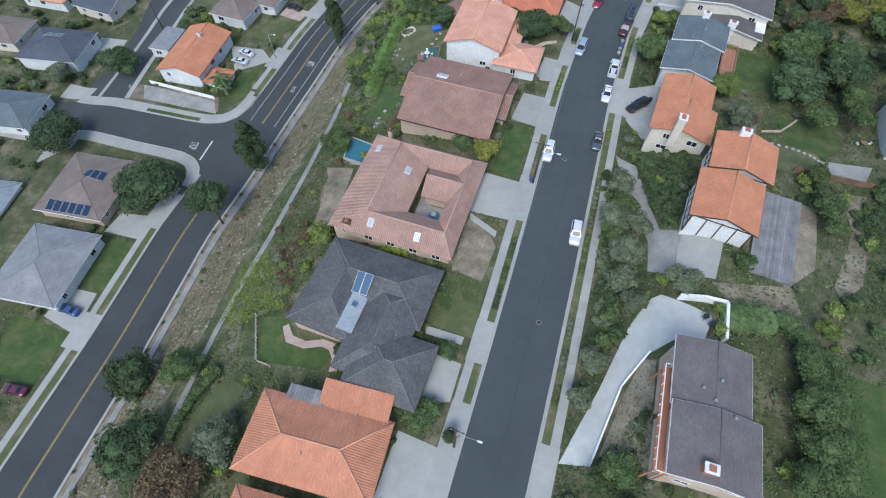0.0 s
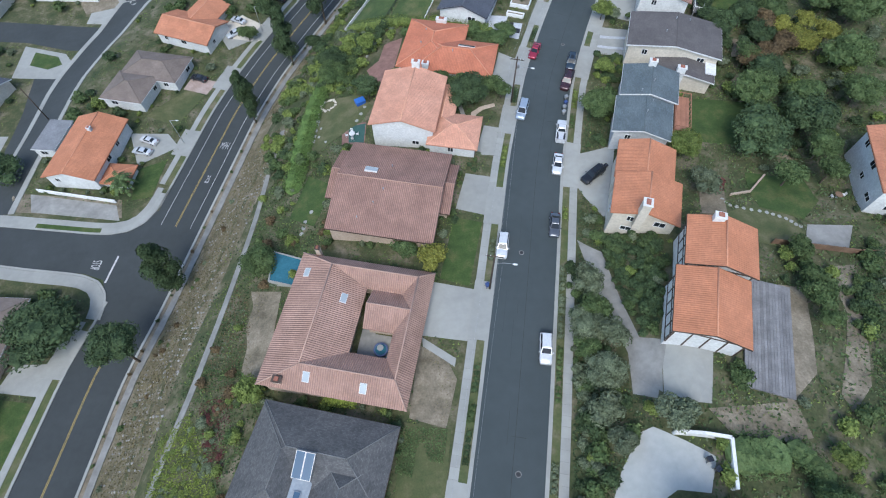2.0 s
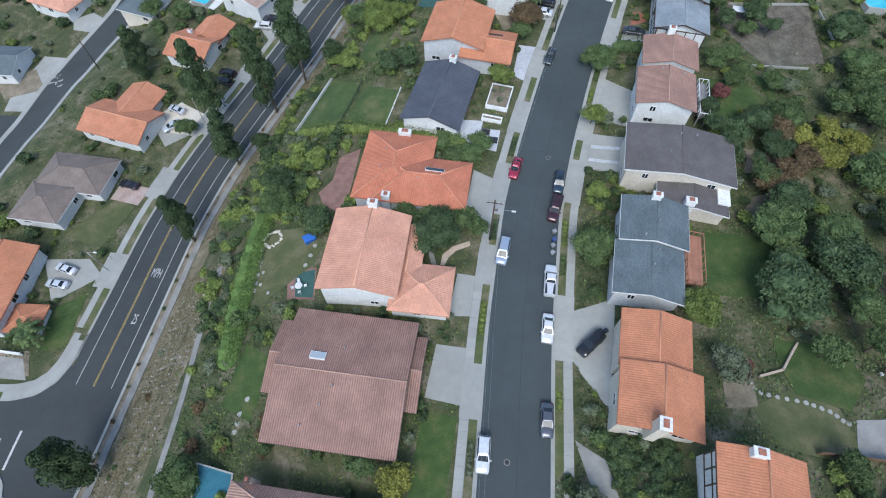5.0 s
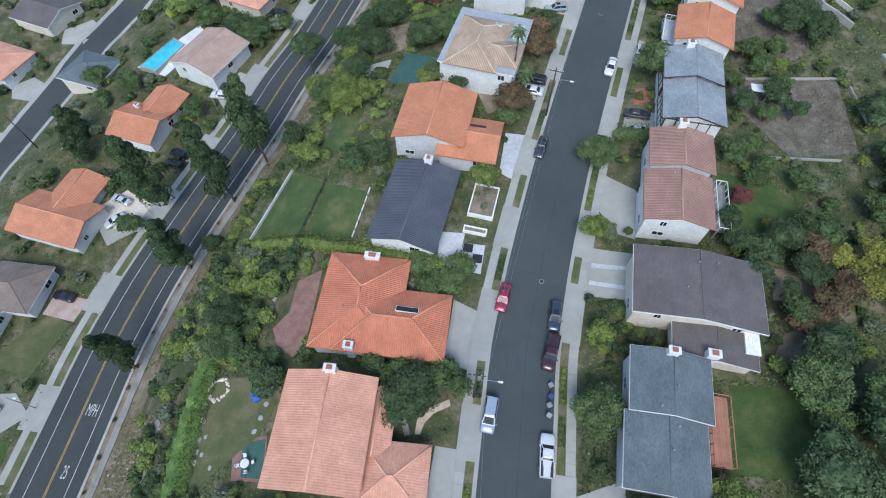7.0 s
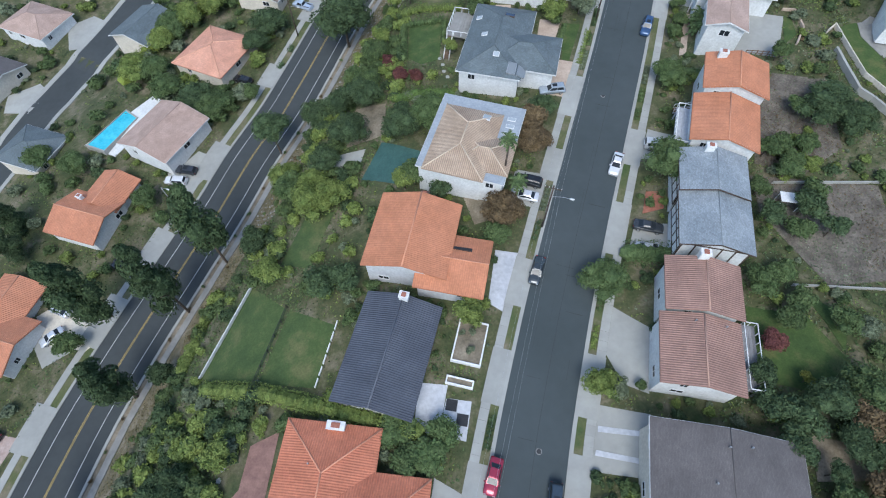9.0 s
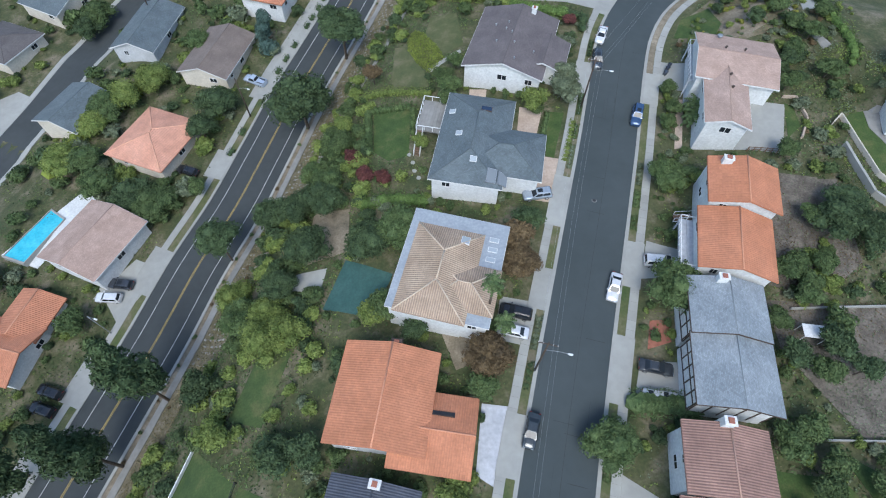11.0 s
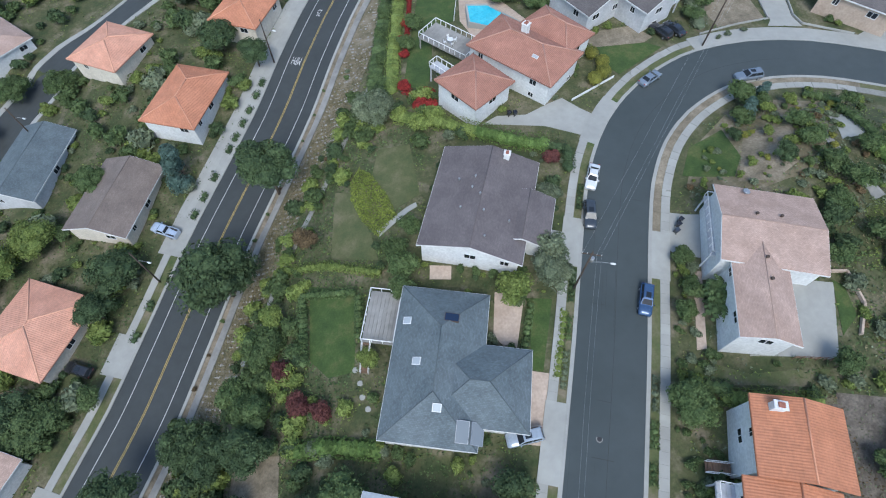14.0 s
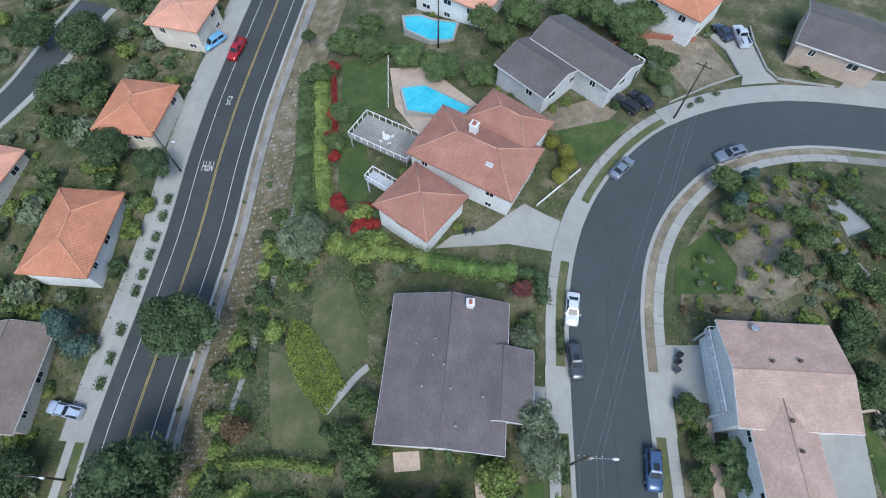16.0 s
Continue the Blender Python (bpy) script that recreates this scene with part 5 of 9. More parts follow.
drape("driveway", [(-12.0, 181.9), (-3.7, 181.1), (-2.4, 177.8), (-8.3, 172.4)], "concrete", label="pale concrete driveway", category="driveway")
drape("driveway", [(-16.4, 161.6), (-11.2, 166.0), (-7.2, 161.0), (-14.4, 156.4)], "concrete", label="concrete driveway", category="driveway")
drape("side_street", [(-135, 183), (-99, 173.8), (-72, 166.4), (-75, 156.5), (-84, 158.5), (-96.5, 164.2), (-132, 173)], "asphalt_new", lift=0.05, label="short side street of dark asphalt", category="road")
drape("driveway", [(-73, 189.4), (-62.5, 185.5), (-67, 174), (-72.5, 168.2), (-80.5, 170.2), (-79.5, 176)], "concrete", label="broad pale concrete drive and footpath", category="driveway")
drape("pad", [(-96.5, 162.6), (-84, 157), (-80.5, 151.5), (-83.5, 146.5), (-97.5, 149.5)], "concrete", label="pale concrete forecourt on a street corner", category="driveway")
drape("lawn", [(-93, 159.4), (-86, 156.2), (-84.2, 152.6), (-88, 151.2), (-93.5, 154)], "lawn", label="oval green lawn in pale concrete", category="lawn")
drape("driveway", [(-101, 128), (-92.6, 126.5), (-93.6, 119.5), (-101, 121)], "concrete", label="pale concrete driveway", category="driveway")
drape("driveway", [(-103, 108), (-93.5, 104.5), (-95, 100.6), (-104, 102.5)], "concrete", label="pale concrete driveway", category="driveway")
drape("driveway", [(-98, 76), (-89.5, 79.5), (-88.6, 84.6), (-99, 86.6)], "concrete", label="pale concrete driveway", category="driveway")
drape("garden_lawn", [(124.8, 163.2), (127.1, 163.0), (125.8, 159.7), (126.5, 154.6), (124.5, 147.0), (122.4, 146.4), (121.4, 151.0), (122.1, 156.7), (123.0, 162.5)], "lawn", label="smooth bright green clipped lawn", category="lawn")
drape("patio", [(127.2, 163.0), (132, 162.0), (133, 156), (127.6, 152.6), (126.6, 154.6), (125.9, 159.7)], "concrete_old", label="pale sandy curved patio beside a lawn", category="patio")
drape("driveway", [(-39.5, 232), (-40.5, 241.5), (-33.5, 243.5), (-27.5, 238.0), (-31.0, 231.5)], "concrete", label="pale concrete driveway on the lower street", category="driveway")
drape("driveway", [(-53.9, 220.4), (-46.5, 222.8), (-43.6, 218.6), (-48.0, 212.6), (-54.2, 214.5)], "concrete", label="pale concrete driveway on the lower street", category="driveway")
drape("driveway", [(-66.5, 203.0), (-60.8, 204.5), (-56.4, 200.0), (-59.5, 195.5), (-66.0, 198.5)], "concrete", label="pale concrete driveway on the lower street", category="driveway")
drape("earth_lot", [(-85.2, 182.9), (-74.5, 184.4), (-70.7, 175.8), (-81.3, 174.6)], "dirt", label="pale bare building lot", category="lot")
drape("planting_bed", [(-82.9, 102.6), (-56.9, 96.2), (-56.1, 91.1), (-79.9, 96.7)], "dirt", label="mulched planting bed", category="bed")
drape("fore_yard", [(-77.9, 101.4), (-57.8, 94.8), (-56.5, 90.4), (-76.6, 96.1)], "concrete_old", label="grey walled front terrace", category="terrace")
drape("deck_terrace", [(11.6, 117.2), (7.7, 104.8), (5.6, 103.2), (3.2, 106.1), (2.6, 109.1), (5.5, 111.1), (7.3, 116.4)], "paver_red", label="dull red herringbone-paved terrace", category="terrace")
drape("patio", [(-3.9, 93.2), (1.2, 92.7), (0.4, 86.7), (-4.2, 88.0)], "paver_red", label="red-brown paved patio edge", category="patio")
drape("turf_mat", [(-2.5, 92.6), (1.0, 92.3), (0.2, 87.1), (-2.8, 88.1)], "court", label="green artificial-turf patio mat", category="patio")
drape("dry_bed", [(107.5, 190.5), (113, 196.5), (121, 200.2), (130, 200.3), (137, 196.5), (131.5, 190.5), (124, 184), (112, 184.5)], "dry_slope", label="dry straw-coloured garden slope", category="yard")
drape("front_lawn", [(107.8, 192.2), (111.8, 196.6), (118.5, 197.6), (116.6, 191.0), (113.6, 188.2)], "lawn", label="green lawn inside the bend", category="lawn")
drape("dirt_yard", [(120.3, 195.2), (126.4, 192.9), (122.1, 186.1), (117.5, 184.8), (113.3, 187.1)], "dirt", label="bare dry earth among garden shrubs", category="yard")
drape("pad", [(133.8, 192.5), (138.7, 191.4), (134.3, 186.5), (130.4, 186.9)], "concrete", label="pale walled concrete pad", category="pad")
drape("path", [(129.7, 189.7), (128.6, 184.2), (128.4, 176.3), (127.2, 176.3), (127.4, 184.3), (128.5, 189.9)], "concrete_old", label="narrow concrete garden path", category="path")
drape("patio", [(108.0, 171.9), (115.1, 168.3), (109.9, 160.6), (108.9, 159.4), (99.5, 163.9)], "concrete", label="pale paved terrace behind the house", category="patio")
drape("garden_lawn", [(115.2, 168.7), (116.2, 167.4), (115.0, 163.4), (111.6, 161.8)], "lawn", label="curved strip of green lawn", category="lawn")
drape("terrace_slope", [(94.0, 166.0), (98.0, 162.0), (107.3, 158.8), (105.0, 157.1), (95.0, 161.8), (92.3, 164.9)], "verge_mix", label="terraced slope of earth and thin grass", category="bank")
drape("path", [(100.3, 177.4), (101.2, 176.8), (95.6, 166.9), (94.4, 167.2)], "stucco_tan", label="tan garden path between shrub beds", category="path")
drape("front_lawn", [(76.0, 182.2), (79.4, 180.8), (73.8, 171.9), (72.6, 172.6)], "lawn", label="shaded front lawn behind a hedge", category="lawn")
drape("patio", [(65.0, 192.3), (67.9, 190.9), (67.1, 188.9), (64.2, 190.2)], "stucco_tan", lift=0.09, label="small tan patio", category="patio")
drape("front_lawn", [(109.5, 223.5), (118.4, 221.1), (120.6, 218.9), (109.8, 215.6), (108.5, 218.4)], "lawn", label="dark green front lawn", category="lawn")
drape("path", [(59.5, 200.4), (59.4, 201.6), (65.1, 203.5), (66.7, 203.8), (66.7, 202.9), (65.2, 202.6)], "concrete", lift=0.1, label="pale curved garden path", category="path")
drape("path", [(19.8, 92.2), (20.0, 90.5), (20.1, 87.9), (20.9, 87.9), (20.8, 90.5), (20.6, 92.2)], "concrete_old", label="narrow stone garden path", category="path")
drape("path", [(21.5, 87.8), (22.2, 89.6), (24.2, 90.8), (27.2, 91.3), (27.2, 90.4), (24.6, 89.9), (23.1, 88.9), (22.2, 87.6)], "stucco_tan", label="curved tan stone garden path", category="path")
drape("path", [(-24.9, 24.4), (-23.9, 21.7), (-20.9, 20.4), (-17.9, 20.5), (-16.8, 19.9), (-16.1, 18.4), (-16.4, 16.4), (-15.2, 16.4), (-14.8, 18.7), (-15.8, 20.8), (-17.8, 21.7), (-20.6, 21.6), (-22.9, 22.7), (-23.9, 24.8)], "paver_pink", lift=0.09, label="curved pinkish brick garden edging path", category="path")
drape("gravel_bed", [(28.9, 16.1), (30.2, 15.4), (27.3, 6.0), (26.0, 1.5), (21.0, 3.5), (25.8, 11.6)], "dirt", lift=0.06, label="pale gravel bed inside a low kerb", category="bed")
drape("garden_path", [(67.8, 43.6), (72.5, 43.1), (62.1, 25.5), (57.8, 22.7), (57.7, 25.2), (65.6, 35.7)], "dirt", label="curving earth path beside a hedge", category="path")
drape("stony_bank", [(-22.6, 45.0), (-21.9, 49.0), (-22.3, 52.6), (-21.3, 56.4), (-22.0, 59.6), (-16.2, 57.6), (-17.5, 49.0), (-18.0, 43.2), (-20.6, 42.6)], "dirt", lift=0.08, label="stony bare bank above the drain path", category="bank")
drape("garden_lawn", [(-10.3, 104.7), (-0.3, 101.9), (2.8, 97.1), (0.1, 93.0), (-10.9, 87.7)], "lawn_dry", label="thin worn back lawn", category="yard")
drape("dirt_yard", [(74.1, 86.6), (77, 89), (80.5, 89.3), (83.2, 85.6), (79.6, 82.9), (76, 83.6)], "dirt", label="round gravel seating place", category="yard")
drape("dirt_yard", [(80.4, 99.2), (87.4, 95.9), (85.4, 92.4), (78.2, 94.1)], "dirt", label="bare earth below the house", category="yard")
drape("dirt_yard", [(31.1, 177.4), (37.5, 174.9), (35.6, 166.3), (28.1, 166.9)], "dirt", label="brown earth under the trees", category="yard")
drape("dirt_yard", [(46.0, 148.2), (50.8, 146.8), (52.0, 141.8), (46.5, 141.5)], "dirt", label="rough rock garden of brown earth", category="yard")
drape("planting_bed", [(75.9, 140.2), (78.6, 139.3), (77.2, 136.3), (73.6, 136.4)], "brick_red", label="red-brown mulched front bed", category="bed")
drape("garden_lawn", [(90.0, 117.2), (94.3, 112.5), (90.9, 107.8), (90.8, 112)], "lawn", lift=0.08, label="sloping green garden lawn", category="lawn")
drape("dirt_yard", [(56.7, 62.5), (61.1, 62.3), (58.3, 55.9), (54.0, 56.6)], "dirt", lift=0.09, label="worn bare earth patch", category="yard")
drape("garden_lawn", [(66.4, 64.5), (75.7, 61.1), (75.4, 56.3), (70.2, 52.8), (64.5, 56.5), (64.7, 59.9)], "lawn", lift=0.09, label="sloping green garden lawn", category="lawn")
drape("drive_band", [(54.5, 107.1), (60.2, 104.8), (59.9, 104.2), (54.2, 106.4)], "flat_grey", lift=0.09, label="pale band across the drive", category="driveway")
drape("drive_band", [(53.1, 104.3), (58.4, 101.8), (58.1, 101.2), (52.7, 103.7)], "flat_grey", lift=0.09, label="pale band across the drive", category="driveway")
# the paved drain path along the bank, and the old earth beside it
PATH_W = np.array([(-44, -5, 0), (-38.2, 23.4, 0), (-34.7, 35, 0), (-30.8, 45, 0), (-26.7, 59.5, 0), (-22.5, 76, 0), (-20.5, 88, 0), (-17.5, 102, 0)])
PATH_N = np.array([(33, 190, 0), (45, 205.7, 0), (52.3, 214, 0), (59, 222.8, 0), (70, 238, 0)])
FAR = np.array([(-86, 96, 0), (-82, 125, 0), (-80, 144, 0), (-74, 158, 0), (-66.5, 175.9, 0), (-58.5, 189.5, 0), (-50, 203, 0), (-40, 219, 0), (-30, 232, 0), (-20, 247, 0), (-8, 264, 0), (8, 279, 0), (28, 287, 0), (48, 304, 0)])
ribbon("drain_path", PATH_W, 0, 300, -0.6, 0.6, "concrete_old", 0.12, "cracked concrete drain path on the bank", "path")
ribbon("drain_path_north", PATH_N, 0, 300, -0.5, 0.5, "concrete_old", 0.12, "narrow concrete path on the bank", "path")
ribbon("far_street", FAR, 0, 400, -4.2, 4.2, "asphalt_new", 0.07, "lower residential street of dark asphalt", "road")
for side in (-1, 1):
    ribbon("far_kerb", FAR, 0, 400, side * 4.2, side * 5.6, "concrete", 0.15, "pale concrete kerb and footpath", "pavement")
CORNER_N = np.array([(-98.8, 100.8, 0), (-87.6, 95.0, 0), (-75.3, 91.7, 0), (-58.7, 87.2, 0), (-53.8, 87.0, 0), (-50.6, 88.8, 0), (-48.7, 91.8, 0), (-47.4, 95, 0), (-46.2, 98.5, 0)])
CORNER_S = np.array([(-117, 91.5, 0), (-100, 87.8, 0), (-83.9, 83.8, 0), (-74.6, 80.8, 0), (-61.5, 77.2, 0), (-58.0, 75.4, 0), (-56.2, 72.6, 0), (-56.0, 69.5, 0), (-57.2, 65.5, 0)])
for P, d in ((CORNER_N, -1), (CORNER_S, 1)):
    ribbon("corner_kerb", P, 0, 200, 0, -d * 0.45, "concrete", 0.2, "pale concrete kerb round a street corner", "kerb", step=1.0)
    ribbon("corner_pavement", P, 0, 200, d * (1.2 if d < 0 else 0.05), d * 2.6, "concrete", 0.15, "pale concrete footpath round a street corner", "pavement", step=1.0)
ribbon("corner_verge", CORNER_N, 26, 41, -0.05, -1.15, "lawn", 0.14, "long green grass verge beside the kerb", "verge")
for s0, s1 in ((0, 26), (41, 60)):
    ribbon("corner_apron", CORNER_N, s0, s1, -0.02, -1.2, "concrete", 0.152, "pale concrete beside the kerb", "pavement", step=1.0)
ribbon("dry_bank", CL, 0, 165, ROAD_L + 2.7, ROAD_L + 16, "dry_slope", 0.0303, "dry straw-coloured bank strewn with stones", "bank", kind="structure")
ribbon("dry_bank_north", CL, 165, 230, ROAD_L + 2.7, ROAD_L + 6.5, "dry_slope", 0.0303, "dry stony bank beside the road", "bank", kind="structure")
ribbon("dry_bank_far", CL, 230, 500, ROAD_L + 2.7, ROAD_L + 9.5, "dry_slope", 0.0303, "dry stony bank beside the road", "bank", kind="structure")
ribbon("verge_lower", CL, 0, 600, ROAD_L + 0.5, ROAD_L + 1.3, "dirt", 0.0335, "strip of bare earth by the kerb", "verge")
ribbon("frontage_west", CL, 296, 420, -ROAD_L - 0.5, -ROAD_L - 4.6, "concrete", 0.13, "broad pale concrete frontage", "pavement")
for side in (-1, 1):
    ribbon("parkway", CR, 0, 400, side * (ROAD_R + 0.55), side * (ROAD_R + 1.75), "verge_mix", 0.09, "narrow planted strip between kerb and footpath", "verge")


CROSSINGS = []


def crossing(P, s, w, o0, o1):
    """A driveway apron across the verge."""
    CROSSINGS.append((P is CR, o0 > 0, s - w / 2, s + w / 2))
    ribbon("apron", P, s - w / 2, s + w / 2, o0, o1, "concrete", 0.17, "pale concrete driveway apron", "driveway")


def s_of(P, x, y):
    seg = np.hypot(*np.diff(P[:, :2], axis=0).T)
    cum = np.concatenate([[0], np.cumsum(seg)])
    best = (1e9, 0)
    for i in range(len(P) - 1):
        a, d = P[i, :2], P[i + 1, :2] - P[i, :2]
        t = min(max(((x - a[0]) * d[0] + (y - a[1]) * d[1]) / (d @ d), 0), 1)
        q = a + t * d
        e = math.hypot(x - q[0], y - q[1])
        if e < best[0]:
            best = (e, cum[i] + t * seg[i])
    return best[1]


for x, y, w in ((2, 5, 13), (8, 20, 7), (17, 47, 10), (24, 66, 8), (30, 86, 7.5), (36, 101, 11), (43, 117, 8), (49, 131, 8), (62, 150, 7), (72, 163, 10), (86, 188, 8), (99, 208, 9)):
    crossing(CR, s_of(CR, x, y), w, -ROAD_R - 0.5, -ROAD_R - 3.2)
for x, y, w in ((14, 2, 7), (38, 73, 11), (48, 100, 10), (56, 112, 9), (70, 134, 10), (78, 149, 8), (98, 181, 8)):
    crossing(CR, s_of(CR, x, y), w, ROAD_R + 0.5, ROAD_R + 3.2)
for x, y, w in ((-57, 28, 8), (-60, 60, 9), (-46, 112, 8), (-37, 133, 8), (-24, 150, 10), (-14, 163, 8), (-2, 181, 9), (12, 203, 7), (24, 222, 7)):
    crossing(CL, s_of(CL, x, y), w, -ROAD_L - 0.45, -ROAD_L - 4.5)


ribbon("verge_bend", CR, s_of(CR, 93, 187), s_of(CR, 150, 202), ROAD_R + 0.58, ROAD_R + 1.72, "dirt", 0.115, "strip of bare earth inside the bend", "verge")
ribbon("verge_green", CR, s_of(CR, 97, 203), s_of(CR, 107, 209), -ROAD_R - 0.6, -ROAD_R - 1.7, "lawn", 0.12, "green grass verge on the bend", "verge")
ribbon("bend_frontage", CR, s_of(CR, 126, 214), s_of(CR, 165, 196), -ROAD_R - 0.55, -ROAD_R - 3.6, "concrete", 0.19, "broad pale concrete pavement on the bend", "pavement")


# ---- painted words on the road ----
def road_word(text, P, s, o, flip, size=2.6, stretch=1.0):
    x, y, a = along(P, s, o)
    cu = bpy.data.curves.new("road_lettering", "FONT")
    cu.body, cu.size, cu.align_x, cu.align_y, cu.extrude = text, size, "CENTER", "CENTER", 0.004
    cu.materials.append(M["road_paint"])
    ob = tagged(new("road_lettering", cu), "white painted road lettering", "road marking")
    C, N, _ = stations(P, s - 2, s + 2)
    gz = (tz(x + 2 * -N[0][1], y + 2 * N[0][0]) - tz(x - 2 * -N[0][1], y - 2 * N[0][0])) / 4
    ob.matrix_basis = pose(x, y, tz(x, y) + 0.1, 0, 0, a + (180 if flip else 0)) @ pose(0, 0, 0, math.degrees(math.atan(gz)) * (-1 if flip else 1), 0, 0) @ Matrix.Diagonal((0.4, stretch * 1.15, 1, 1))
    return ob


s25 = s_of(CL, -37, 98.5)
road_word("25", CL, s25, 1.7, False)
road_word("MPH", CL, s25 + 10.3, 1.7, False)
s26 = s_of(CL, 64.6, 264.6)
road_word("25", CL, s26, -1.7, True)
road_word("MPH", CL, s26 - 14.5, -1.7, True)
SIDE = np.array([(-100, 84, 0), (-80, 83, 0), (-56, 78.5, 0), (-48, 76, 0)])
road_word("STOP", SIDE, s_of(SIDE, -59.6, 79.6), -0.3, False, 2.4)
bm = box(bmesh.new(), -0.2, -3.2, 0, 0.2, 3.2, 0.01, m=pose(-56.1, 77.9, tz(-56.1, 77.9) + 0.088, 0, 0, -15.3))
tagged(link_mesh("stop_line", bm, "road_paint"), "white painted stop line across the side street", "road marking", kind="structure")


# ---- plants ----
WALL_HULLS = []
OCC = []  # outlines that stay clear of scattered shrubs


def inside(poly, x, y):
    c = False
    for (xa, ya), (xb, yb) in zip(poly, poly[1:] + poly[:1]):
        if (ya > y) != (yb > y) and x < (xb - xa) * (y - ya) / (yb - ya) + xa:
            c = not c
    return c


for _o in list(scene.objects):
    if _o.type == "MESH" and _o.name.split(".")[0] in ("driveway", "forecourt", "lawn", "front_lawn", "front_yard", "back_lawn", "side_street", "path", "patio", "terrace", "pool_terrace", "court", "pad", "paving", "garden_lawn", "far_street", "drain_path", "drain_path_north", "turf_mat", "deck_terrace", "apron", "wall", "far_kerb", "frontage_west", "stony_bank", "dirt_yard", "earth_lot", "gravel_yard", "fore_yard"):
        _m = _o.matrix_world if not _o.parent else _o.parent.matrix_basis @ _o.matrix_basis
        if _o.name.startswith(("far_", "drain", "apron", "frontage")):
            continue
        _c = [(_m @ v.co) for v in _o.data.vertices]
        _xy = sorted({(round(p.x, 2), round(p.y, 2)) for p in _c})
        # convex hull of the outline
        _h = []
        for _seq in (_xy, _xy[::-1]):
            _k = []
            for p in _seq:
                while len(_k) > 1 and (_k[-1][0] - _k[-2][0]) * (p[1] - _k[-2][1]) - (_k[-1][1] - _k[-2][1]) * (p[0] - _k[-2][0]) <= 0:
                    _k.pop()
                _k.append(p)
            _h += _k[:-1]
        OCC.append(_h)
        if _o.name.split(".")[0] == "wall":
            WALL_HULLS.append(_h)


GOLD_BED = [(58.0, 213.0), (60.2, 215.5), (61.6, 213.2), (62.9, 207.7), (63.2, 202.6), (59.2, 200.4), (57.7, 204.6), (57.1, 209.6)]
SEDUM_BED = [(-36.2, 37.9), (-31.0, 40.6), (-28.0, 35.0), (-25.1, 27.9), (-30.6, 27.3), (-33.3, 24.4), (-37.2, 27.0)]
OCC += [GOLD_BED, SEDUM_BED]


def free(x, y, r):
    aR, aL, aF = float(near(CR, x, y)[0]), float(near(CL, x, y)[0]), float(near(FAR, x, y)[0])
    if min(abs(float(near(CORNER_N, x, y)[0])), abs(float(near(CORNER_S, x, y)[0]))) < 2.8 + r * 0.6 and x < -45 and 60 < y < 104:
        return False
    if abs(aR) < 8.1 + r or abs(aL) < 8.4 + r * 0.7 or abs(aF) < 5.8 + r:
        return False
    for h in OCC:
        if inside(h, x, y):
            return False
        cx, cy = sum(p[0] for p in h) / len(h), sum(p[1] for p in h) / len(h)
        d = math.hypot(cx - x, cy - y)
        if d > 1e-3 and inside(h, x + (cx - x) / d * r * 0.7, y + (cy - y) / d * r * 0.7):
            return False
    return True


RNG = np.random.default_rng(7)


def cards(centres, normals, size, rng, jitter=0.6):
    """Leaf sprays: one pointed blade each, facing roughly along its normal."""
    n = len(centres)
    nn = normals + rng.normal(0, jitter, (n, 3))
    nn /= np.linalg.norm(nn, axis=1)[:, None] + 1e-9
    up = rng.normal(0, 1, (n, 3))
    t = np.cross(nn, up)
    t /= np.linalg.norm(t, axis=1)[:, None] + 1e-9
    b = np.cross(nn, t)
    s = (size * rng.uniform(0.6, 1.4, n))[:, None]
    w = s * rng.uniform(0.45, 0.8, (n, 1))
    v = np.stack([centres - t * s - b * w * 0.5, centres + t * s - b * w * 0.3 + nn * s * 0.2, centres + b * w * 1.2 - nn * s * 0.15], 1).reshape(-1, 3)
    f = np.arange(3 * n).reshape(-1, 3)
    return v, f


def blob(rng, c, r, sq, sub=1):
    """A lumpy core that keeps a crown from being seen through."""
    bm = bmesh.new()
    bmesh.ops.create_icosphere(bm, subdivisions=sub, radius=1.0)
    v = np.array([q.co[:] for q in bm.verts])
    f = [[q.index for q in p.verts] for p in bm.faces]
    bm.free()
    v = v * (r * rng.uniform(0.78, 1.0, (len(v), 1))) * np.array([1, 1, sq]) + c
    return v, f


def mesh_of(name, chunks):
    V, Fc, o = [], [], 0
    for v, f in chunks:
        V.append(v)
        Fc += [[i + o for i in q] for q in (f.tolist() if hasattr(f, "tolist") else f)]
        o += len(v)
    me = bpy.data.meshes.new(name)
    me.from_pydata(np.concatenate(V).tolist(), [], Fc)
    me.materials.append(M["leaf_mid"])
    return me


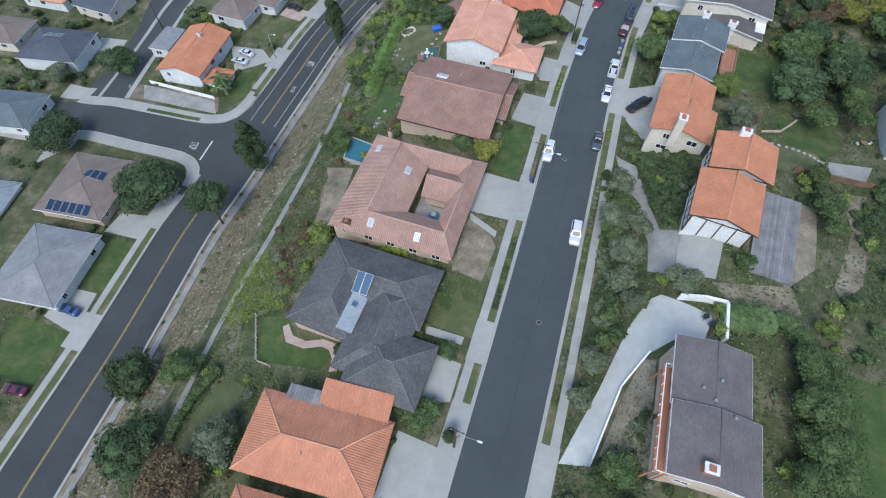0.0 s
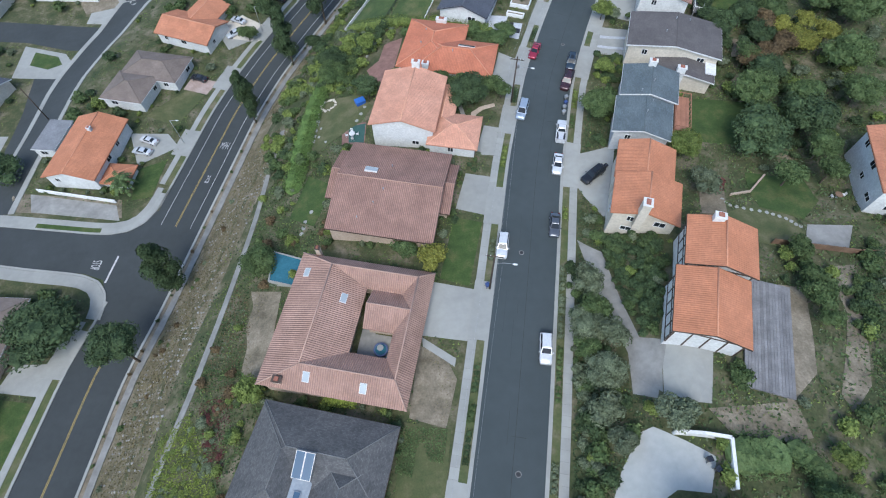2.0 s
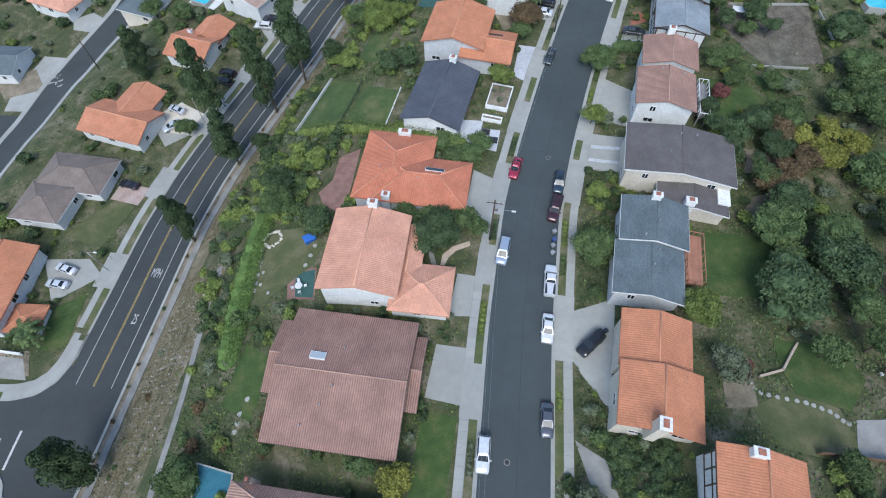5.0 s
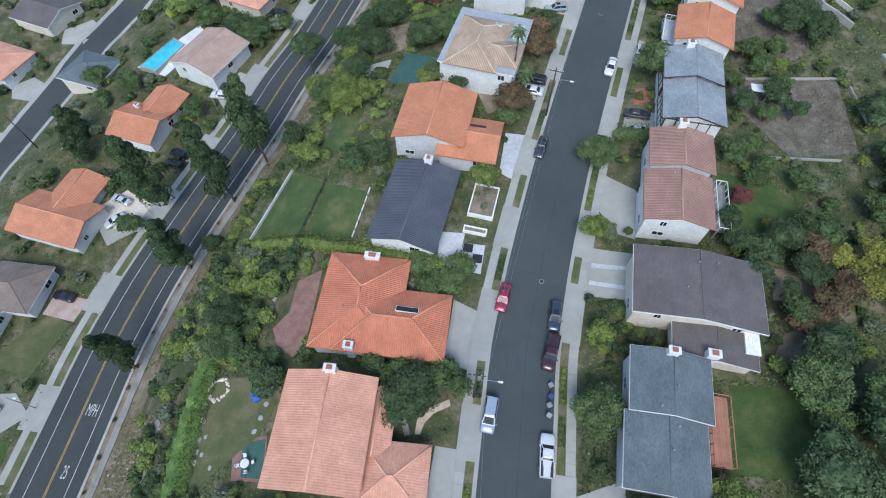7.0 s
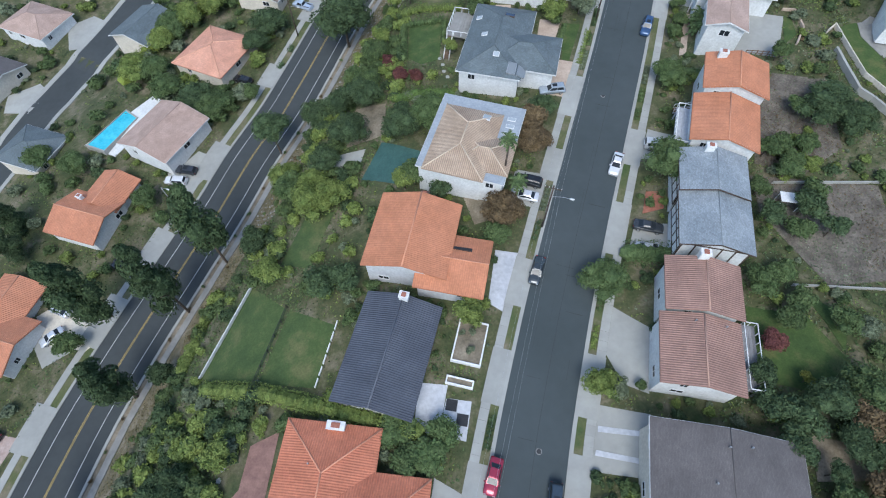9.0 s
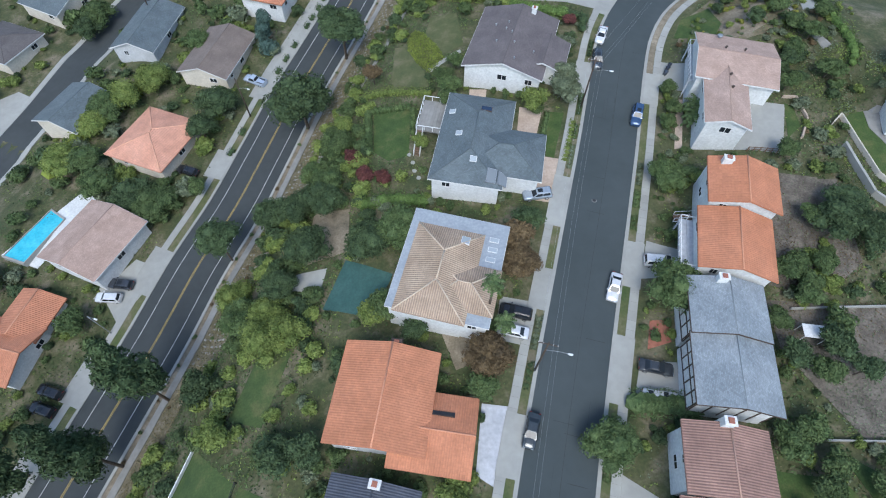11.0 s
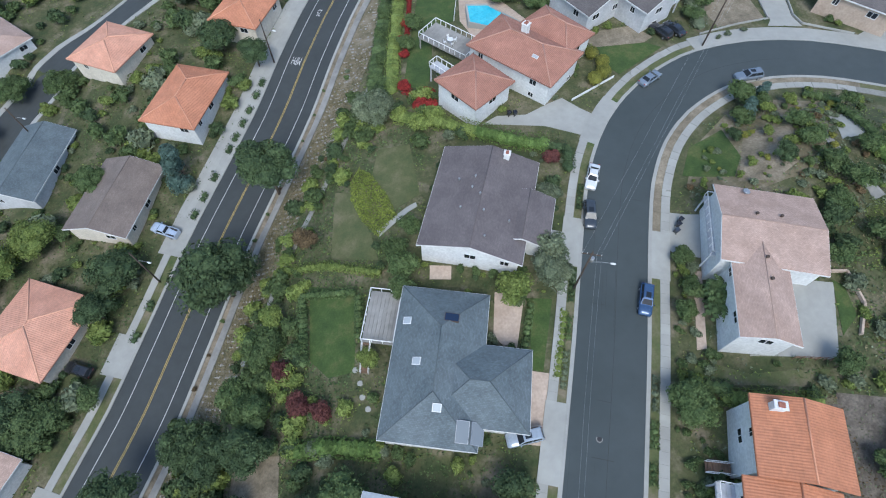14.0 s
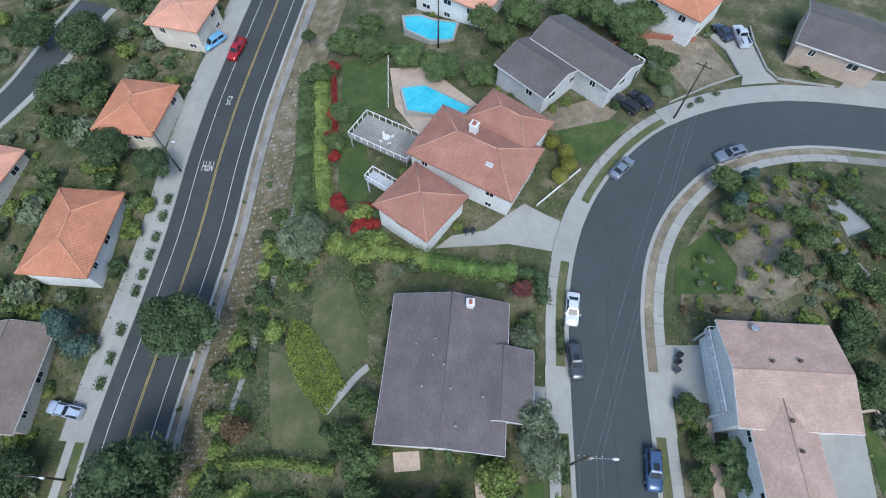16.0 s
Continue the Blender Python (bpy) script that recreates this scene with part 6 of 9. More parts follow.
def crown_mesh(style, size, seed):
    rng = np.random.default_rng(seed * 101 + size * 13 + len(style))
    n, ls = ((640, 0.13), (2100, 0.078), (5600, 0.047), (400, 0.15))[size]
    chunks, lobes = [], []
    if style == "round":
        k = (6, 12, 24, 6)[size]
        for i in range(k):
            d = rng.normal(0, 1, 3)
            d /= np.linalg.norm(d)
            d[2] = abs(d[2]) * 0.9 - 0.25
            lobes.append((d * rng.uniform(0.4, 0.72), rng.uniform(0.26, 0.44) if size == 2 else rng.uniform(0.32, 0.48)))
        lobes.append((np.zeros(3), 0.6))
        sq = 0.85
    elif style == "pine":
        for i in range(12):
            z = -0.9 + 1.9 * i / 11
            a = rng.uniform(0, 6.28)
            rr = rng.uniform(0.15, 0.5) * (1 - 0.35 * max(z, 0))
            lobes.append((np.array([math.cos(a) * rr, math.sin(a) * rr, z]), rng.uniform(0.3, 0.5) * (1 - 0.45 * max(z, 0))))
        sq = 0.8
    elif style == "cone":
        for i in range(13):
            z = -0.7 + 1.7 * i / 12
            a = rng.uniform(0, 6.28)
            w = 0.62 * (1 - (z + 0.7) / 1.9)
            lobes.append((np.array([math.cos(a) * w, math.sin(a) * w, z]), 0.3 + 0.25 * w))
        sq = 0.8
    else:  # ball
        lobes = [(np.zeros(3), 0.97)]
        n, ls, sq = n * 2, ls * 0.5, 0.95
    per = max(1, n // len(lobes))
    for c, r in lobes:
        chunks.append(blob(rng, c, r * 0.86, sq, 2 if style == "ball" else 1))
        d = rng.normal(0, 1, (per, 3))
        d /= np.linalg.norm(d, axis=1)[:, None]
        d[:, 2] = np.where(rng.random(per) < 0.7, np.abs(d[:, 2]), d[:, 2])
        p = c + d * (r * rng.uniform(0.86, 1.1 if style != "ball" else 1.0, (per, 1))) * np.array([1, 1, sq])
        chunks.append(cards(p, d, ls, rng))
    return mesh_of("crown", chunks)


CROWNS = {}


def crown(style, size, k):
    key = (style, size, k)
    if key not in CROWNS:
        CROWNS[key] = crown_mesh(*key)
    return CROWNS[key]


def trunk_mesh(seed):
    rng = np.random.default_rng(seed)
    bm = bmesh.new()
    p = Vector((0, 0, -0.15))
    q = Vector((rng.uniform(-0.06, 0.06), rng.uniform(-0.06, 0.06), 0.55))
    tube(bm, p, q, 0.07, 0.05, 8)
    for i in range(5):
        a = i * 1.257 + rng.uniform(-0.4, 0.4)
        tube(bm, q + Vector((0, 0, -0.1 + 0.05 * i)), q + Vector((0.42 * math.cos(a), 0.42 * math.sin(a), 0.3 + 0.15 * rng.uniform(-1, 1))), 0.035, 0.012, 6)
    me = bpy.data.meshes.new("trunk")
    bm.to_mesh(me)
    bm.free()
    me.materials.append(M["bark"])
    return me


TRUNKS = [trunk_mesh(k) for k in range(3)]
LOOK = {  # leaf colour, crown style, tallness, label, category
    "oak": ("leaf_dark", "round", 0.85, "broad evergreen tree with a dense dark green crown", "tree"),
    "mid": ("leaf_mid", "round", 0.85, "leafy green garden tree with an uneven crown", "tree"),
    "light": ("leaf_light", "round", 0.85, "light green bushy tree with an uneven crown", "tree"),
    "yellow": ("leaf_yellow", "round", 0.85, "bright yellow-green bushy tree", "tree"),
    "olive": ("leaf_olive", "round", 0.85, "grey-green olive tree with a loose crown", "tree"),
    "blue": ("leaf_blue", "cone", 1.2, "blue-green conifer with drooping boughs", "tree"),
    "rust": ("leaf_rust", "round", 0.9, "rust-brown tree with thin dry foliage", "tree"),
    "plum": ("leaf_plum", "round", 0.8, "dark plum-red garden bush", "bush"),
    "red": ("leaf_red", "round", 0.7, "crimson flowering bougainvillea bush", "bush"),
    "pine": ("leaf_dark", "pine", 1.7, "tall dark pine with an open, irregular crown", "tree"),
    "cypress": ("leaf_dark", "ball", 1.6, "small upright clipped cypress", "shrub"),
    "topiary": ("leaf_yellow", "ball", 1.0, "clipped round golden-green topiary bush", "shrub"),
}


def palm(x, y, r, hc):
    e = thing("palm_tree", x, y, tz(x, y), RNG.uniform(0, 360), "fan palm with a slim trunk and arching fronds", "palm tree")
    bm = bmesh.new()
    for i in range(6):
        tube(bm, (0.03 * i, 0, hc * i / 6 - 0.2 * (i == 0)), (0.03 * (i + 1), 0, hc * (i + 1) / 6), 0.22 - 0.015 * i, 0.2 - 0.015 * i, 9)
    part("trunk", bm, "bark", e)
    for k in range(22):
        bm = bmesh.new()
        a, lift = k * 2.4, 1.0 - 1.5 * (k / 22)
        pts = []
        for j in range(7):
            u = j / 6
            pts.append(Vector((math.cos(a) * r * u, math.sin(a) * r * u, hc + 0.2 + r * (lift * u - 0.75 * u * u))))
        side = Vector((-math.sin(a), math.cos(a), 0))
        for j in range(6):
            w0, w1 = (0.22 * r * math.sin(math.pi * (q + 0.4) / 7.0) for q in (j, j + 1))
            for sgn in (-1, 1):
                m = (pts[j] + pts[j + 1]) / 2
                out = m + side * sgn * (w0 + w1) * 0.7 + Vector((0, 0, -0.12 * r * 0.5))
                bm.faces.new([bm.verts.new(p) for p in (pts[j], out, pts[j + 1])])
                out2 = m + side * sgn * (w0 + w1) * 0.55 + (pts[j + 1] - pts[j]) * 0.5 + Vector((0, 0, -0.1 * r * 0.5))
                bm.faces.new([bm.verts.new(p) for p in (m, out2, pts[j + 1])])
        part("frond", bm, "leaf_mid", e)


def tree(kind, x, y, r, hc, group=""):
    if kind == "palm":
        return palm(x, y, r, hc)
    leaf, style, tall, label, cat = LOOK[kind]
    size = 0 if r < 1.6 else 1 if r < 3.2 else 2
    if style == "ball":
        size = 0
    g = tz(x, y)
    if cat == "tree" and r < 1.5:
        label, cat = label.replace("tree", "shrub"), "shrub"
    e = thing(cat, x, y, g, 0, label, cat, group)
    k = int(RNG.integers(0, 4))
    c = new("crown", crown(style, size, k))
    rv = min(r * tall, max(hc * 1.15, r * 0.45)) if style == "round" else r * tall
    zc = max(hc, rv * 0.8) if style != "pine" else hc
    if style == "pine":
        rv = max(r * 1.15, hc * 0.62)
    c.matrix_basis = Matrix.LocRotScale((0, 0, zc), Euler((0, 0, RNG.uniform(0, 6.28))), (r * RNG.uniform(0.94, 1.06), r * RNG.uniform(0.94, 1.06), rv))
    c.parent = e
    c.material_slots[0].link = "OBJECT"
    c.material_slots[0].material = M[leaf]
    t = new("trunk", TRUNKS[k % 3])
    t.matrix_basis = Matrix.LocRotScale((0, 0, 0), Euler((0, 0, k)), (max(r * 0.8, 1), max(r * 0.8, 1), zc * 1.05))
    t.parent = e
    return e


def plant(kind, rows, group=""):
    for q in rows.split():
        tree(kind, *map(float, q.split(",")), group)


plant('oak', "-86.1,108.3,5.8,4 -91.6,80.7,7.3,4 -65,63.4,7.8,4 -54.3,20.7,5.2,4 -45.2,6.9,4.9,4 21.8,92.6,4.7,3")
plant('oak', "70.5,70.5,6.6,4 81,72.6,5.6,4 79.3,85,4.2,4")
plant('mid', "62.5,39.9,3.1,2 64.4,46.5,2.3,2")
plant('mid', "61.1,34.6,1.7,2 75.3,81,4.5,4 83.5,78.1,3.6,4 105.6,98.8,5.6,4 97.4,86.7,5.1,4 94.5,77.4,4,4")
plant('mid', "79.8,65.6,3.3,4 78.2,60.1,2.7,4 -4.7,108.2,3.5,3.5")
plant('oak', "-4.6,113.3,3.5,3.5 2.3,99.5,2.6,3.5 75.7,98.6,2.9,3.5 83,102.5,3.5,3.5")
plant('mid', "88,102,3.9,3.5 78.8,90.9,2.8,3.5 71.1,60.6,3,3.5 109.4,111,4.9,3 105.9,104.8,4.1,3 100,103.5,3,3")
plant('oak', "111.7,120.7,4.4,3 90.3,129.6,2.3,3 29.1,168.6,4.4,3 23.8,163.1,3.3,3 39,164.7,4.2,3 -3.4,197.5,4.9,3")
plant('oak', "79.4,94.5,1.7,3 78.7,101.4,3.1,3 84.6,97,3.4,3 8.7,152.6,3,3 -10.3,134.6,2.5,3 33.7,176.6,3.8,3.5")
plant('oak', "23,182.7,4.1,3.5 15,215.5,4.7,3.5 20.3,137.3,3,3 24.4,136.9,2.8,3 41.9,148,2.2,3")
plant('oak', "107.8,144.9,4.2,3 111.7,141.3,3.7,3 96,129.3,3,3 98,124.8,2.2,3 75.8,103.4,2.5,3 76.6,107.7,2.2,3")
plant('oak', " 11.3,209.7,3.6,4 28.7,177.5,3.5,4 64.1,160.5,2.6,2.5 120.5,187.8,2,1.5 120.4,176.7,2.2,1.5")
plant('mid', "125,171.6,2.6,2 126.1,179.7,2.4,2 107.9,158.8,2.1,2.5 131.2,184.1,2,1.5 -12.9,261.8,4.5,3 -19.8,279.7,4.2,3")
plant('oak', "-15.5,257.4,3.9,3 48.3,254.1,3.7,4 42.3,261.1,4.5,4 39.1,278.1,5.8,4 44.6,289.5,5.5,4 35.6,295.1,4.4,4")
plant('mid', "121.9,197.9,2,1.5 126.8,199.6,1.8,1.5 116.5,171,2.2,2.5 137.8,193.5,1.6,2.5 134,226.4,2.5,1.2 130.5,223.7,2.5,1.2")
plant('olive', "-104.9,108.7,3.9,3 -30.7,7,3.7,3 32.7,48.5,3,2.5 30.1,41.3,3.4,2.5 30.5,34,3.3,2.5 29.1,24.6,2.2,2.5")
plant('olive', "22.2,16.2,2.3,2.5 19.5,11.1,1.9,2.5 33.2,39.1,2.4,2.5 35.6,26.3,2.9,2.5 28.6,29,2.6,2.5 56.4,61.7,2.9,2.5")
plant('olive', "94,109.9,2.2,2 65.8,225.1,4.5,3 81.5,186.7,3.1,3 80.1,183.8,3.3,3 85.3,196.2,2.5,1.5 75.5,213.1,1.3,1.5")
plant('pine', "-42.6,174.6,4,5")
plant('pine', "-40.8,168.3,3.6,5")
plant('mid', "-40.7,18.7,3.7,3 -19.6,63.6,3.6,3 5.2,59.9,2.2,1.5 -2.5,9.2,3,1.5 46.2,84.4,4.3,3 ")
plant('mid', "48.5,12.6,3.5,2.5 46.4,7.6,3.6,2.5 44.9,3.1,3.4,2.5 42.9,-1.1,3.3,2.5 22.8,1.7,2.8,1.5")
plant('mid', "20.2,0.6,2.1,1.5 1.4,18.8,1.7,1 26.6,94.6,2.8,2 19.3,96.3,2.6,2 61.2,38.2,2.5,2.5")
plant('mid', "31.8,43.9,2.7,2.5 29.1,38.2,2.3,2.5 -28.9,145.5,2.9,2.5 -30.7,186.8,3.6,2.5")
plant('mid', "-40,192.5,3.7,2.5 62.3,125.9,3.8,2.5 22.3,95.6,2.6,2.5 83.8,119.9,2.6,2 87.6,120.5,2.4,2 87.6,115.9,2.4,2")
plant('mid', "75.1,76.8,2.9,2 80.1,75.7,2.9,2 38.8,152.8,2.9,2.5 28.7,92.5,2.3,2.5 17.7,98.5,1.9,2.5 93.8,126,2.4,2")
plant('mid', "92,111.6,2.4,2 98.7,131.2,2.7,2 88.9,161.4,3.5,2.5 9,196.2,2.3,2.5 -0.1,195.5,5.2,2.5")
plant('mid', "-14.6,173.5,3.1,2.5 95.7,140.6,2.4,2.5 96.6,135.8,2.2,2.5 91,134.2,2,2.5 85,114,2.4,2 61.7,110.4,1,1")
plant('mid', "27.7,113,3,1.5 31.5,109.1,3,1.5 28.4,108.5,2.5,1.5 33.6,111.5,2.6,1.5 37.9,190.7,3.8,2.5 60.7,192.9,2.6,2.5")
plant('mid', "60.1,189.4,2.4,2.5 35,181.3,3.2,2.5 32.5,185.3,2.8,2.5 125,202.5,2.6,2 105.1,147,2.3,2 98.2,140.9,2.4,2")
plant('mid', "102.2,139.5,2.1,2 98.5,137.9,2.1,2 12.7,236.8,3.4,3 -8,223,4.5,3 -12.9,209.2,3.8,3")
plant('mid', "-10.7,202.5,4.1,3 7.1,266.7,4.1,3 -4.7,271.9,4.2,3 60.8,195.8,2.3,2 64.3,198.9,2.2,2")
plant('mid', "83,269.5,1.6,2.5 92.1,257.8,4.2,1.5 96.1,251.6,3.5,1.5 88.1,262.3,3.7,1.5 99.4,244.7,4,1.5 104.6,239.9,3.3,1.5")
plant('mid', "81.6,258,3.1,1.5 80.3,246,2.3,1.5 77,240.6,2.1,1.5 99.4,179.6,1.8,1.5 97.8,174.6,1.9,1.5 95.3,172.5,1.7,1.5")
plant('mid', "127,192.7,2.3,1.5 126.1,188.6,2.2,1.5 125.4,183.4,2.6,1.5 122.6,178.4,2.5,1.5 132.6,236.4,5,3 138,236.9,4.1,3")
plant('mid', "110.8,250.9,3.1,3 118.6,248,4.1,3 130.1,241.4,4.1,3")
plant('rust', "-35.6,1.4,5.2,4 79.7,89.2,3.4,3 84.1,91.3,2.8,3 51.1,141.2,3.8,3 87.7,92.7,3,3 60.1,153.1,3.4,3")
plant('rust', "86.1,99.3,2.9,3.5 61.5,157.6,3,3 48.6,204.4,2.4,3")
plant('light', "-20.6,41.2,2.5,2 56.6,70.4,3.5,3 33.6,27.7,1.2,1.5 52.9,18,1.8,1.5 50.5,95,2.2,2.5 20.4,154.7,4.3,3")
plant('light', "14.9,166.9,3.6,3 3.6,115.5,2.5,3 11.6,143.2,2.6,3 24.6,154.6,3,3 -17.5,210.9,4.6,3")
plant('light', "41.4,126.3,2.8,2.5 74.2,183.1,2.9,2.5 37,152.3,2.4,2.5 21.6,159.5,3.4,2.5 52.2,181.9,1.8,2.5 40.1,194.7,2.3,2.5")
plant('light', "2,228.1,4.6,3 -4.7,224.7,4.5,3 -11,218.6,3.9,3 70.3,215.6,0.7,0.6 72.2,214.6,0.7,0.6 122.2,193.1,1.1,1")
plant('light', "123.2,189.9,1.2,1 127.4,190.3,1.1,1 116.2,188.8,0.9,1")
plant('yellow', "9.4,56.5,2.9,2.5 90.9,93.2,4.2,3 88.7,97.5,2.5,3.5 96.7,93.7,2.9,3.5 93.6,97.1,2.5,4 82.9,105.6,1.2,1.5")
plant('light', "126.3,197.8,1.5,1.2 131.5,198.1,1.4,1.2")
plant('cypress', "1.4,6.6,1.1,1.2")
KERB_TREES = ((-47.5, 56.3, 4.0, 9.5, "oak"), (-41.5, 72.0, 3.1, 9.0, "pine"), (-26.9, 114.8, 2.4, 9.5, "pine"), (-17.0, 133.4, 2.9, 9.5, "pine"), (0.2, 155.6, 3.4, 13.5, "pine"), (-7.6, 147.2, 3.4, 13.5, "pine"), (-22.3, 150.2, 3.4, 12.5, "pine"), (13.6, 178.6, 3.4, 8.8, "oak"), (33.0, 206.0, 6.0, 8.2, "oak"), (45.2, 222.8, 4.9, 9.0, "oak"))
for x, y, r, hc, kind in KERB_TREES:
    tree(kind, x, y, r * (1.5 if kind == "pine" else 1.22), hc, "street trees along the lower road")
plant('palm', "-55.6,98.6,2.9,4 54.4,144.5,1.6,4.9 52.9,147.3,1.5,12 99.9,173,1.9,3")
plant('palm', "99.4,170.8,2.3,2.5")
plant('plum', "57.8,60.9,2.1,2 80.9,111.5,2,2 41.7,179.7,2,1.5 44.3,178,1.8,1.5 40.1,186,1.8,1.5 89.5,202.4,1.7,1.2")
plant('blue', "29.1,232.7,3.8,3.5")
plant('mid', "44.2,165.2,4.4,3 79.6,142.4,4.4,4 49.3,137.8,2.4,2.2 16.9,160.7,4.2,3 74.5,183,2,1.2 68.7,189.7,0.9,0.6 70.7,188.4,0.9,0.6 72.8,187.3,1,0.6 75,186.6,0.9,0.6 76.9,186.1,1,0.6")
plant('light', "56.0,112.0,2.7,2.6")
plant('olive', "58.4,111.0,1.8,2")
plant('topiary', "106.8,221.2,1.3,1.2 107.5,218.5,1.4,1.2 106.5,216.2,1.4,1.2 104.2,215.2,1.4,1.2")
plant('oak', "111.3,147,4,2.2")
plant('blue', "128.1,201.2,1.6,1.4 122.9,198.5,1.8,1.5")
plant('oak', "118.4,195.1,1.5,1.2 125.2,200.4,1.4,1.2")
plant('olive', "133.7,217.2,0.8,0.6 137.1,216.9,0.7,0.6 131.7,217,0.7,0.5")


def mesh_arrays(me):
    v = np.empty(len(me.vertices) * 3)
    me.vertices.foreach_get("co", v)
    return v.reshape(-1, 3), [list(p.vertices) for p in me.polygons]


ARRAYS = {}


def thicket(name, P, s0, s1, o0, o1, n, kinds, r0, r1, label, tall=0.75):
    """Shrubs massed along a road's bank, clear of walls, paths and lawns: one mass for each leaf colour."""
    seg = np.hypot(*np.diff(P[:, :2], axis=0).T).sum()
    lots = {}
    for _ in range(n):
        s, o, r = RNG.uniform(s0, min(s1, seg - 1)), RNG.uniform(min(o0, o1), max(o0, o1)), RNG.uniform(r0, r1)
        kind = kinds[int(RNG.integers(0, len(kinds)))]
        x, y, _a = along(P, s, o)
        if not free(x, y, r):
            continue
        leaf, style, up, _l, _c = LOOK[kind]
        key = (style, 3, int(RNG.integers(0, 6)))
        if key not in ARRAYS:
            ARRAYS[key] = mesh_arrays(crown(*key))
        v, f = ARRAYS[key]
        a = RNG.uniform(0, 6.28)
        rot = np.array([[math.cos(a), -math.sin(a), 0], [math.sin(a), math.cos(a), 0], [0, 0, 1]])
        w = (v * np.array([r, r, r * tall])) @ rot.T + np.array([x, y, tz(x, y) + r * tall * 0.6])
        lots.setdefault(leaf, []).append((w, f))
    for leaf, chunks in lots.items():
        me = mesh_of(name, chunks)
        me.materials[0] = M[leaf]
        tagged(new(name, me), label, "shrubs", kind="stuff")


thicket("bank_scrub", CL, 60, 150, 27, 42, 110, ("mid", "olive", "light", "rust"), 0.6, 1.5, "sparse shrubs above the drain path")
thicket("bank_scrub_mid", CL, 150, 205, 15, 40, 190, ("mid", "light", "oak", "light", "olive"), 0.8, 2.0, "mixed green shrubs massed on the bank")
thicket("bank_scrub_north", CL, 175, 330, 13, 34, 330, ("mid", "light", "oak", "light", "mid"), 0.9, 2.4, "mixed green shrubs massed on the bank")
thicket("bank_tufts", CL, 40, 340, 8.6, 16, 60, ("mid", "olive", "rust"), 0.4, 0.9, "mixed green shrubs massed on the bank")
thicket("roadside_scrub", CR, 20, 120, 8.5, 19, 90, ("olive", "mid", "oak"), 0.8, 1.9, "olive and green shrubs on the bank")
thicket("garden_thicket", CR, 0, 240, 24, 78, 430, ("mid", "mid", "light", "olive", "light", "oak"), 0.6, 2.0, "mixed garden shrubs of uneven height")
thicket("front_shrubs", CR, 60, 215, 8.5, 22, 230, ("mid", "oak", "light", "mid", "oak"), 0.5, 1.3, "mixed garden shrubs of uneven height")
thicket("lower_gardens", CL, 20, 380, -80, -9, 820, ("mid", "oak", "mid", "light", "olive"), 0.7, 2.6, "mixed garden shrubs of uneven height")
thicket("far_west_gardens", CL, 60, 300, -150, -78, 520, ("mid", "oak", "light", "olive", "mid"), 0.8, 2.4, "mixed garden shrubs between far houses")
thicket("far_gardens", CL, 235, 420, -75, -10, 230, ("mid", "oak", "mid", "light", "olive"), 1.2, 3.0, "leafy trees and shrubs between far houses")
thicket("far_woods", CL, 270, 440, -95, -22, 170, ("oak", "mid", "oak", "mid", "olive"), 1.8, 3.8, "tall leafy trees between far houses", 0.95)
thicket("north_gardens", CR, 225, 300, -40, -9, 60, ("mid", "oak"), 0.8, 2.0, "mixed garden shrubs of uneven height")
BEND = s_of(CR, 98.9, 196.3)
thicket("bend_garden", CR, BEND - 22, BEND + 60, 9, 34, 130, ("light", "mid", "light", "olive", "light", "olive", "rust"), 0.4, 1.1, "light green and gold shrubs in a dry garden")
thicket("bend_trees", CR, BEND - 20, BEND + 60, 24, 44, 14, ("mid", "oak", "light"), 1.0, 2.2, "leafy garden trees massed on a slope")
thicket("front_beds", CR, s_of(CR, 72, 153), BEND - 14, 8.6, 14, 130, ("mid", "light", "olive", "mid"), 0.4, 1.1, "mixed low shrubs in the front beds")
thicket("back_gardens", CR, 100, s_of(CR, 82, 168), -52, -20, 260, ("mid", "mid", "light", "oak", "olive"), 0.6, 1.9, "mixed shrubs behind the houses")
thicket("house_front_shrubs", CR, 10, BEND, -20, -8.4, 170, ("mid", "light", "oak", "olive"), 0.35, 0.9, "small clipped shrubs beside the front gardens")


def planting(name, poly, n, kinds, r0, r1, label, tall=0.75):
    """Shrubs massed inside an outline: one mass for each leaf colour."""
    xs, ys = [p[0] for p in poly], [p[1] for p in poly]
    lots = {}
    while n > 0:
        x, y, r = RNG.uniform(min(xs), max(xs)), RNG.uniform(min(ys), max(ys)), RNG.uniform(r0, r1)
        if not inside(poly, x, y):
            continue
        n -= 1
        leaf, style = LOOK[kinds[int(RNG.integers(0, len(kinds)))]][:2]
        key = (style, 3, int(RNG.integers(0, 6)))
        if key not in ARRAYS:
            ARRAYS[key] = mesh_arrays(crown(*key))
        v, f = ARRAYS[key]
        a = RNG.uniform(0, 6.28)
        rot = np.array([[math.cos(a), -math.sin(a), 0], [math.sin(a), math.cos(a), 0], [0, 0, 1]])
        lots.setdefault(leaf, []).append(((v * np.array([r, r, r * tall])) @ rot.T + np.array([x, y, tz(x, y) + r * tall * 0.5]), f))
    for leaf, chunks in lots.items():
        me = mesh_of(name, chunks)
        me.materials[0] = M[leaf]
        tagged(new(name, me), label, "shrubs", kind="stuff")


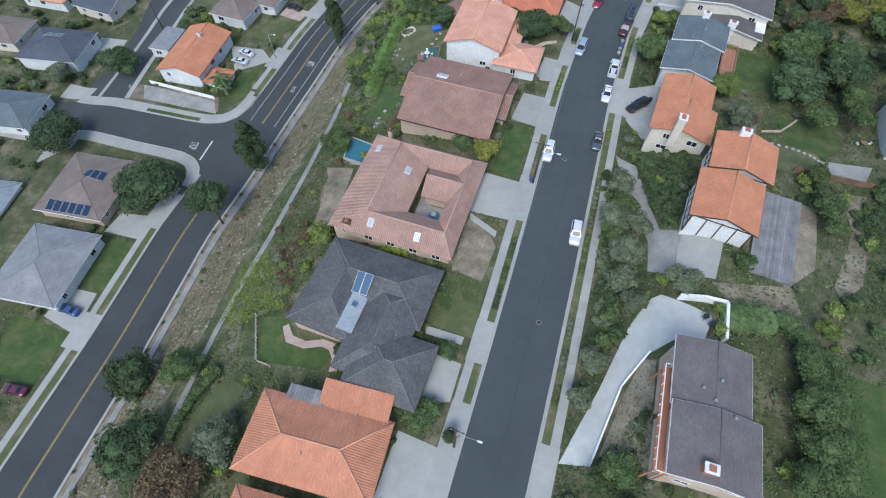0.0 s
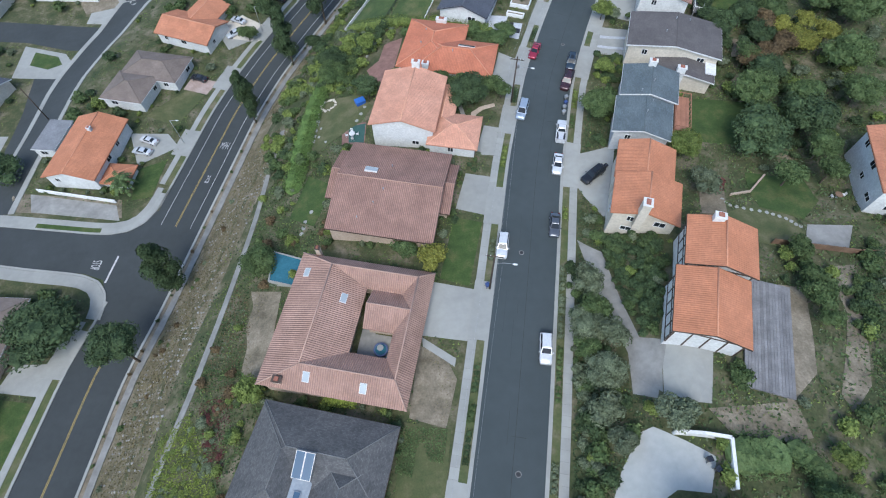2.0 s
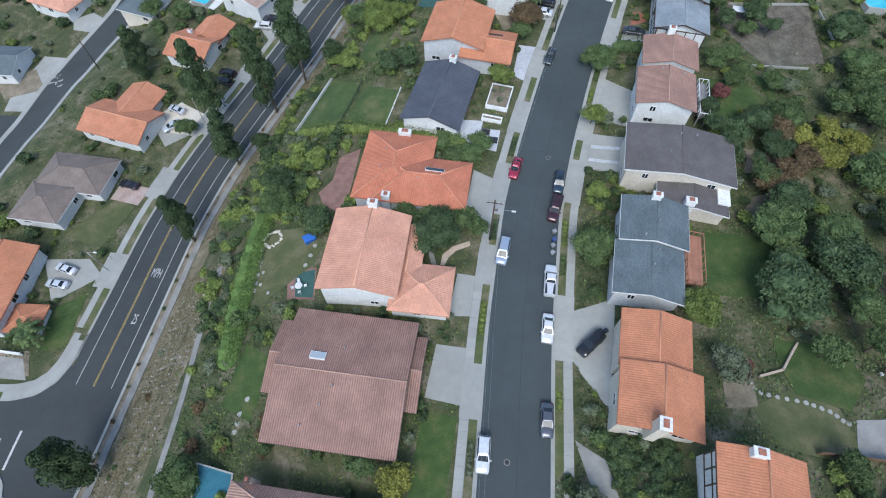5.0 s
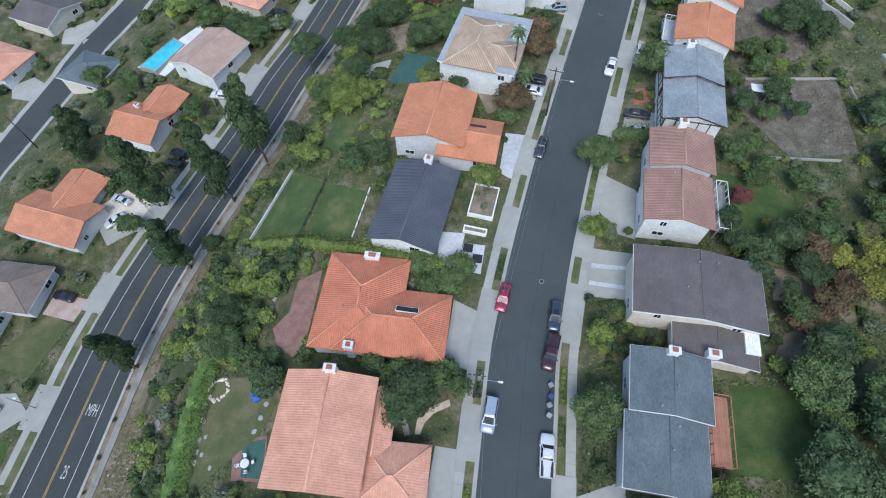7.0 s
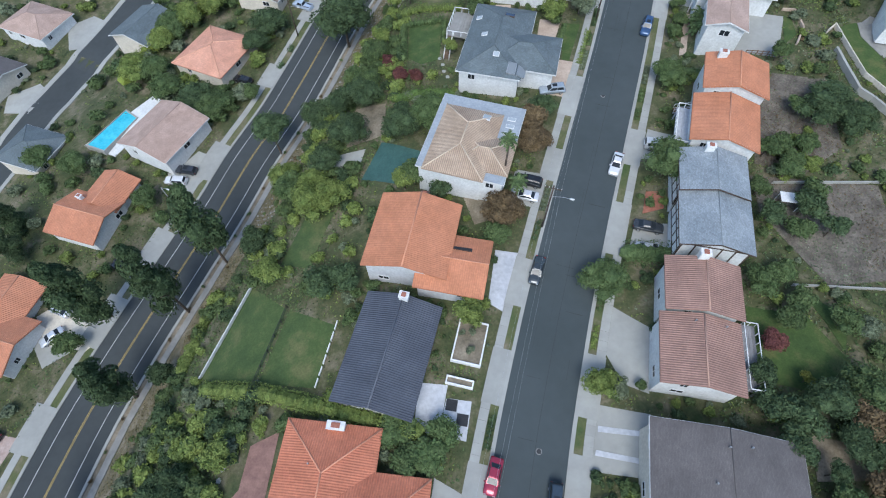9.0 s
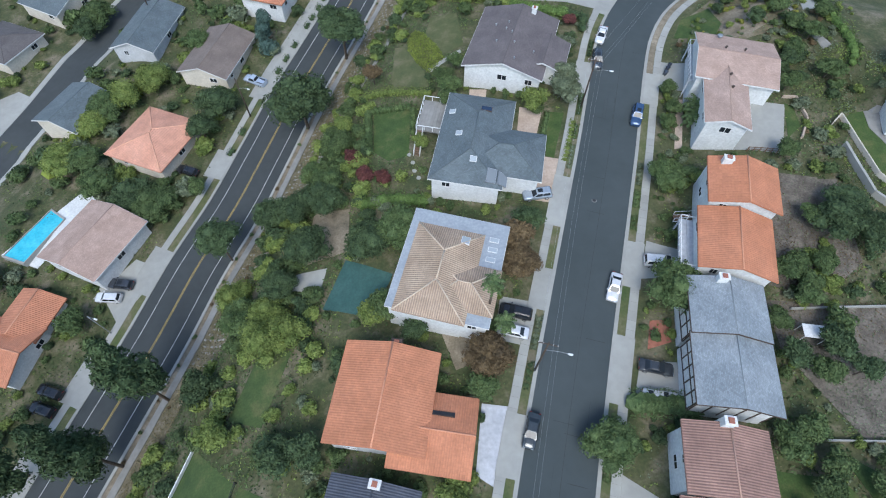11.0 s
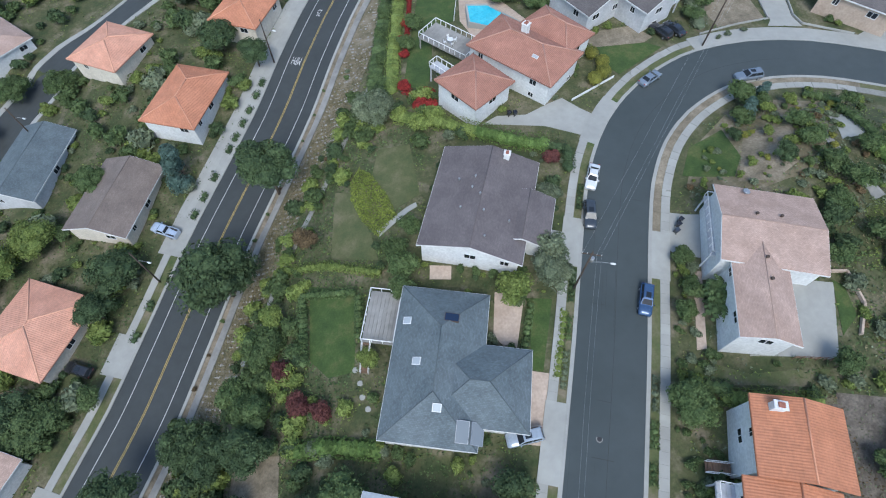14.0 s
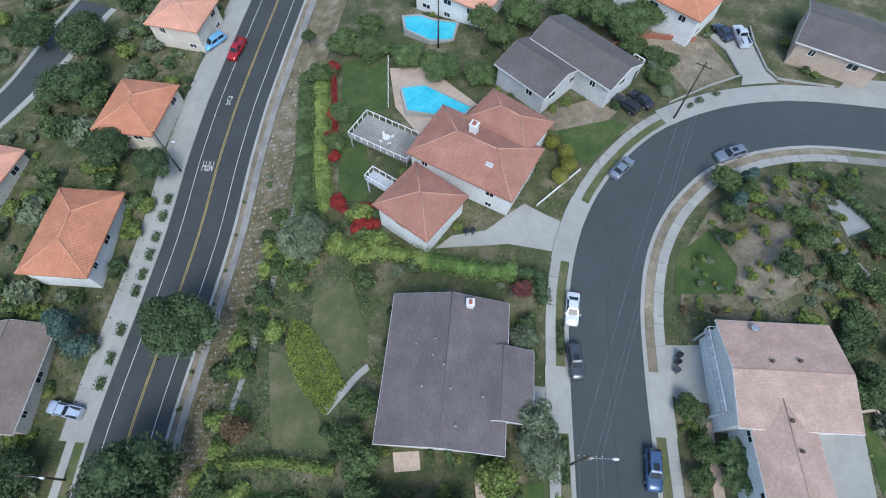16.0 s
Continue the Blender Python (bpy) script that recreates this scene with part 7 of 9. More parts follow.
planting("juniper_bank", [(37.8, 57.0), (45.6, 54.2), (44.0, 48.2), (40.2, 40.6), (38.9, 37.8), (36.9, 37.8), (36.6, 40.5), (37.2, 51.4)], 125, ("oak", "oak", "mid"), 0.7, 1.35, "dense dark green juniper on the bank", 0.75)
def carpet(name, poly, per_m2, leaf, size, h, label):
    """A dense low mat of leaves filling an outline, as one mass."""
    xs, ys = [p[0] for p in poly], [p[1] for p in poly]
    rng = np.random.default_rng(len(poly) + int(abs(xs[0]) * 10))
    n = int((max(xs) - min(xs)) * (max(ys) - min(ys)) * per_m2)
    pts = [(x, y, tz(x, y) + q) for x, y, q in zip(rng.uniform(min(xs), max(xs), n), rng.uniform(min(ys), max(ys), n), rng.uniform(0.1, h, n)) if inside(poly, x, y)]
    me = mesh_of(name, [cards(np.array(pts), np.tile([0, 0, 1.0], (len(pts), 1)), size, rng, 0.45)])
    me.materials[0] = M[leaf]
    return tagged(new(name, me), label, "ground cover", kind="stuff")


carpet("gold_carpet", GOLD_BED, 60, "leaf_lime", 0.15, 0.45, "low gold-green carpet of ground plants")
carpet("sedum_carpet", SEDUM_BED, 22, "leaf_lime", 0.15, 0.3, "yellow-green sedum carpet on the terraced bank")
carpet("heather_carpet", [(-29.5, 41.5), (-25.0, 42.4), (-23.4, 37.0), (-24.7, 28.6), (-27.4, 33.8)], 16, "leaf_plum", 0.13, 0.3, "rusty red low plants on the terraced bank")
carpet("scrub_mat", [(-30.2, 43.0), (-28.6, 50.0), (-25.2, 62.0), (-22.4, 58.6), (-21.6, 52.5), (-22.6, 46.0), (-24.5, 42.6)], 9, "leaf_rust", 0.13, 0.3, "dry grey-brown scrub on a stony bank")
carpet("scrub_mat", [(-29.4, 44.0), (-27.0, 54.5), (-23.2, 61.4), (-18.5, 57.2), (-21.8, 50.5), (-19.8, 43.6), (-25.2, 43.4)], 5, "leaf_straw", 0.12, 0.22, "thin straw-coloured weeds on a stony bank")
carpet("scrub_mat", [(-28.6, 46.4), (-27.4, 51.6), (-25.6, 52.4), (-24.6, 57.4), (-22.6, 56.2), (-23.8, 49.4), (-25.6, 45.8)], 9, "leaf_olive", 0.13, 0.45, "grey-green low scrub on a stony bank")
carpet("clipped_mat", [(1.2, 32.2), (7.4, 30.6), (6.1, 26.4), (4.2, 26.9), (3.6, 29.6), (2.6, 28.4), (1.7, 25.4), (-0.5, 26.3), (0.4, 29.4)], 55, "leaf_mid", 0.12, 0.3, "dark green ground-cover bed in a front lawn")
carpet("meadow_mat", [(72.2, 44.8), (81.4, 46.2), (86.0, 41.0), (69.5, 17.5), (60.4, 20.8), (63.6, 27.6)], 24, "leaf_mid", 0.15, 0.45, "dark green rough ground cover beside an earth path")
carpet("weed_mat", [(92.0, 138.4), (111.4, 131.0), (107.0, 114.8), (101.0, 118.5), (104.5, 127.0), (96.0, 131.5), (90.2, 130.0)], 5, "leaf_rust", 0.14, 0.16, "thin brown litter and weeds on bare earth")
carpet("weed_mat", [(93.6, 117.0), (100.4, 115.6), (102.8, 121.6), (98.0, 126.4), (92.2, 124.4)], 7, "leaf_olive", 0.13, 0.25, "grey-green weeds on bare earth")
carpet("weed_mat", [(94.2, 140.0), (100.8, 157.0), (106.2, 155.6), (104.0, 148.5), (110.5, 144.0), (113.8, 152.0), (115.2, 151.4), (109.4, 138.0), (100.4, 134.8)], 6, "leaf_rust", 0.14, 0.18, "thin brown litter and weeds on bare earth")
carpet("weed_mat", [(4.6, 43.6), (8.8, 40.4), (9.6, 37.0), (7.0, 30.9), (6.0, 34.0), (7.6, 38.2)], 5, "leaf_straw", 0.11, 0.12, "straw-coloured weeds in a bare front yard")
planting("boundary_shrubs", [(74.7, 45.3), (77.9, 45.3), (67.4, 32.3), (64.6, 33.2)], 34, ("oak", "mid"), 0.9, 1.7, "dark green shrubs along a garden boundary")
planting("sedum_bank", [(-36.2, 37.9), (-28.8, 39.0), (-25.1, 27.9), (-30.6, 27.3), (-33.3, 24.4)], 60, ("light", "light", "olive"), 0.35, 0.8, "low yellow-green plants on the terraced bank", 0.45)
planting("heather_bank", [(-28.3, 42.0), (-23.1, 40.8), (-24.7, 28.4), (-27.7, 33.4)], 34, ("rust", "olive", "plum"), 0.3, 0.7, "low rusty red and grey plants on the terraced bank", 0.5)
planting("street_bank", [(31.4, 54.6), (32.6, 50.6), (31.9, 40.8), (29.4, 28.3), (24.0, 16.8), (21.4, 12.0), (20.0, 12.3), (23.8, 21.3), (27.5, 37.1)], 80, ("olive", "oak", "olive", "mid"), 0.6, 1.3, "olive-grey shrubs on the bank above the footpath", 0.7)
planting("front_hedges", [(51.6, 101.2), (56.6, 98.6), (55.2, 94.3), (59.6, 93.8), (58.4, 91.4), (52.6, 91.6), (49.4, 94.4)], 44, ("oak", "mid", "oak", "light"), 0.6, 1.2, "dark clipped shrubs before the house", 0.8)
planting("terrace_shrubs", [(98.2, 143.0), (106.8, 143.9), (102.1, 134.0), (95.5, 133.9)], 34, ("light", "mid", "light"), 0.7, 1.5, "bright green leafy shrubs on bare earth", 0.6)
planting("bank_trees", [(20.4, 188.9), (28.1, 184.1), (29.5, 172.0), (23.5, 161.5), (19.9, 169.9)], 34, ("oak", "mid", "oak", "light"), 1.0, 2.2, "dark green trees and shrubs massed on the bank", 1.0)
planting("dry_garden", [(106, 190), (116, 198), (128, 200), (140, 196), (126, 182), (112, 183)], 90, ("light", "olive", "light", "yellow"), 0.35, 0.9, "pale green and gold shrubs in a dry garden", 0.8)
def rim(name, polys, per_m, kinds, r0, r1, label, clear=0.5, tall=0.8):
    """Shrubs set close outside a number of outlines, clear of paving and roads: one mass for each leaf colour."""
    lots = {}
    for poly in polys:
        cx, cy = sum(p[0] for p in poly) / len(poly), sum(p[1] for p in poly) / len(poly)
        for (xa, ya), (xb, yb) in zip(poly, poly[1:] + poly[:1]):
            L = math.hypot(xb - xa, yb - ya)
            for _ in range(int(L * per_m + RNG.random())):
                u, r = RNG.random(), RNG.uniform(r0, r1)
                x, y = xa + (xb - xa) * u, ya + (yb - ya) * u
                d = math.hypot(x - cx, y - cy)
                x, y = x + (x - cx) / d * (r + clear * RNG.random()), y + (y - cy) / d * (r + clear * RNG.random())
                if abs(float(near(CR, x, y)[0])) < 8.2 + r or abs(float(near(CL, x, y)[0])) < 9 + r or abs(float(near(FAR, x, y)[0])) < 5.8 + r or any(inside(h, x, y) for h in OCC):
                    continue
                leaf, style = LOOK[kinds[int(RNG.integers(0, len(kinds)))]][:2]
                key = (style, 3, int(RNG.integers(0, 6)))
                if key not in ARRAYS:
                    ARRAYS[key] = mesh_arrays(crown(*key))
                v, f = ARRAYS[key]
                lots.setdefault(leaf, []).append((v * np.array([r, r, r * tall]) + np.array([x, y, tz(x, y) + r * tall * 0.55]), f))
    for leaf, chunks in lots.items():
        me = mesh_of(name, chunks)
        me.materials[0] = M[leaf]
        tagged(new(name, me), label, "shrubs", kind="stuff")


rim("wall_shrubs", [h for h in WALL_HULLS if h[0][0] > -125], 0.26, ("oak", "mid", "mid", "light", "olive"), 0.5, 1.25, "mixed shrubs planted along house walls")
YARDS = ([(102.5, 155.8), (114.2, 152.4), (109.3, 138.6), (100.4, 135.4), (94.2, 139.6)], [(92.4, 137.7), (110.8, 130.6), (106.2, 115.4), (94.5, 117.2), (90.7, 130.7)])
rim("yard_shrubs", YARDS, 0.5, ("light", "mid", "olive", "oak"), 0.5, 1.5, "garden shrubs round a bare earth yard", 1.6)
for _y in YARDS:
    carpet("yard_weeds", _y, 3.0, "leaf_olive", 0.13, 0.22, "sparse weeds on bare garden earth")
    carpet("yard_litter", _y, 3.0, "leaf_straw", 0.12, 0.15, "dry leaves and stalks on bare garden earth")
carpet("bed_plants", [(28.9, 16.1), (30.2, 15.4), (27.3, 6.0), (26.0, 1.5), (21.0, 3.5), (25.8, 11.6)], 9.0, "leaf_olive", 0.13, 0.3, "low grey-green plants in a gravel bed")
for s in np.arange(60, 330, 5.5):
    x, y, a = along(CL, s + RNG.uniform(-1, 1), ROAD_L + 0.9)
    tree("mid" if RNG.random() < 0.6 else "rust", x, y, RNG.uniform(0.3, 0.55), 0.35, "small shrubs along the kerb")


def patchy(x, y, seed, size):
    """A smooth wavering value about zero, to gather plants into drifts."""
    k = 6.28 / size
    return sum(np.sin(k * f * (x * math.cos(q) + y * math.sin(q)) + q * 7) / f for f, q in ((1, seed), (1.7, seed + 1.1), (2.9, seed + 2.3), (1.3, seed + 4.0)))


def ground_cover(name, P, s0, s1, o0, o1, n, leaf, size, label, drift=None):
    """Low leaves over a bank, as one mass."""
    C, N, S = stations(P, s0, s1, 1.0)
    rng = np.random.default_rng(len(label) + n)
    i, o = rng.integers(0, len(C), n), rng.uniform(min(o0, o1), max(o0, o1), n)
    x, y = C[i, 0] + N[i, 0] * o + rng.uniform(-0.6, 0.6, n), C[i, 1] + N[i, 1] * o + rng.uniform(-0.6, 0.6, n)
    keep = (np.abs(near(CR, x, y)[0]) > ROAD_R + 3.4) & (np.abs(near(CL, x, y)[0]) > ROAD_L + 2.8) & (np.abs(near(FAR, x, y)[0]) > 5.8) & (np.abs(near(PATH_W, x, y)[0]) > 0.8)
    if drift is not None:
        keep &= patchy(x, y, drift, 9.0) > 0.25
    for h in OCC:
        c = np.zeros(n, bool)
        for (xa, ya), (xb, yb) in zip(h, h[1:] + h[:1]):
            if yb != ya:
                c ^= ((ya > y) != (yb > y)) & (x < (xb - xa) * (y - ya) / (yb - ya) + xa)
        keep &= ~c
    x, y = x[keep], y[keep]
    n = len(x)
    pts = np.array([(p, q, tz(p, q) + h) for p, q, h in zip(x, y, rng.uniform(0.03, 0.3, n))])
    me = mesh_of(name, [cards(pts, np.tile([0, 0, 1.0], (n, 1)), size, rng, 0.5)])
    me.materials[0] = M[leaf]
    return tagged(new(name, me), label, "ground cover", kind="stuff")


ground_cover("dry_grass", CL, 5, 165, ROAD_L + 3, ROAD_L + 15.5, 24000, "leaf_straw", 0.16, "dry straw-coloured grass tufts on the bank")
ground_cover("dry_grass_north", CL, 175, 330, ROAD_L + 3, ROAD_L + 7, 7000, "leaf_straw", 0.16, "dry straw-coloured grass tufts on the bank")
ground_cover("dry_grass_far", CL, 230, 340, ROAD_L + 3, ROAD_L + 9.5, 9000, "leaf_straw", 0.15, "dry straw-coloured grass tufts on the bank")
ground_cover("ivy", CL, 20, 175, 24, 40, 20000, "leaf_mid", 0.2, "low green ivy and scrub over the bank")
ground_cover("ivy_north", CL, 175, 320, 13, 34, 18000, "leaf_mid", 0.2, "low green ivy and scrub over the bank")
ground_cover("ivy_east", CR, 5, 130, ROAD_R + 3.4, 18, 16000, "leaf_dark", 0.2, "dark green ivy bank above the footpath")
ground_cover("garden_scrub", CR, 0, 250, 22, 75, 42000, "leaf_mid", 0.24, "mixed low garden scrub")
ground_cover("garden_scrub_west", CL, 0, 380, -45, -9.5, 26000, "leaf_mid", 0.22, "mixed low garden scrub")
ground_cover("garden_scrub_rows", CR, 5, 230, -9, -30, 16000, "leaf_mid", 0.18, "low garden plants between the houses")

ground_cover("garden_drift_light", CR, 0, BEND + 60, 9, 75, 46000, "leaf_light", 0.17, "drifts of light green low plants", 0.4)
ground_cover("garden_drift_olive", CR, 0, BEND + 60, 9, 75, 34000, "leaf_olive", 0.17, "drifts of grey-green low plants", 2.1)
ground_cover("garden_drift_straw", CR, 0, BEND + 60, 9, 75, 26000, "leaf_straw", 0.14, "drifts of dry stalks and fallen leaves", 3.7)
ground_cover("garden_drift_back", CR, 5, BEND + 50, -55, -9, 44000, "leaf_light", 0.16, "drifts of light green low plants", 5.0)
ground_cover("garden_drift_dark", CR, 5, BEND + 50, -55, -9, 44000, "leaf_dark", 0.17, "drifts of dark green low plants", 1.3)
ground_cover("garden_drift_west", CL, 0, 400, -90, -9.5, 46000, "leaf_light", 0.18, "drifts of light green low plants", 2.9)
ground_cover("garden_drift_west_dark", CL, 0, 400, -90, -9.5, 46000, "leaf_dark", 0.19, "drifts of dark green low plants", 0.9)
ground_cover("dry_bank_green", CL, 5, 330, ROAD_L + 3, ROAD_L + 16, 6000, "leaf_olive", 0.13, "drifts of grey-green weeds on the bank", 4.4)


def stones(name, P, s0, s1, o0, o1, n, r0, r1, label):
    C, N, S = stations(P, s0, s1, 1.0)
    rng = np.random.default_rng(n)
    chunks = []
    for _ in range(n):
        i, o = int(rng.integers(0, len(C))), rng.uniform(min(o0, o1), max(o0, o1))
        x, y = C[i][0] + N[i][0] * o, C[i][1] + N[i][1] * o
        r = rng.uniform(r0, r1)
        chunks.append(blob(rng, np.array([x, y, tz(x, y) + r * 0.25]), r, 0.55))
    me = mesh_of(name, chunks)
    me.materials[0] = M["rock"]
    return tagged(new(name, me), label, "stones", kind="stuff")


stones("bank_stones", CL, 5, 165, ROAD_L + 4, ROAD_L + 16, 1500, 0.08, 0.3, "pale broken stones scattered on the dry bank")
stones("bank_stones_far", CL, 232, 360, ROAD_L + 3, ROAD_L + 9.4, 900, 0.08, 0.34, "brown broken stones on the steep bank")
stones("bank_stones_north", CL, 230, 330, ROAD_L + 4, ROAD_L + 9, 500, 0.08, 0.28, "pale broken stones scattered on the dry bank")


# ---- cars ----
def loft(bm, rings, mi=0, close=True):
    vs = [[bm.verts.new(p) for p in r] for r in rings]
    n = len(rings[0])
    for a, b in zip(vs, vs[1:]):
        for k in range(n):
            f = bm.faces.new((a[k], a[(k + 1) % n], b[(k + 1) % n], b[k]))
            f.material_index, f.smooth = mi, True
    for r in (vs[0][::-1], vs[-1]):
        bm.faces.new(r)
    return vs


CAR = {  # length, width, body stations (share of length, top), cabin: base from/to, roof from/to (share of length), roof height
    "sedan": (4.75, 1.82, ((-0.5, 0.72), (-0.47, 0.98), (-0.3, 1.02), (0.2, 0.98), (0.42, 0.86), (0.5, 0.6)), (-0.36, 0.24), (-0.2, 0.05), 1.43),
    "suv": (4.85, 1.9, ((-0.5, 0.8), (-0.48, 1.1), (-0.3, 1.12), (0.2, 1.08), (0.43, 0.98), (0.5, 0.7)), (-0.48, 0.22), (-0.42, 0.06), 1.68),
    "van": (5.0, 1.96, ((-0.5, 0.8), (-0.48, 1.1), (-0.3, 1.12), (0.25, 1.08), (0.44, 0.94), (0.5, 0.65)), (-0.49, 0.3), (-0.45, 0.1), 1.75),
    "pickup": (5.6, 1.98, ((-0.5, 0.85), (-0.49, 1.08), (-0.3, 1.08), (0.22, 1.12), (0.44, 1.04), (0.5, 0.75)), (-0.12, 0.24), (-0.08, 0.12), 1.82),
}
WHEEL = {}


def wheel_meshes():
    if not WHEEL:
        bm = tube(bmesh.new(), (0, -0.11, 0), (0, 0.11, 0), 0.33, 0.33, 16)
        me = bpy.data.meshes.new("wheel")
        bm.to_mesh(me)
        me.materials.append(M["rubber"])
        bm = tube(bmesh.new(), (0, -0.125, 0), (0, 0.125, 0), 0.21, 0.21, 12)
        mr = bpy.data.meshes.new("rim")
        bm.to_mesh(mr)
        mr.materials.append(M["metal_grey"])
        WHEEL["a"], WHEEL["b"] = me, mr
    return WHEEL["a"], WHEEL["b"]


def car(x, y, yaw, style, rgb, label, lift=0.09):
    L, Wd, stat, base, roof, top = CAR[style]
    a = radians(yaw)
    fx, fy = math.cos(a), math.sin(a)
    pitch = math.atan2(tz(x + 2 * fx, y + 2 * fy) - tz(x - 2 * fx, y - 2 * fy), 4)
    roll = math.atan2(tz(x - 0.9 * fy, y + 0.9 * fx) - tz(x + 0.9 * fy, y - 0.9 * fx), 1.8)
    z = max(tz(x, y), (tz(x + 2 * fx, y + 2 * fy) + tz(x - 2 * fx, y - 2 * fy)) / 2) + lift
    e = thing("pickup_truck" if style == "pickup" else "car", x, y, z, yaw, label, "pickup truck" if style == "pickup" else "car")
    e.matrix_basis = pose(x, y, z, 0, 0, yaw) @ pose(0, 0, 0, math.degrees(roll), -math.degrees(pitch), 0)
    pm = paint(rgb)
    h = Wd / 2
    bm = bmesh.new()
    rings = []
    for q in (-0.5, -0.485, -0.45, -0.3, 0.0, 0.2, 0.34, 0.43, 0.475, 0.5):
        t = float(np.interp(q, [v[0] for v in stat], [v[1] for v in stat]))
        w = h * (0.84 if abs(q) > 0.49 else 0.92 if abs(q) > 0.46 else 0.98 if abs(q) > 0.4 else 1.0)
        half = [(w * 0.9, 0.26), (w * 0.99, 0.45), (w, t - 0.3), (w * 0.97, t - 0.12), (w * 0.86, t - 0.02), (w * 0.4, t + 0.02)]
        rings.append([(q * L, -y, z) for y, z in half] + [(q * L, y, z) for y, z in half[::-1]])
    loft(bm, rings)
    part("body", bm, pm, e)
    zb = max(t for _, t in stat) - 0.08
    b0, b1, r0, r1 = base[0] * L, base[1] * L, roof[0] * L, roof[1] * L
    wb, wr = h * 0.9, h * 0.7
    B = [Vector(p) for p in ((b0, -wb, zb), (b1, -wb, zb), (b1, wb, zb), (b0, wb, zb))]
    T = [Vector(p) for p in ((r0, -wr, top - 0.07), (r1, -wr, top - 0.07), (r1, wr, top - 0.07), (r0, wr, top - 0.07))]
    bm = bmesh.new()
    mid = (T[0] + T[2]) / 2
    rings = [[bm.verts.new(q) for q in ring] for ring in (B, T, [mid + (q - mid) * 0.86 + Vector((0, 0, 0.06)) for q in T])]
    for lo, hi in zip(rings, rings[1:]):
        for k in range(4):
            bm.faces.new((lo[k], lo[(k + 1) % 4], hi[(k + 1) % 4], hi[k]))
    bm.faces.new(rings[2])
    bmesh.ops.bevel(bm, geom=[k for k in bm.edges if not k.is_boundary], offset=0.05, segments=2, affect="EDGES")
    part("cabin", bm, pm, e)
    centre = (B[0] + T[2]) / 2
    for name, i, j, u0, u1 in (("side_window", 0, 1, 0.1, 0.5), ("side_window", 0, 1, 0.54, 0.93), ("windscreen", 1, 2, 0.06, 0.94), ("side_window", 2, 3, 0.07, 0.46), ("side_window", 2, 3, 0.5, 0.9), ("rear_window", 3, 0, 0.08, 0.92)):
        at = lambda u, v: B[i].lerp(B[j], u).lerp(T[i].lerp(T[j], u), v)
        quad = [at(u0, 0.12), at(u1, 0.12), at(u1, 0.93), at(u0, 0.93)]
        nrm = (quad[1] - quad[0]).cross(quad[3] - quad[0]).normalized()
        if nrm.dot(quad[0] - centre) < 0:
            nrm = -nrm
        bm = bmesh.new()
        out, inn = ([bm.verts.new(q + nrm * d) for q in quad] for d in (0.015, -0.03))
        bm.faces.new(out)
        for k in range(4):
            bm.faces.new((out[k], out[(k + 1) % 4], inn[(k + 1) % 4], inn[k]))
        bmesh.ops.recalc_face_normals(bm, faces=bm.faces)
        part(name, bm, "glass", e)
    if style == "suv" and max(rgb) < 0.5:
        part("sunroof", boxes((r0 + (r1 - r0) * 0.55, -0.35, top - 0.03, r1 - 0.2, 0.35, top + 0.005)), "glass", e)
    if style == "pickup":
        zt = 1.08
        bm = boxes((-0.485 * L, -h * 0.82, zt - 0.02, b0 - 0.1, h * 0.82, zt + 0.015))
        part("bed_floor", bm, "black", e, "dark open load bed")
        for sy in (-1, 1):
            part("bed_side", boxes((-0.49 * L, sy * h * 0.9 - 0.06, zt - 0.2, b0 - 0.1, sy * h * 0.9 + 0.06, zt + 0.16)), pm, e)
        part("tailgate", boxes((-0.495 * L, -h * 0.8, zt - 0.2, -0.48 * L, h * 0.8, zt + 0.15)), pm, e)
    wm, rm = wheel_meshes()
    for sx in (-0.3, 0.31):
        for sy in (-1, 1):
            w = share("wheel", wm, e, pose(sx * L, sy * (h - 0.1), 0.33))
            share("rim", rm, w, Matrix())
    for sy in (-1, 1):
        part("headlight", boxes((0.47 * L, sy * h * 0.62 - 0.17, 0.56, 0.492 * L, sy * h * 0.62 + 0.17, 0.66)), "skylight", e)
        part("tail_light", boxes((-0.495 * L, sy * h * 0.68 - 0.16, 0.78, -0.487 * L, sy * h * 0.68 + 0.16, 0.95)), "leaf_red", e)
        part("mirror", boxes((b1 - 0.35, sy * (h + 0.09) - 0.09, zb - 0.02, b1 - 0.18, sy * (h + 0.09) + 0.09, zb + 0.14)), pm, e)
    return e


car(23.7, 39.5, -106, "suv", (0.78, 0.78, 0.78), "white estate car parked at the kerb")
car(21.3, 58.0, -108, "suv", (0.78, 0.78, 0.78), "white estate car parked at the kerb")
car(31.0, 60.5, -108, "sedan", (0.1, 0.11, 0.13), "dark grey saloon parked at the kerb")
car(35.2, 73.4, -111, "sedan", (0.78, 0.78, 0.78), "white saloon parked at the kerb")
car(38.1, 81.1, 69, "pickup", (0.75, 0.75, 0.75), "white pickup truck with a dark bed")
car(40.8, 69.7, -151, "suv", (0.02, 0.02, 0.022), "black car parked on the driveway")
car(32.1, 87.9, -115, "van", (0.36, 0.42, 0.5), "silver-blue minivan parked at the kerb")
car(43.2, 94.4, -120, "pickup", (0.06, 0.025, 0.03), "dark maroon pickup truck")
car(45.6, 99.6, -114, "suv", (0.04, 0.06, 0.08), "dark blue-grey car parked at the kerb")
car(38.9, 104.4, -120, "sedan", (0.33, 0.03, 0.06), "dark red saloon with a pale windscreen shade")
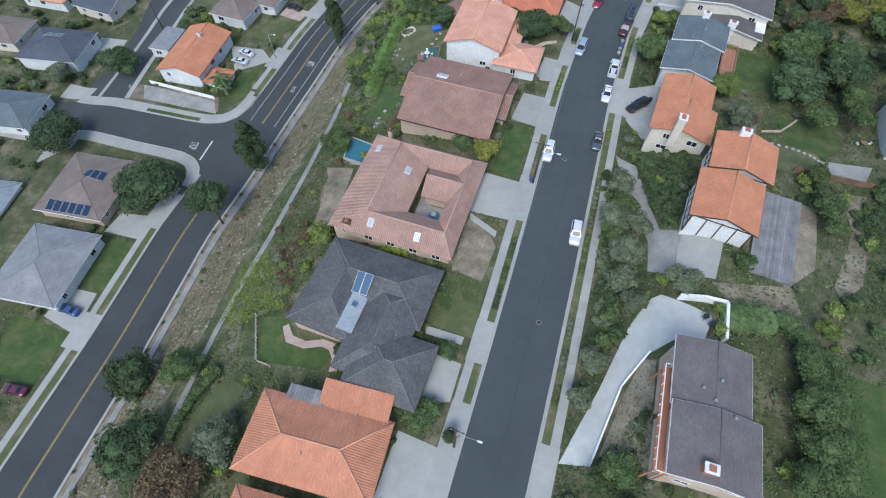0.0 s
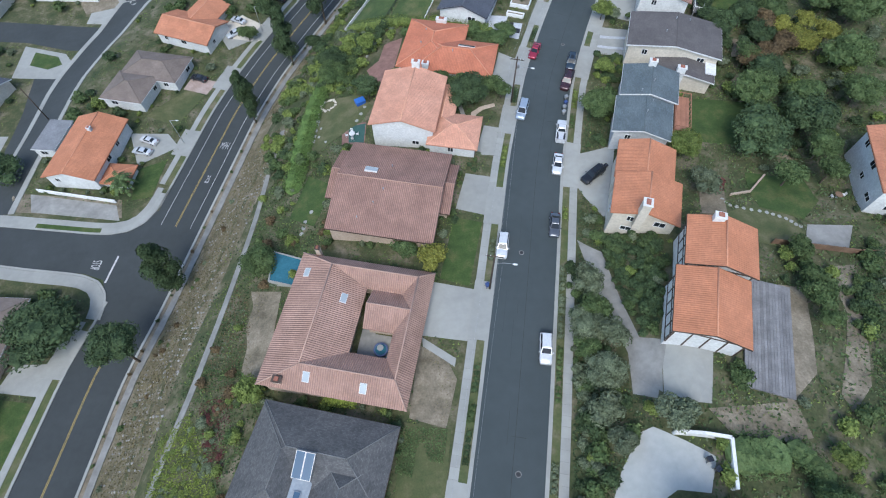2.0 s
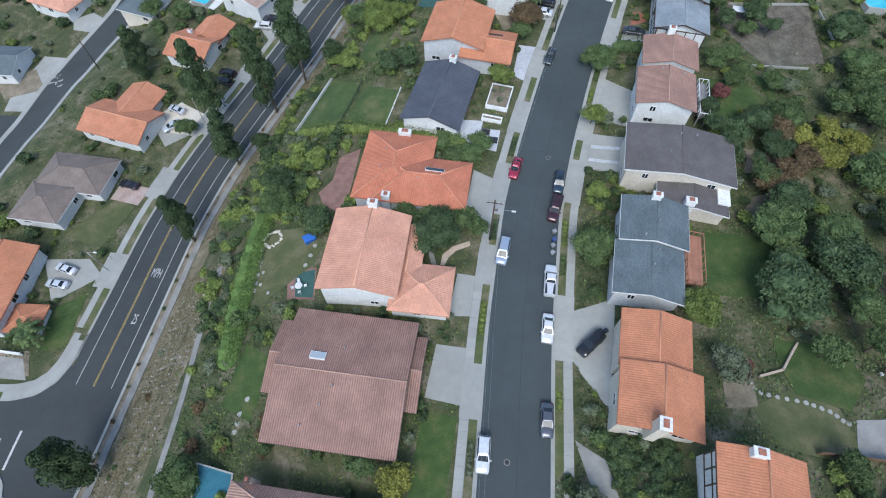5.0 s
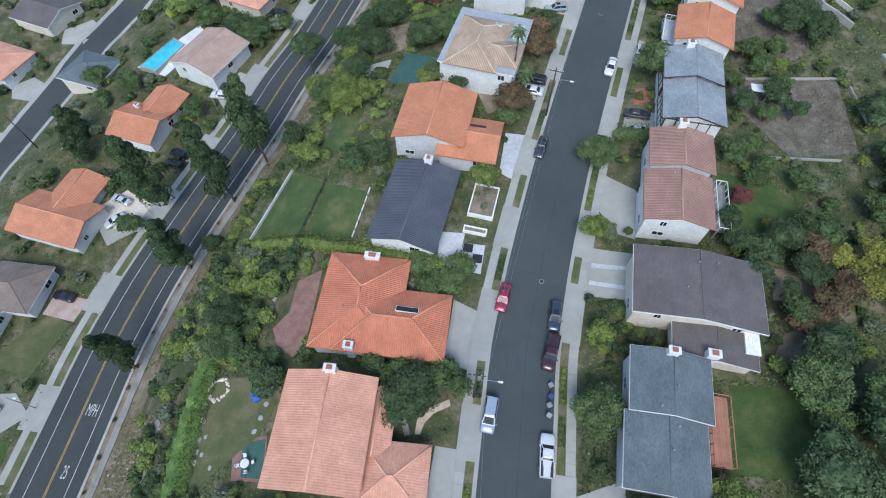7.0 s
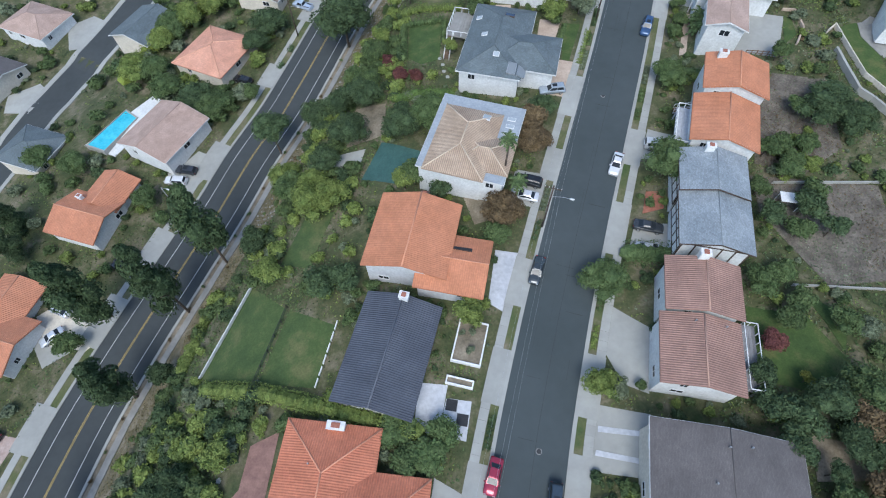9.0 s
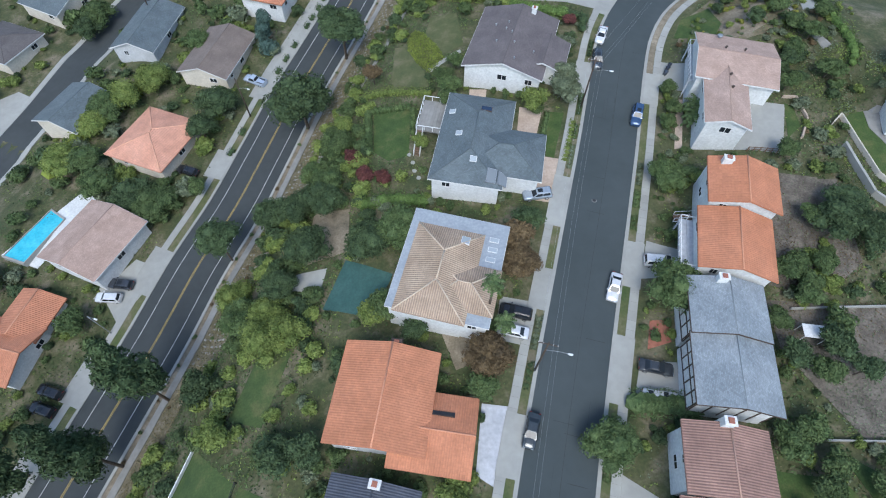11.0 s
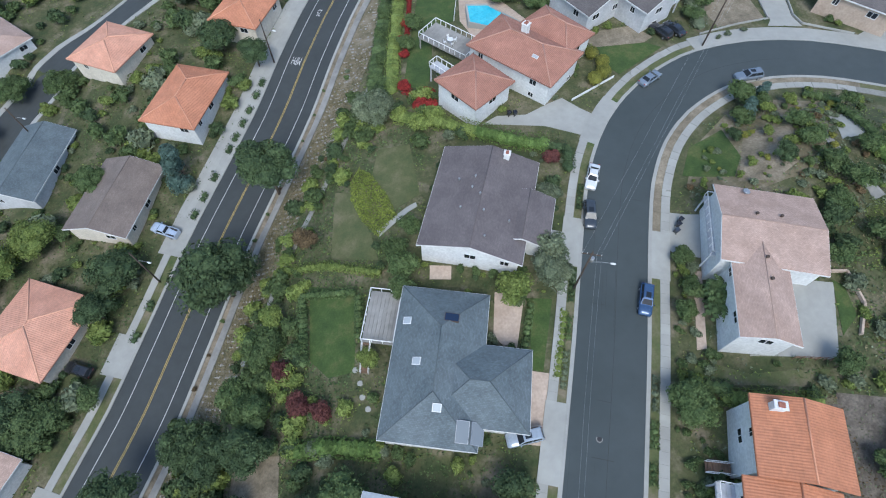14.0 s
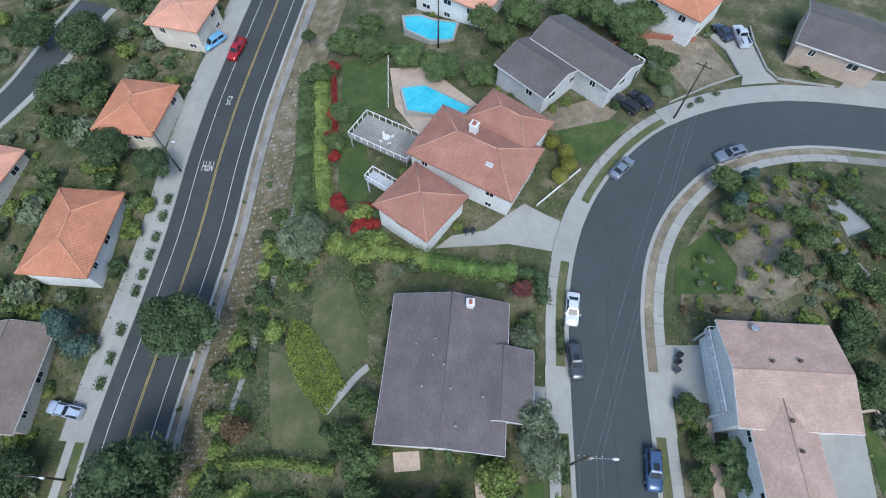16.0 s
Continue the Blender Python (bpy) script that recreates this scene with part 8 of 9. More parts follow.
car(53.6, 130.8, -123, "sedan", (0.05, 0.06, 0.065), "dark car parked at the kerb")
car(73.0, 146.4, -126, "sedan", (0.78, 0.78, 0.78), "white saloon parked at the kerb")
car(73.2, 133.6, -30, "sedan", (0.05, 0.055, 0.06), "dark grey car on the driveway")
car(71.8, 129.8, -26, "sedan", (0.5, 0.52, 0.54), "silver car on the driveway")
car(81.6, 148.1, -25, "van", (0.7, 0.7, 0.7), "white van on the driveway")
car(91.5, 175.9, -125, "suv", (0.05, 0.1, 0.2), "blue car parked at the kerb")
car(68.0, 165.3, 172, "suv", (0.35, 0.4, 0.45), "blue-grey car on the driveway")
car(57.4, 147.0, 149, "suv", (0.02, 0.02, 0.022), "black car on the driveway")
car(56.0, 144.4, 150, "sedan", (0.75, 0.75, 0.75), "white car on the driveway")
car(94.1, 196.9, -127, "sedan", (0.78, 0.78, 0.78), "white saloon parked at the kerb")
car(90.5, 190.9, -115, "suv", (0.06, 0.07, 0.08), "dark grey estate car at the kerb")
car(113.8, 212.2, 18, "sedan", (0.22, 0.26, 0.31), "slate-blue saloon parked on the bend")
car(130.0, 206.2, 170, "suv", (0.2, 0.24, 0.29), "blue-grey estate car parked on the bend")
car(122.2, 222.2, 105, "suv", (0.03, 0.03, 0.035), "black car with a pale roof panel")
car(125.1, 222.0, 102, "sedan", (0.03, 0.035, 0.045), "dark car on the driveway")
car(148.7, 228.0, 81, "sedan", (0.04, 0.06, 0.1), "dark blue saloon on the driveway")
car(150.7, 225.6, 64, "pickup", (0.6, 0.64, 0.7), "pale blue pickup truck on the driveway")
car(69.7, 275.6, -134, "pickup", (0.42, 0.02, 0.03), "red pickup truck at the roadside")
car(66.3, 279.7, -160, "van", (0.2, 0.48, 0.75), "light blue car on the pavement")
car(23.7, 222.7, 139, "pickup", (0.5, 0.58, 0.68), "pale blue pickup truck on the driveway")
car(-52.6, 113.1, 148, "sedan", (0.75, 0.75, 0.75), "white saloon on the driveway")
car(-53.8, 109.8, 159, "sedan", (0.65, 0.68, 0.7), "silver saloon on the driveway")
car(-41.9, 132.8, 152, "sedan", (0.03, 0.03, 0.035), "black saloon on the brick drive")
car(-73.5, 35.6, 160, "sedan", (0.06, 0.12, 0.28), "blue saloon on the driveway")
car(-77.3, 19.7, 168, "sedan", (0.14, 0.03, 0.06), "dark maroon car on the driveway")
car(-32.0, 153.7, 144, "sedan", (0.6, 0.62, 0.64), "silver saloon on the forecourt")
car(-33.0, 148.6, -153, "sedan", (0.6, 0.64, 0.68), "silver car on the forecourt")
car(-9.3, 177.6, 161, "suv", (0.78, 0.78, 0.78), "white car on the driveway")
car(-20.3, 160.2, 146, "suv", (0.02, 0.02, 0.022), "black car under the pines")
car(-19.2, 162.9, 147, "suv", (0.02, 0.02, 0.022), "black car under the pines")
car(-7.0, 179.7, 156, "suv", (0.05, 0.055, 0.065), "dark grey car on the driveway")
car(6.9, 202.0, 144, "suv", (0.03, 0.03, 0.033), "black car on the driveway")


# ---- hedges ----
def hedge(pts, w, h, leaf, label="clipped green hedge with a leafy, uneven face", dens=17):
    rng = np.random.default_rng(int(abs(pts[0][0] * 10)) + len(pts))
    chunks = []
    for (xa, ya), (xb, yb) in zip(pts, pts[1:]):
        L = math.hypot(xb - xa, yb - ya)
        n = max(2, int(L / 0.8))
        d = np.array([xb - xa, yb - ya]) / L
        nr = np.array([d[1], -d[0]])
        for k in range(n):
            u = (k + 0.5) / n * L
            x, y = xa + d[0] * u, ya + d[1] * u
            hh = h * rng.uniform(0.85, 1.12)
            chunks.append(blob(rng, np.array([x, y, tz(x, y) + hh * 0.42]), max(w * 0.52, 0.45), hh / max(w, 0.9), 1))
        m = int(L * (2 * h + w) * dens)
        side = rng.uniform(0, 2 * h + w, m)
        u = rng.uniform(-0.2, L + 0.2, m)
        off = np.where(side < h, -w / 2, np.where(side < h + w, side - h - w / 2, w / 2)) * rng.uniform(0.9, 1.12, m)
        zz = np.where(side < h, side, np.where(side < h + w, h, 2 * h + w - side)) * rng.uniform(0.85, 1.1, m)
        X, Y = xa + d[0] * u + nr[0] * off, ya + d[1] * u + nr[1] * off
        P = np.array([(a, b, tz(a, b) + max(c, 0.05)) for a, b, c in zip(X, Y, zz)])
        Nn = np.stack([nr[0] * np.sign(off), nr[1] * np.sign(off), np.full(m, 0.8)], -1)
        chunks.append(cards(P, Nn, 0.15, rng))
    me = mesh_of("hedge", chunks)
    me.materials[0] = M[leaf]
    return tagged(new("hedge", me), label, "hedge")


hedge([(-0.4, 127.1), (9.1, 123.5), (17.4, 119.0), (23.4, 115.8), (31, 112)], 2.4, 2.2, "leaf_light", "loose yellow-green bamboo hedge between two gardens")
hedge([(-0.9, 147.8), (-3.4, 138.4), (-5.9, 132.7)], 2.4, 1.8, "leaf_light", "loose yellow-green hedge beside a white fence")
hedge([(69.6, 222.7), (75.6, 217.2), (80.5, 212.4)], 2.6, 2.0, "leaf_light", "long mixed green and gold hedge")
hedge([(80.5, 212.4), (86.6, 207.1), (90, 205.2)], 2.6, 2.0, "leaf_ivy", "tall clipped green hedge behind the house")
hedge([(89.6, 205.4), (93.0, 203.3), (91.2, 199.4)], 1.8, 1.6, "leaf_dark", "dark clipped hedge round a front garden")
hedge([(-40.0, 4.5), (-39.8, 9.8), (-37.6, 14.4), (-34.4, 18.3)], 1.8, 1.5, "leaf_mid", "curving dark green clipped hedge above the road")
hedge([(39.3, 174.6), (44.7, 173.0), (50.3, 170.3)], 2.4, 1.6, "leaf_ivy", "bright green shrub row below a terrace")
hedge([(133.6, 184.6), (132.2, 177.1), (129.1, 171.1)], 1.7, 1.3, "leaf_ivy", "clipped green boundary hedge on a slope")
hedge([(-21.6, 210.4), (-12.3, 221.4), (-1.3, 229.1)], 3.6, 2.8, "leaf_lime", "tall yellow-green bamboo hedge bank", 14)
hedge([(-9.4, 37.6), (-4.9, 36.4)], 1.5, 1.3, "leaf_lime", "yellow-green clipped shrub row between two houses")
hedge([(45.4, 195.8), (43.3, 185.3)], 1.4, 1.6, "leaf_mid")
hedge([(53.8, 192.1), (51.9, 185.5)], 1.2, 1.5, "leaf_mid")
hedge([(45.4, 196.4), (53.5, 192.8)], 1.2, 1.4, "leaf_mid")
hedge([(67.8, 130.2), (75.5, 127.2)], 3.4, 2.2, "leaf_mid", "big square-cut green hedge block")
hedge([(40.7, 20.4), (45.4, 19.7)], 5.0, 1.8, "leaf_mid", "broad dense green hedge block")
hedge([(47.7, 20.3), (49.6, 17.0), (48.3, 12)], 3.0, 1.8, "leaf_mid", "broad dense green hedge block")
hedge([(50.5, 13), (47.5, 4), (44.5, -6)], 4.6, 3.4, "leaf_mid", "tall thick evergreen hedge screen")
hedge([(-14.4, 80), (-13.4, 86), (-12.2, 93), (-10.6, 99.5), (-8.6, 106), (-6, 112)], 4.2, 1.1, "leaf_ivy", "bright green ivy bank like a low hedge", 26)
hedge([(42.7, 203.1), (51.1, 199.0), (57.8, 193.9)], 1.3, 1.5, "leaf_light", "arched green hedge over a garden wall")
# strips of clipped plants between kerb and footpath, broken by the driveways
_rng = np.random.default_rng(31)
for east in (False, True):
    s = 30.0
    while s < (s_of(CR, 92, 186) if east else s_of(CR, 95, 200)):
        L = _rng.uniform(2.4, 5.2)
        clear = all(not (cr and e == east and s + L > a - 0.4 and s < b + 0.4) for cr, e, a, b in CROSSINGS)
        if clear and _rng.random() < 0.88:
            o = (1 if east else -1) * (ROAD_R + 1.15)
            q, r = along(CR, s, o), along(CR, s + L, o)
            leaf = ("leaf_mid", "leaf_dark", "leaf_mid", "leaf_light", "leaf_olive")[int(_rng.integers(0, 5))]
            hedge([q[:2], r[:2]], _rng.uniform(0.7, 1.05), _rng.uniform(0.3, 0.65), leaf, "low clipped hedge strip beside the kerb", 34)
        s += L + _rng.uniform(0.4, 2.6)
for x, y in ((46.5, 249.1), (45.1, 246.0), (43.0, 243.2), (40.8, 240.7), (38.0, 238.5), (35.9, 236.5), (33.1, 230.6), (30.8, 226.7), (28.6, 223.5), (19.2, 208), (16.4, 203)):
    q = along(CL, s_of(CL, x, y), -ROAD_L - 1.35)
    r = along(CL, s_of(CL, x, y) + 1.7, -ROAD_L - 1.35)
    hedge([q[:2], r[:2]], 1.25, 0.9, "leaf_dark", "dark clipped box-shaped hedge on the pavement", 18)
hedge([(137.2, 193.4), (134.2, 183.5)], 1.5, 1.4, "leaf_mid")
hedge([(135.8, 199.2), (139.3, 195.0)], 1.5, 1.4, "leaf_mid")
hedge([(93.5, 160.7), (103.2, 155.8)], 2.2, 1.2, "leaf_light", "loose light green hedge across a slope")
hedge([(90.1, 164.0), (94.7, 161.2)], 2.2, 1.2, "leaf_mid")
hedge([(76.2, 181.2), (72.4, 175.0)], 1.0, 1.1, "leaf_mid")
hedge([(80.3, 178.6), (75.2, 170.6)], 1.1, 0.35, "leaf_light", "low light green planting beside the kerb", 20)
hedge([(84.5, 260), (79.9, 247.5), (76.1, 238)], 0.9, 0.8, "leaf_red", "crimson flowering bougainvillea hedge", 20)
hedge([(73.1, 229), (74.3, 224.4), (77.0, 222.0)], 1.5, 0.7, "leaf_red", "crimson flowering bougainvillea hedge", 20)
hedge([(82.5, 261), (77.7, 248.5), (73.9, 239), (71.0, 230)], 3.0, 1.4, "leaf_light", "long light green shrub hedge on the bank", 12)
hedge([(79.5, 262), (74.9, 249.8), (71.2, 240.5), (67.5, 231)], 3.4, 1.1, "leaf_mid", "long green shrub hedge on the bank", 12)
plant("red", "83.9,258.2,1.6,0.9 79.6,247.5,1.5,0.9 75.8,237.8,1.3,0.8 73.1,229,1.7,0.9 74.5,223,2,0.9 76.2,225.5,1.6,0.7 77.5,243,1.2,0.8")
plant("mid", "88,262,3,2 94,263,3,2 99,247,2.4,1.5 104,240,2.4,1.5 108,238.5,2,1.4 112,245,3,2.5 118,250,3.4,3 126,246,3.4,3 72,240,2,1 74,248,2,1 77,255,2,1 70,233,2,1 66,226,2,1.2 131,232,2.6,1.5 133,229,2.2,1.2")

# ---- fences, walls, rails ----
def board_fence(pts, h, material, label, post=2.4, slats=True, thick=0.05):
    e = thing("fence", pts[0][0], pts[0][1], 0, 0, label, "fence")
    e.matrix_basis = pose(0, 0, 0)
    for (xa, ya), (xb, yb) in zip(pts, pts[1:]):
        L = math.hypot(xb - xa, yb - ya)
        n = max(1, int(round(L / post)))
        for k in range(n + 1):
            x, y = xa + (xb - xa) * k / n, ya + (yb - ya) * k / n
            g = tz(x, y)
            part("post", box(bmesh.new(), -0.06, -0.06, -0.4, 0.06, 0.06, h + 0.08, m=pose(x, y, g, 0, 0, 0)), material, e)
            if k < n:
                x2, y2 = xa + (xb - xa) * (k + 1) / n, ya + (yb - ya) * (k + 1) / n
                g2 = tz(x2, y2)
                a, b = Vector((x, y, g)), Vector((x2, y2, g2))
                d = (b - a).normalized()
                s = Vector((d.y, -d.x, 0)).normalized() * thick / 2
                for z0, z1 in ((0.08, h),) if slats else ((h - 0.12, h), (h * 0.5 - 0.05, h * 0.5 + 0.05)):
                    bm = bmesh.new()
                    vs = [bm.verts.new(p + q + Vector((0, 0, z))) for z in (z0, z1) for p, q in ((a, s), (b, s), (b, -s), (a, -s))]
                    for f in ((3, 2, 1, 0), (4, 5, 6, 7), (0, 1, 5, 4), (1, 2, 6, 5), (2, 3, 7, 6), (3, 0, 4, 7)):
                        bm.faces.new([vs[i] for i in f])
                    bmesh.ops.recalc_face_normals(bm, faces=bm.faces)
                    part("panel" if slats else "rail", bm, material, e)
    return e


board_fence([(8.3, 144.5), (-1.6, 129.7)], 0.9, "white_paint", "long white garden fence on a retaining kerb", thick=0.12)
board_fence([(14.1, 136.5), (8.0, 125.5)], 1.1, "black", "thin black metal garden fence", slats=False)
for _u in range(6):
    _a, _b = _u / 6, (_u + 0.72) / 6
    board_fence([(21.9 - 4.8 * _a, 131.2 - 9.7 * _a), (21.9 - 4.8 * _b, 131.2 - 9.7 * _b)], 0.45, "white_paint", "short length of low white garden wall", thick=0.16)
board_fence([(-30.1, 27.2), (-28.2, 18.9), (-25.6, 17.7)], 1.0, "stucco_cream", "pale wooden fence round a lawn", slats=False)
board_fence([(93.2, 253.5), (88.3, 243.0)], 1.2, "white_paint", "white railing beside the pool", slats=False)
board_fence([(95.0, 135.4), (112.2, 130.6)], 0.6, "concrete", "pale concrete retaining wall", thick=0.2)
board_fence([(89.1, 118.7), (102.0, 114.6)], 0.6, "concrete", "pale concrete retaining wall", thick=0.2)
board_fence([(112.5, 131.6), (110.4, 118.8)], 0.6, "concrete", "pale concrete retaining wall", thick=0.2)
board_fence([(120.0, 162.0), (122.4, 163.2), (121.5, 156.7), (120.8, 151.1), (122.2, 145.4)], 1.0, "stucco_cream", "curving pale boundary wall round a lawn", thick=0.2)
board_fence([(119.0, 157.6), (117.5, 148.1), (118.7, 145.7), (119.9, 141.6)], 1.3, "concrete", "pale stone retaining wall below a lawn", thick=0.45)
board_fence([(35.1, 24.4), (40.6, 22.4), (38.6, 17.0)], 1.5, "white_paint", "white rendered garden wall round a yard", thick=0.4)
board_fence([(29.8, 16.9), (25.5, 12.6), (19.9, 2.8)], 0.5, "white_paint", "low white retaining wall beside the drive", thick=0.25)
board_fence([(-76.2, 101.9), (-57.9, 95.6)], 1.0, "white_paint", "long low white front wall", thick=0.3)
board_fence([(115.5, 169.8), (117.6, 169.0), (116.8, 164.4), (113.6, 161.1)], 0.6, "stucco_tan", "curved low tan garden wall", thick=0.3)
board_fence([(120, 236), (136, 234), (143, 229)], 1.0, "brick_red", "low brick front wall", thick=0.4)
board_fence([(60, 78), (57, 71)], 1.0, "wood_red", "red-brown wooden deck railing", slats=False)
board_fence([(60.9, 59.7), (64.7, 59.9), (69.3, 63.2)], 0.5, "stucco_tan", "low tan stone garden wall", thick=0.3)
board_fence([(98.8, 212.9), (108.2, 215.2)], 0.5, "stucco_white", "low white retaining wall below round shrubs", thick=0.15)
board_fence([(146.2, 229.2), (146.3, 224.4), (144.1, 218.5), (137.6, 219.2), (129.2, 219.4)], 0.35, "concrete", "low white kerb wall round a front yard", thick=0.25)
board_fence([(154.6, 227.1), (152.2, 223.6), (149.2, 217.6), (149.1, 214.9), (156.0, 208.9)], 0.4, "concrete", "low pale wall beside the drive", thick=0.25)
board_fence([(62, 49), (74, 45), (88, 42)], 1.4, "wood_brown", "dark wooden boundary fence")


def deck(name, cx, cy, yaw, lx, ly, z, material, label, rail="", boards=0.3):
    """A timber deck on posts, board by board, with an optional rail."""
    e = thing(name, cx, cy, tz(cx, cy), yaw, label, "deck")
    zz = z - tz(cx, cy)
    n = int(lx / boards)
    me = None
    for k in range(n):
        x = -lx / 2 + (k + 0.5) * lx / n
        if me is None:
            ob = part("board", boxes((-lx / n / 2 + 0.012, -ly / 2, -0.1, lx / n / 2 - 0.012, ly / 2, 0)), material, e)
            me = ob.data
            ob.location = (x, 0, zz)
        else:
            share("board", me, e, pose(x, 0, zz))
    part("frame", boxes((-lx / 2, -ly / 2, zz - 0.35, lx / 2, ly / 2, zz - 0.105)), material, e)
    for sx in (-1, 1):
        for sy in (-1, 1):
            part("leg", boxes((sx * (lx / 2 - 0.2) - 0.1, sy * (ly / 2 - 0.2) - 0.1, -4, sx * (lx / 2 - 0.2) + 0.1, sy * (ly / 2 - 0.2) + 0.1, zz - 0.355)), material, e)
    if rail:
        for x0, y0, x1, y1 in ((-lx / 2, -ly / 2, lx / 2, -ly / 2), (lx / 2, -ly / 2, lx / 2, ly / 2), (-lx / 2, ly / 2, lx / 2, ly / 2), (-lx / 2, -ly / 2, -lx / 2, ly / 2)):
            part("handrail", boxes((min(x0, x1) - 0.05, min(y0, y1) - 0.05, zz + 0.95, max(x0, x1) + 0.05, max(y0, y1) + 0.05, zz + 1.05)), rail, e)
            m = max(2, int(max(abs(x1 - x0), abs(y1 - y0)) / 1.2))
            for k in range(m + 1):
                x, y = x0 + (x1 - x0) * k / m, y0 + (y1 - y0) * k / m
                part("baluster", boxes((x - 0.05, y - 0.05, zz, x + 0.05, y + 0.05, zz + 0.945)), rail, e)
    return e


deck("timber_deck", 52.2, 34.2, -26, 6.2, 16.5, tz(52, 35) + 0.7, "wood_deck", "long weathered grey timber deck beside the house", boards=0.4)
deck("pool_deck", 84.6, 235.5, -57, 11, 5.5, tz(85, 235.5) + 1.6, "concrete_old", "grey raised pool deck with white railing", "white_paint", 0.5)
deck("balcony", 80.2, 226.3, -62, 6.0, 2.0, tz(82, 226) + 2.6, "flat_grey", "white-railed balcony on the corner of the house", "white_paint", 0.5)
deck("balcony", 104.2, 181.2, -31, 2.2, 10.2, 18.6, "flat_grey", "long white-framed balcony along the house front", "white_paint", 0.5)
deck("roof_deck", 55.9, 186.4, -27, 4.4, 7.6, tz(56, 186) + 2.6, "concrete_old", "grey terrace deck with white railing", "white_paint", 0.5)
deck("timber_deck", 60.0, 78.6, -24, 2.6, 9.0, tz(60, 78) + 2.0, "wood_red", "narrow orange-brown timber deck", "wood_red", 0.3)
deck("balcony", 76.6, 110.0, -25, 1.8, 9.5, 11.8, "wood_deck", "narrow cluttered balcony with a white rail", "white_paint", 0.4)
deck("balcony", 27.2, 6.5, -19, 1.7, 13, 16.6, "tile_orange", "orange-floored balcony with white posts", "white_paint", 0.5)
deck("balcony", 84.6, 148.5, -31, 2.2, 8.8, 15.2, "flat_grey", "white-posted balcony along the house front", "white_paint", 0.5)
deck("balcony", 123.6, 226.4, -74, 2.0, 9.5, tz(123, 227) + 2.8, "flat_grey", "white-railed balcony along the grey house", "white_paint", 0.5)
deck("pergola_roof", -18.4, 11.6, -15, 5.6, 3.0, 8.4, "wood_deck", "grey slatted timber pergola", "", 0.45)
deck("pergola_roof", 69.8, 88.9, -24.6, 2.0, 5.2, 12.0, "white_paint", "white slatted patio pergola", "", 0.5)


def stair(x, y, yaw, top, n, width, label):
    """An open flight running down along its own x axis, with a sloping rail on either side."""
    g = tz(x, y)
    e = thing("stair", x, y, g, yaw, label, "stair")
    rise = (top - g) / n
    me = None
    for k in range(n):
        m = pose(0.28 * (n - k - 0.5), 0, rise * (k + 1))
        if me is None:
            ob = part("tread", boxes((-0.15, -width / 2, -0.06, 0.15, width / 2, 0)), "wood_brown", e)
            me, ob.matrix_basis = ob.data, m
        else:
            share("tread", me, e, m)
    for sy in (-1, 1):
        v = sy * (width / 2 + 0.05)
        part("stringer", tube(bmesh.new(), (0.28 * n, v, 0), (0, v, top - g), 0.07, 0.07, 6), "white_paint", e)
        part("handrail", tube(bmesh.new(), (0.28 * n, v, 0.95), (0, v, top - g + 0.95), 0.045, 0.045, 6), "white_paint", e)
        for x0, z0 in ((0.28 * n, 0.0), (0.0, top - g)):
            part("post", tube(bmesh.new(), (x0, v, z0), (x0, v, z0 + 1.0), 0.05, 0.05, 6), "white_paint", e)
    return e


stair(89.2, 153.2, 149, 13.6, 9, 1.2, "brown wooden outside stair with white handrails")
stair(52.8, 183.6, 243, tz(56, 186) + 2.5, 12, 1.0, "steep grey outside stair beside a deck")

board_fence([(103.6, 161.6), (108.8, 159.3)], 1.1, "wood_brown", "weathered brown terrace railing", post=0.9, slats=False)

# ---- pools ----
def pool(pts, rim, label, water="water"):
    e = thing("swimming_pool", sum(p[0] for p in pts) / len(pts), sum(p[1] for p in pts) / len(pts), 0, 0, label, "pool")
    cx, cy = e.location.x, e.location.y
    z = max(tz(x, y) for x, y in pts) + 0.18
    e.location.z = z
    bm = bmesh.new()
    inner = [(x - cx, y - cy) for x, y in pts]
    outer = []
    for x, y in inner:
        d = math.hypot(x, y)
        outer.append((x * (1 + rim / d), y * (1 + rim / d)))
    n = len(pts)
    a, b, c = ([bm.verts.new((x, y, zz)) for x, y in q] for q, zz in ((outer, 0.06), (inner, 0.06), (inner, -0.3)))
    o = [bm.verts.new((x, y, -1.5)) for x, y in outer]
    for k in range(n):
        j = (k + 1) % n
        bm.faces.new((a[k], a[j], b[j], b[k]))
        bm.faces.new((b[k], b[j], c[j], c[k]))
        bm.faces.new((o[k], o[j], a[j], a[k]))
    bmesh.ops.recalc_face_normals(bm, faces=bm.faces)
    part("coping", bm, "concrete", e, "pale stone coping")
    bm = bmesh.new()
    bm.faces.new([bm.verts.new((x, y, -0.12)) for x, y in inner])
    bmesh.ops.recalc_face_normals(bm, faces=bm.faces)
    for f in bm.faces:
        if f.normal.z < 0:
            f.normal_flip()
    part("water", bm, water, e, "clear turquoise pool water" if water == "water" else "")


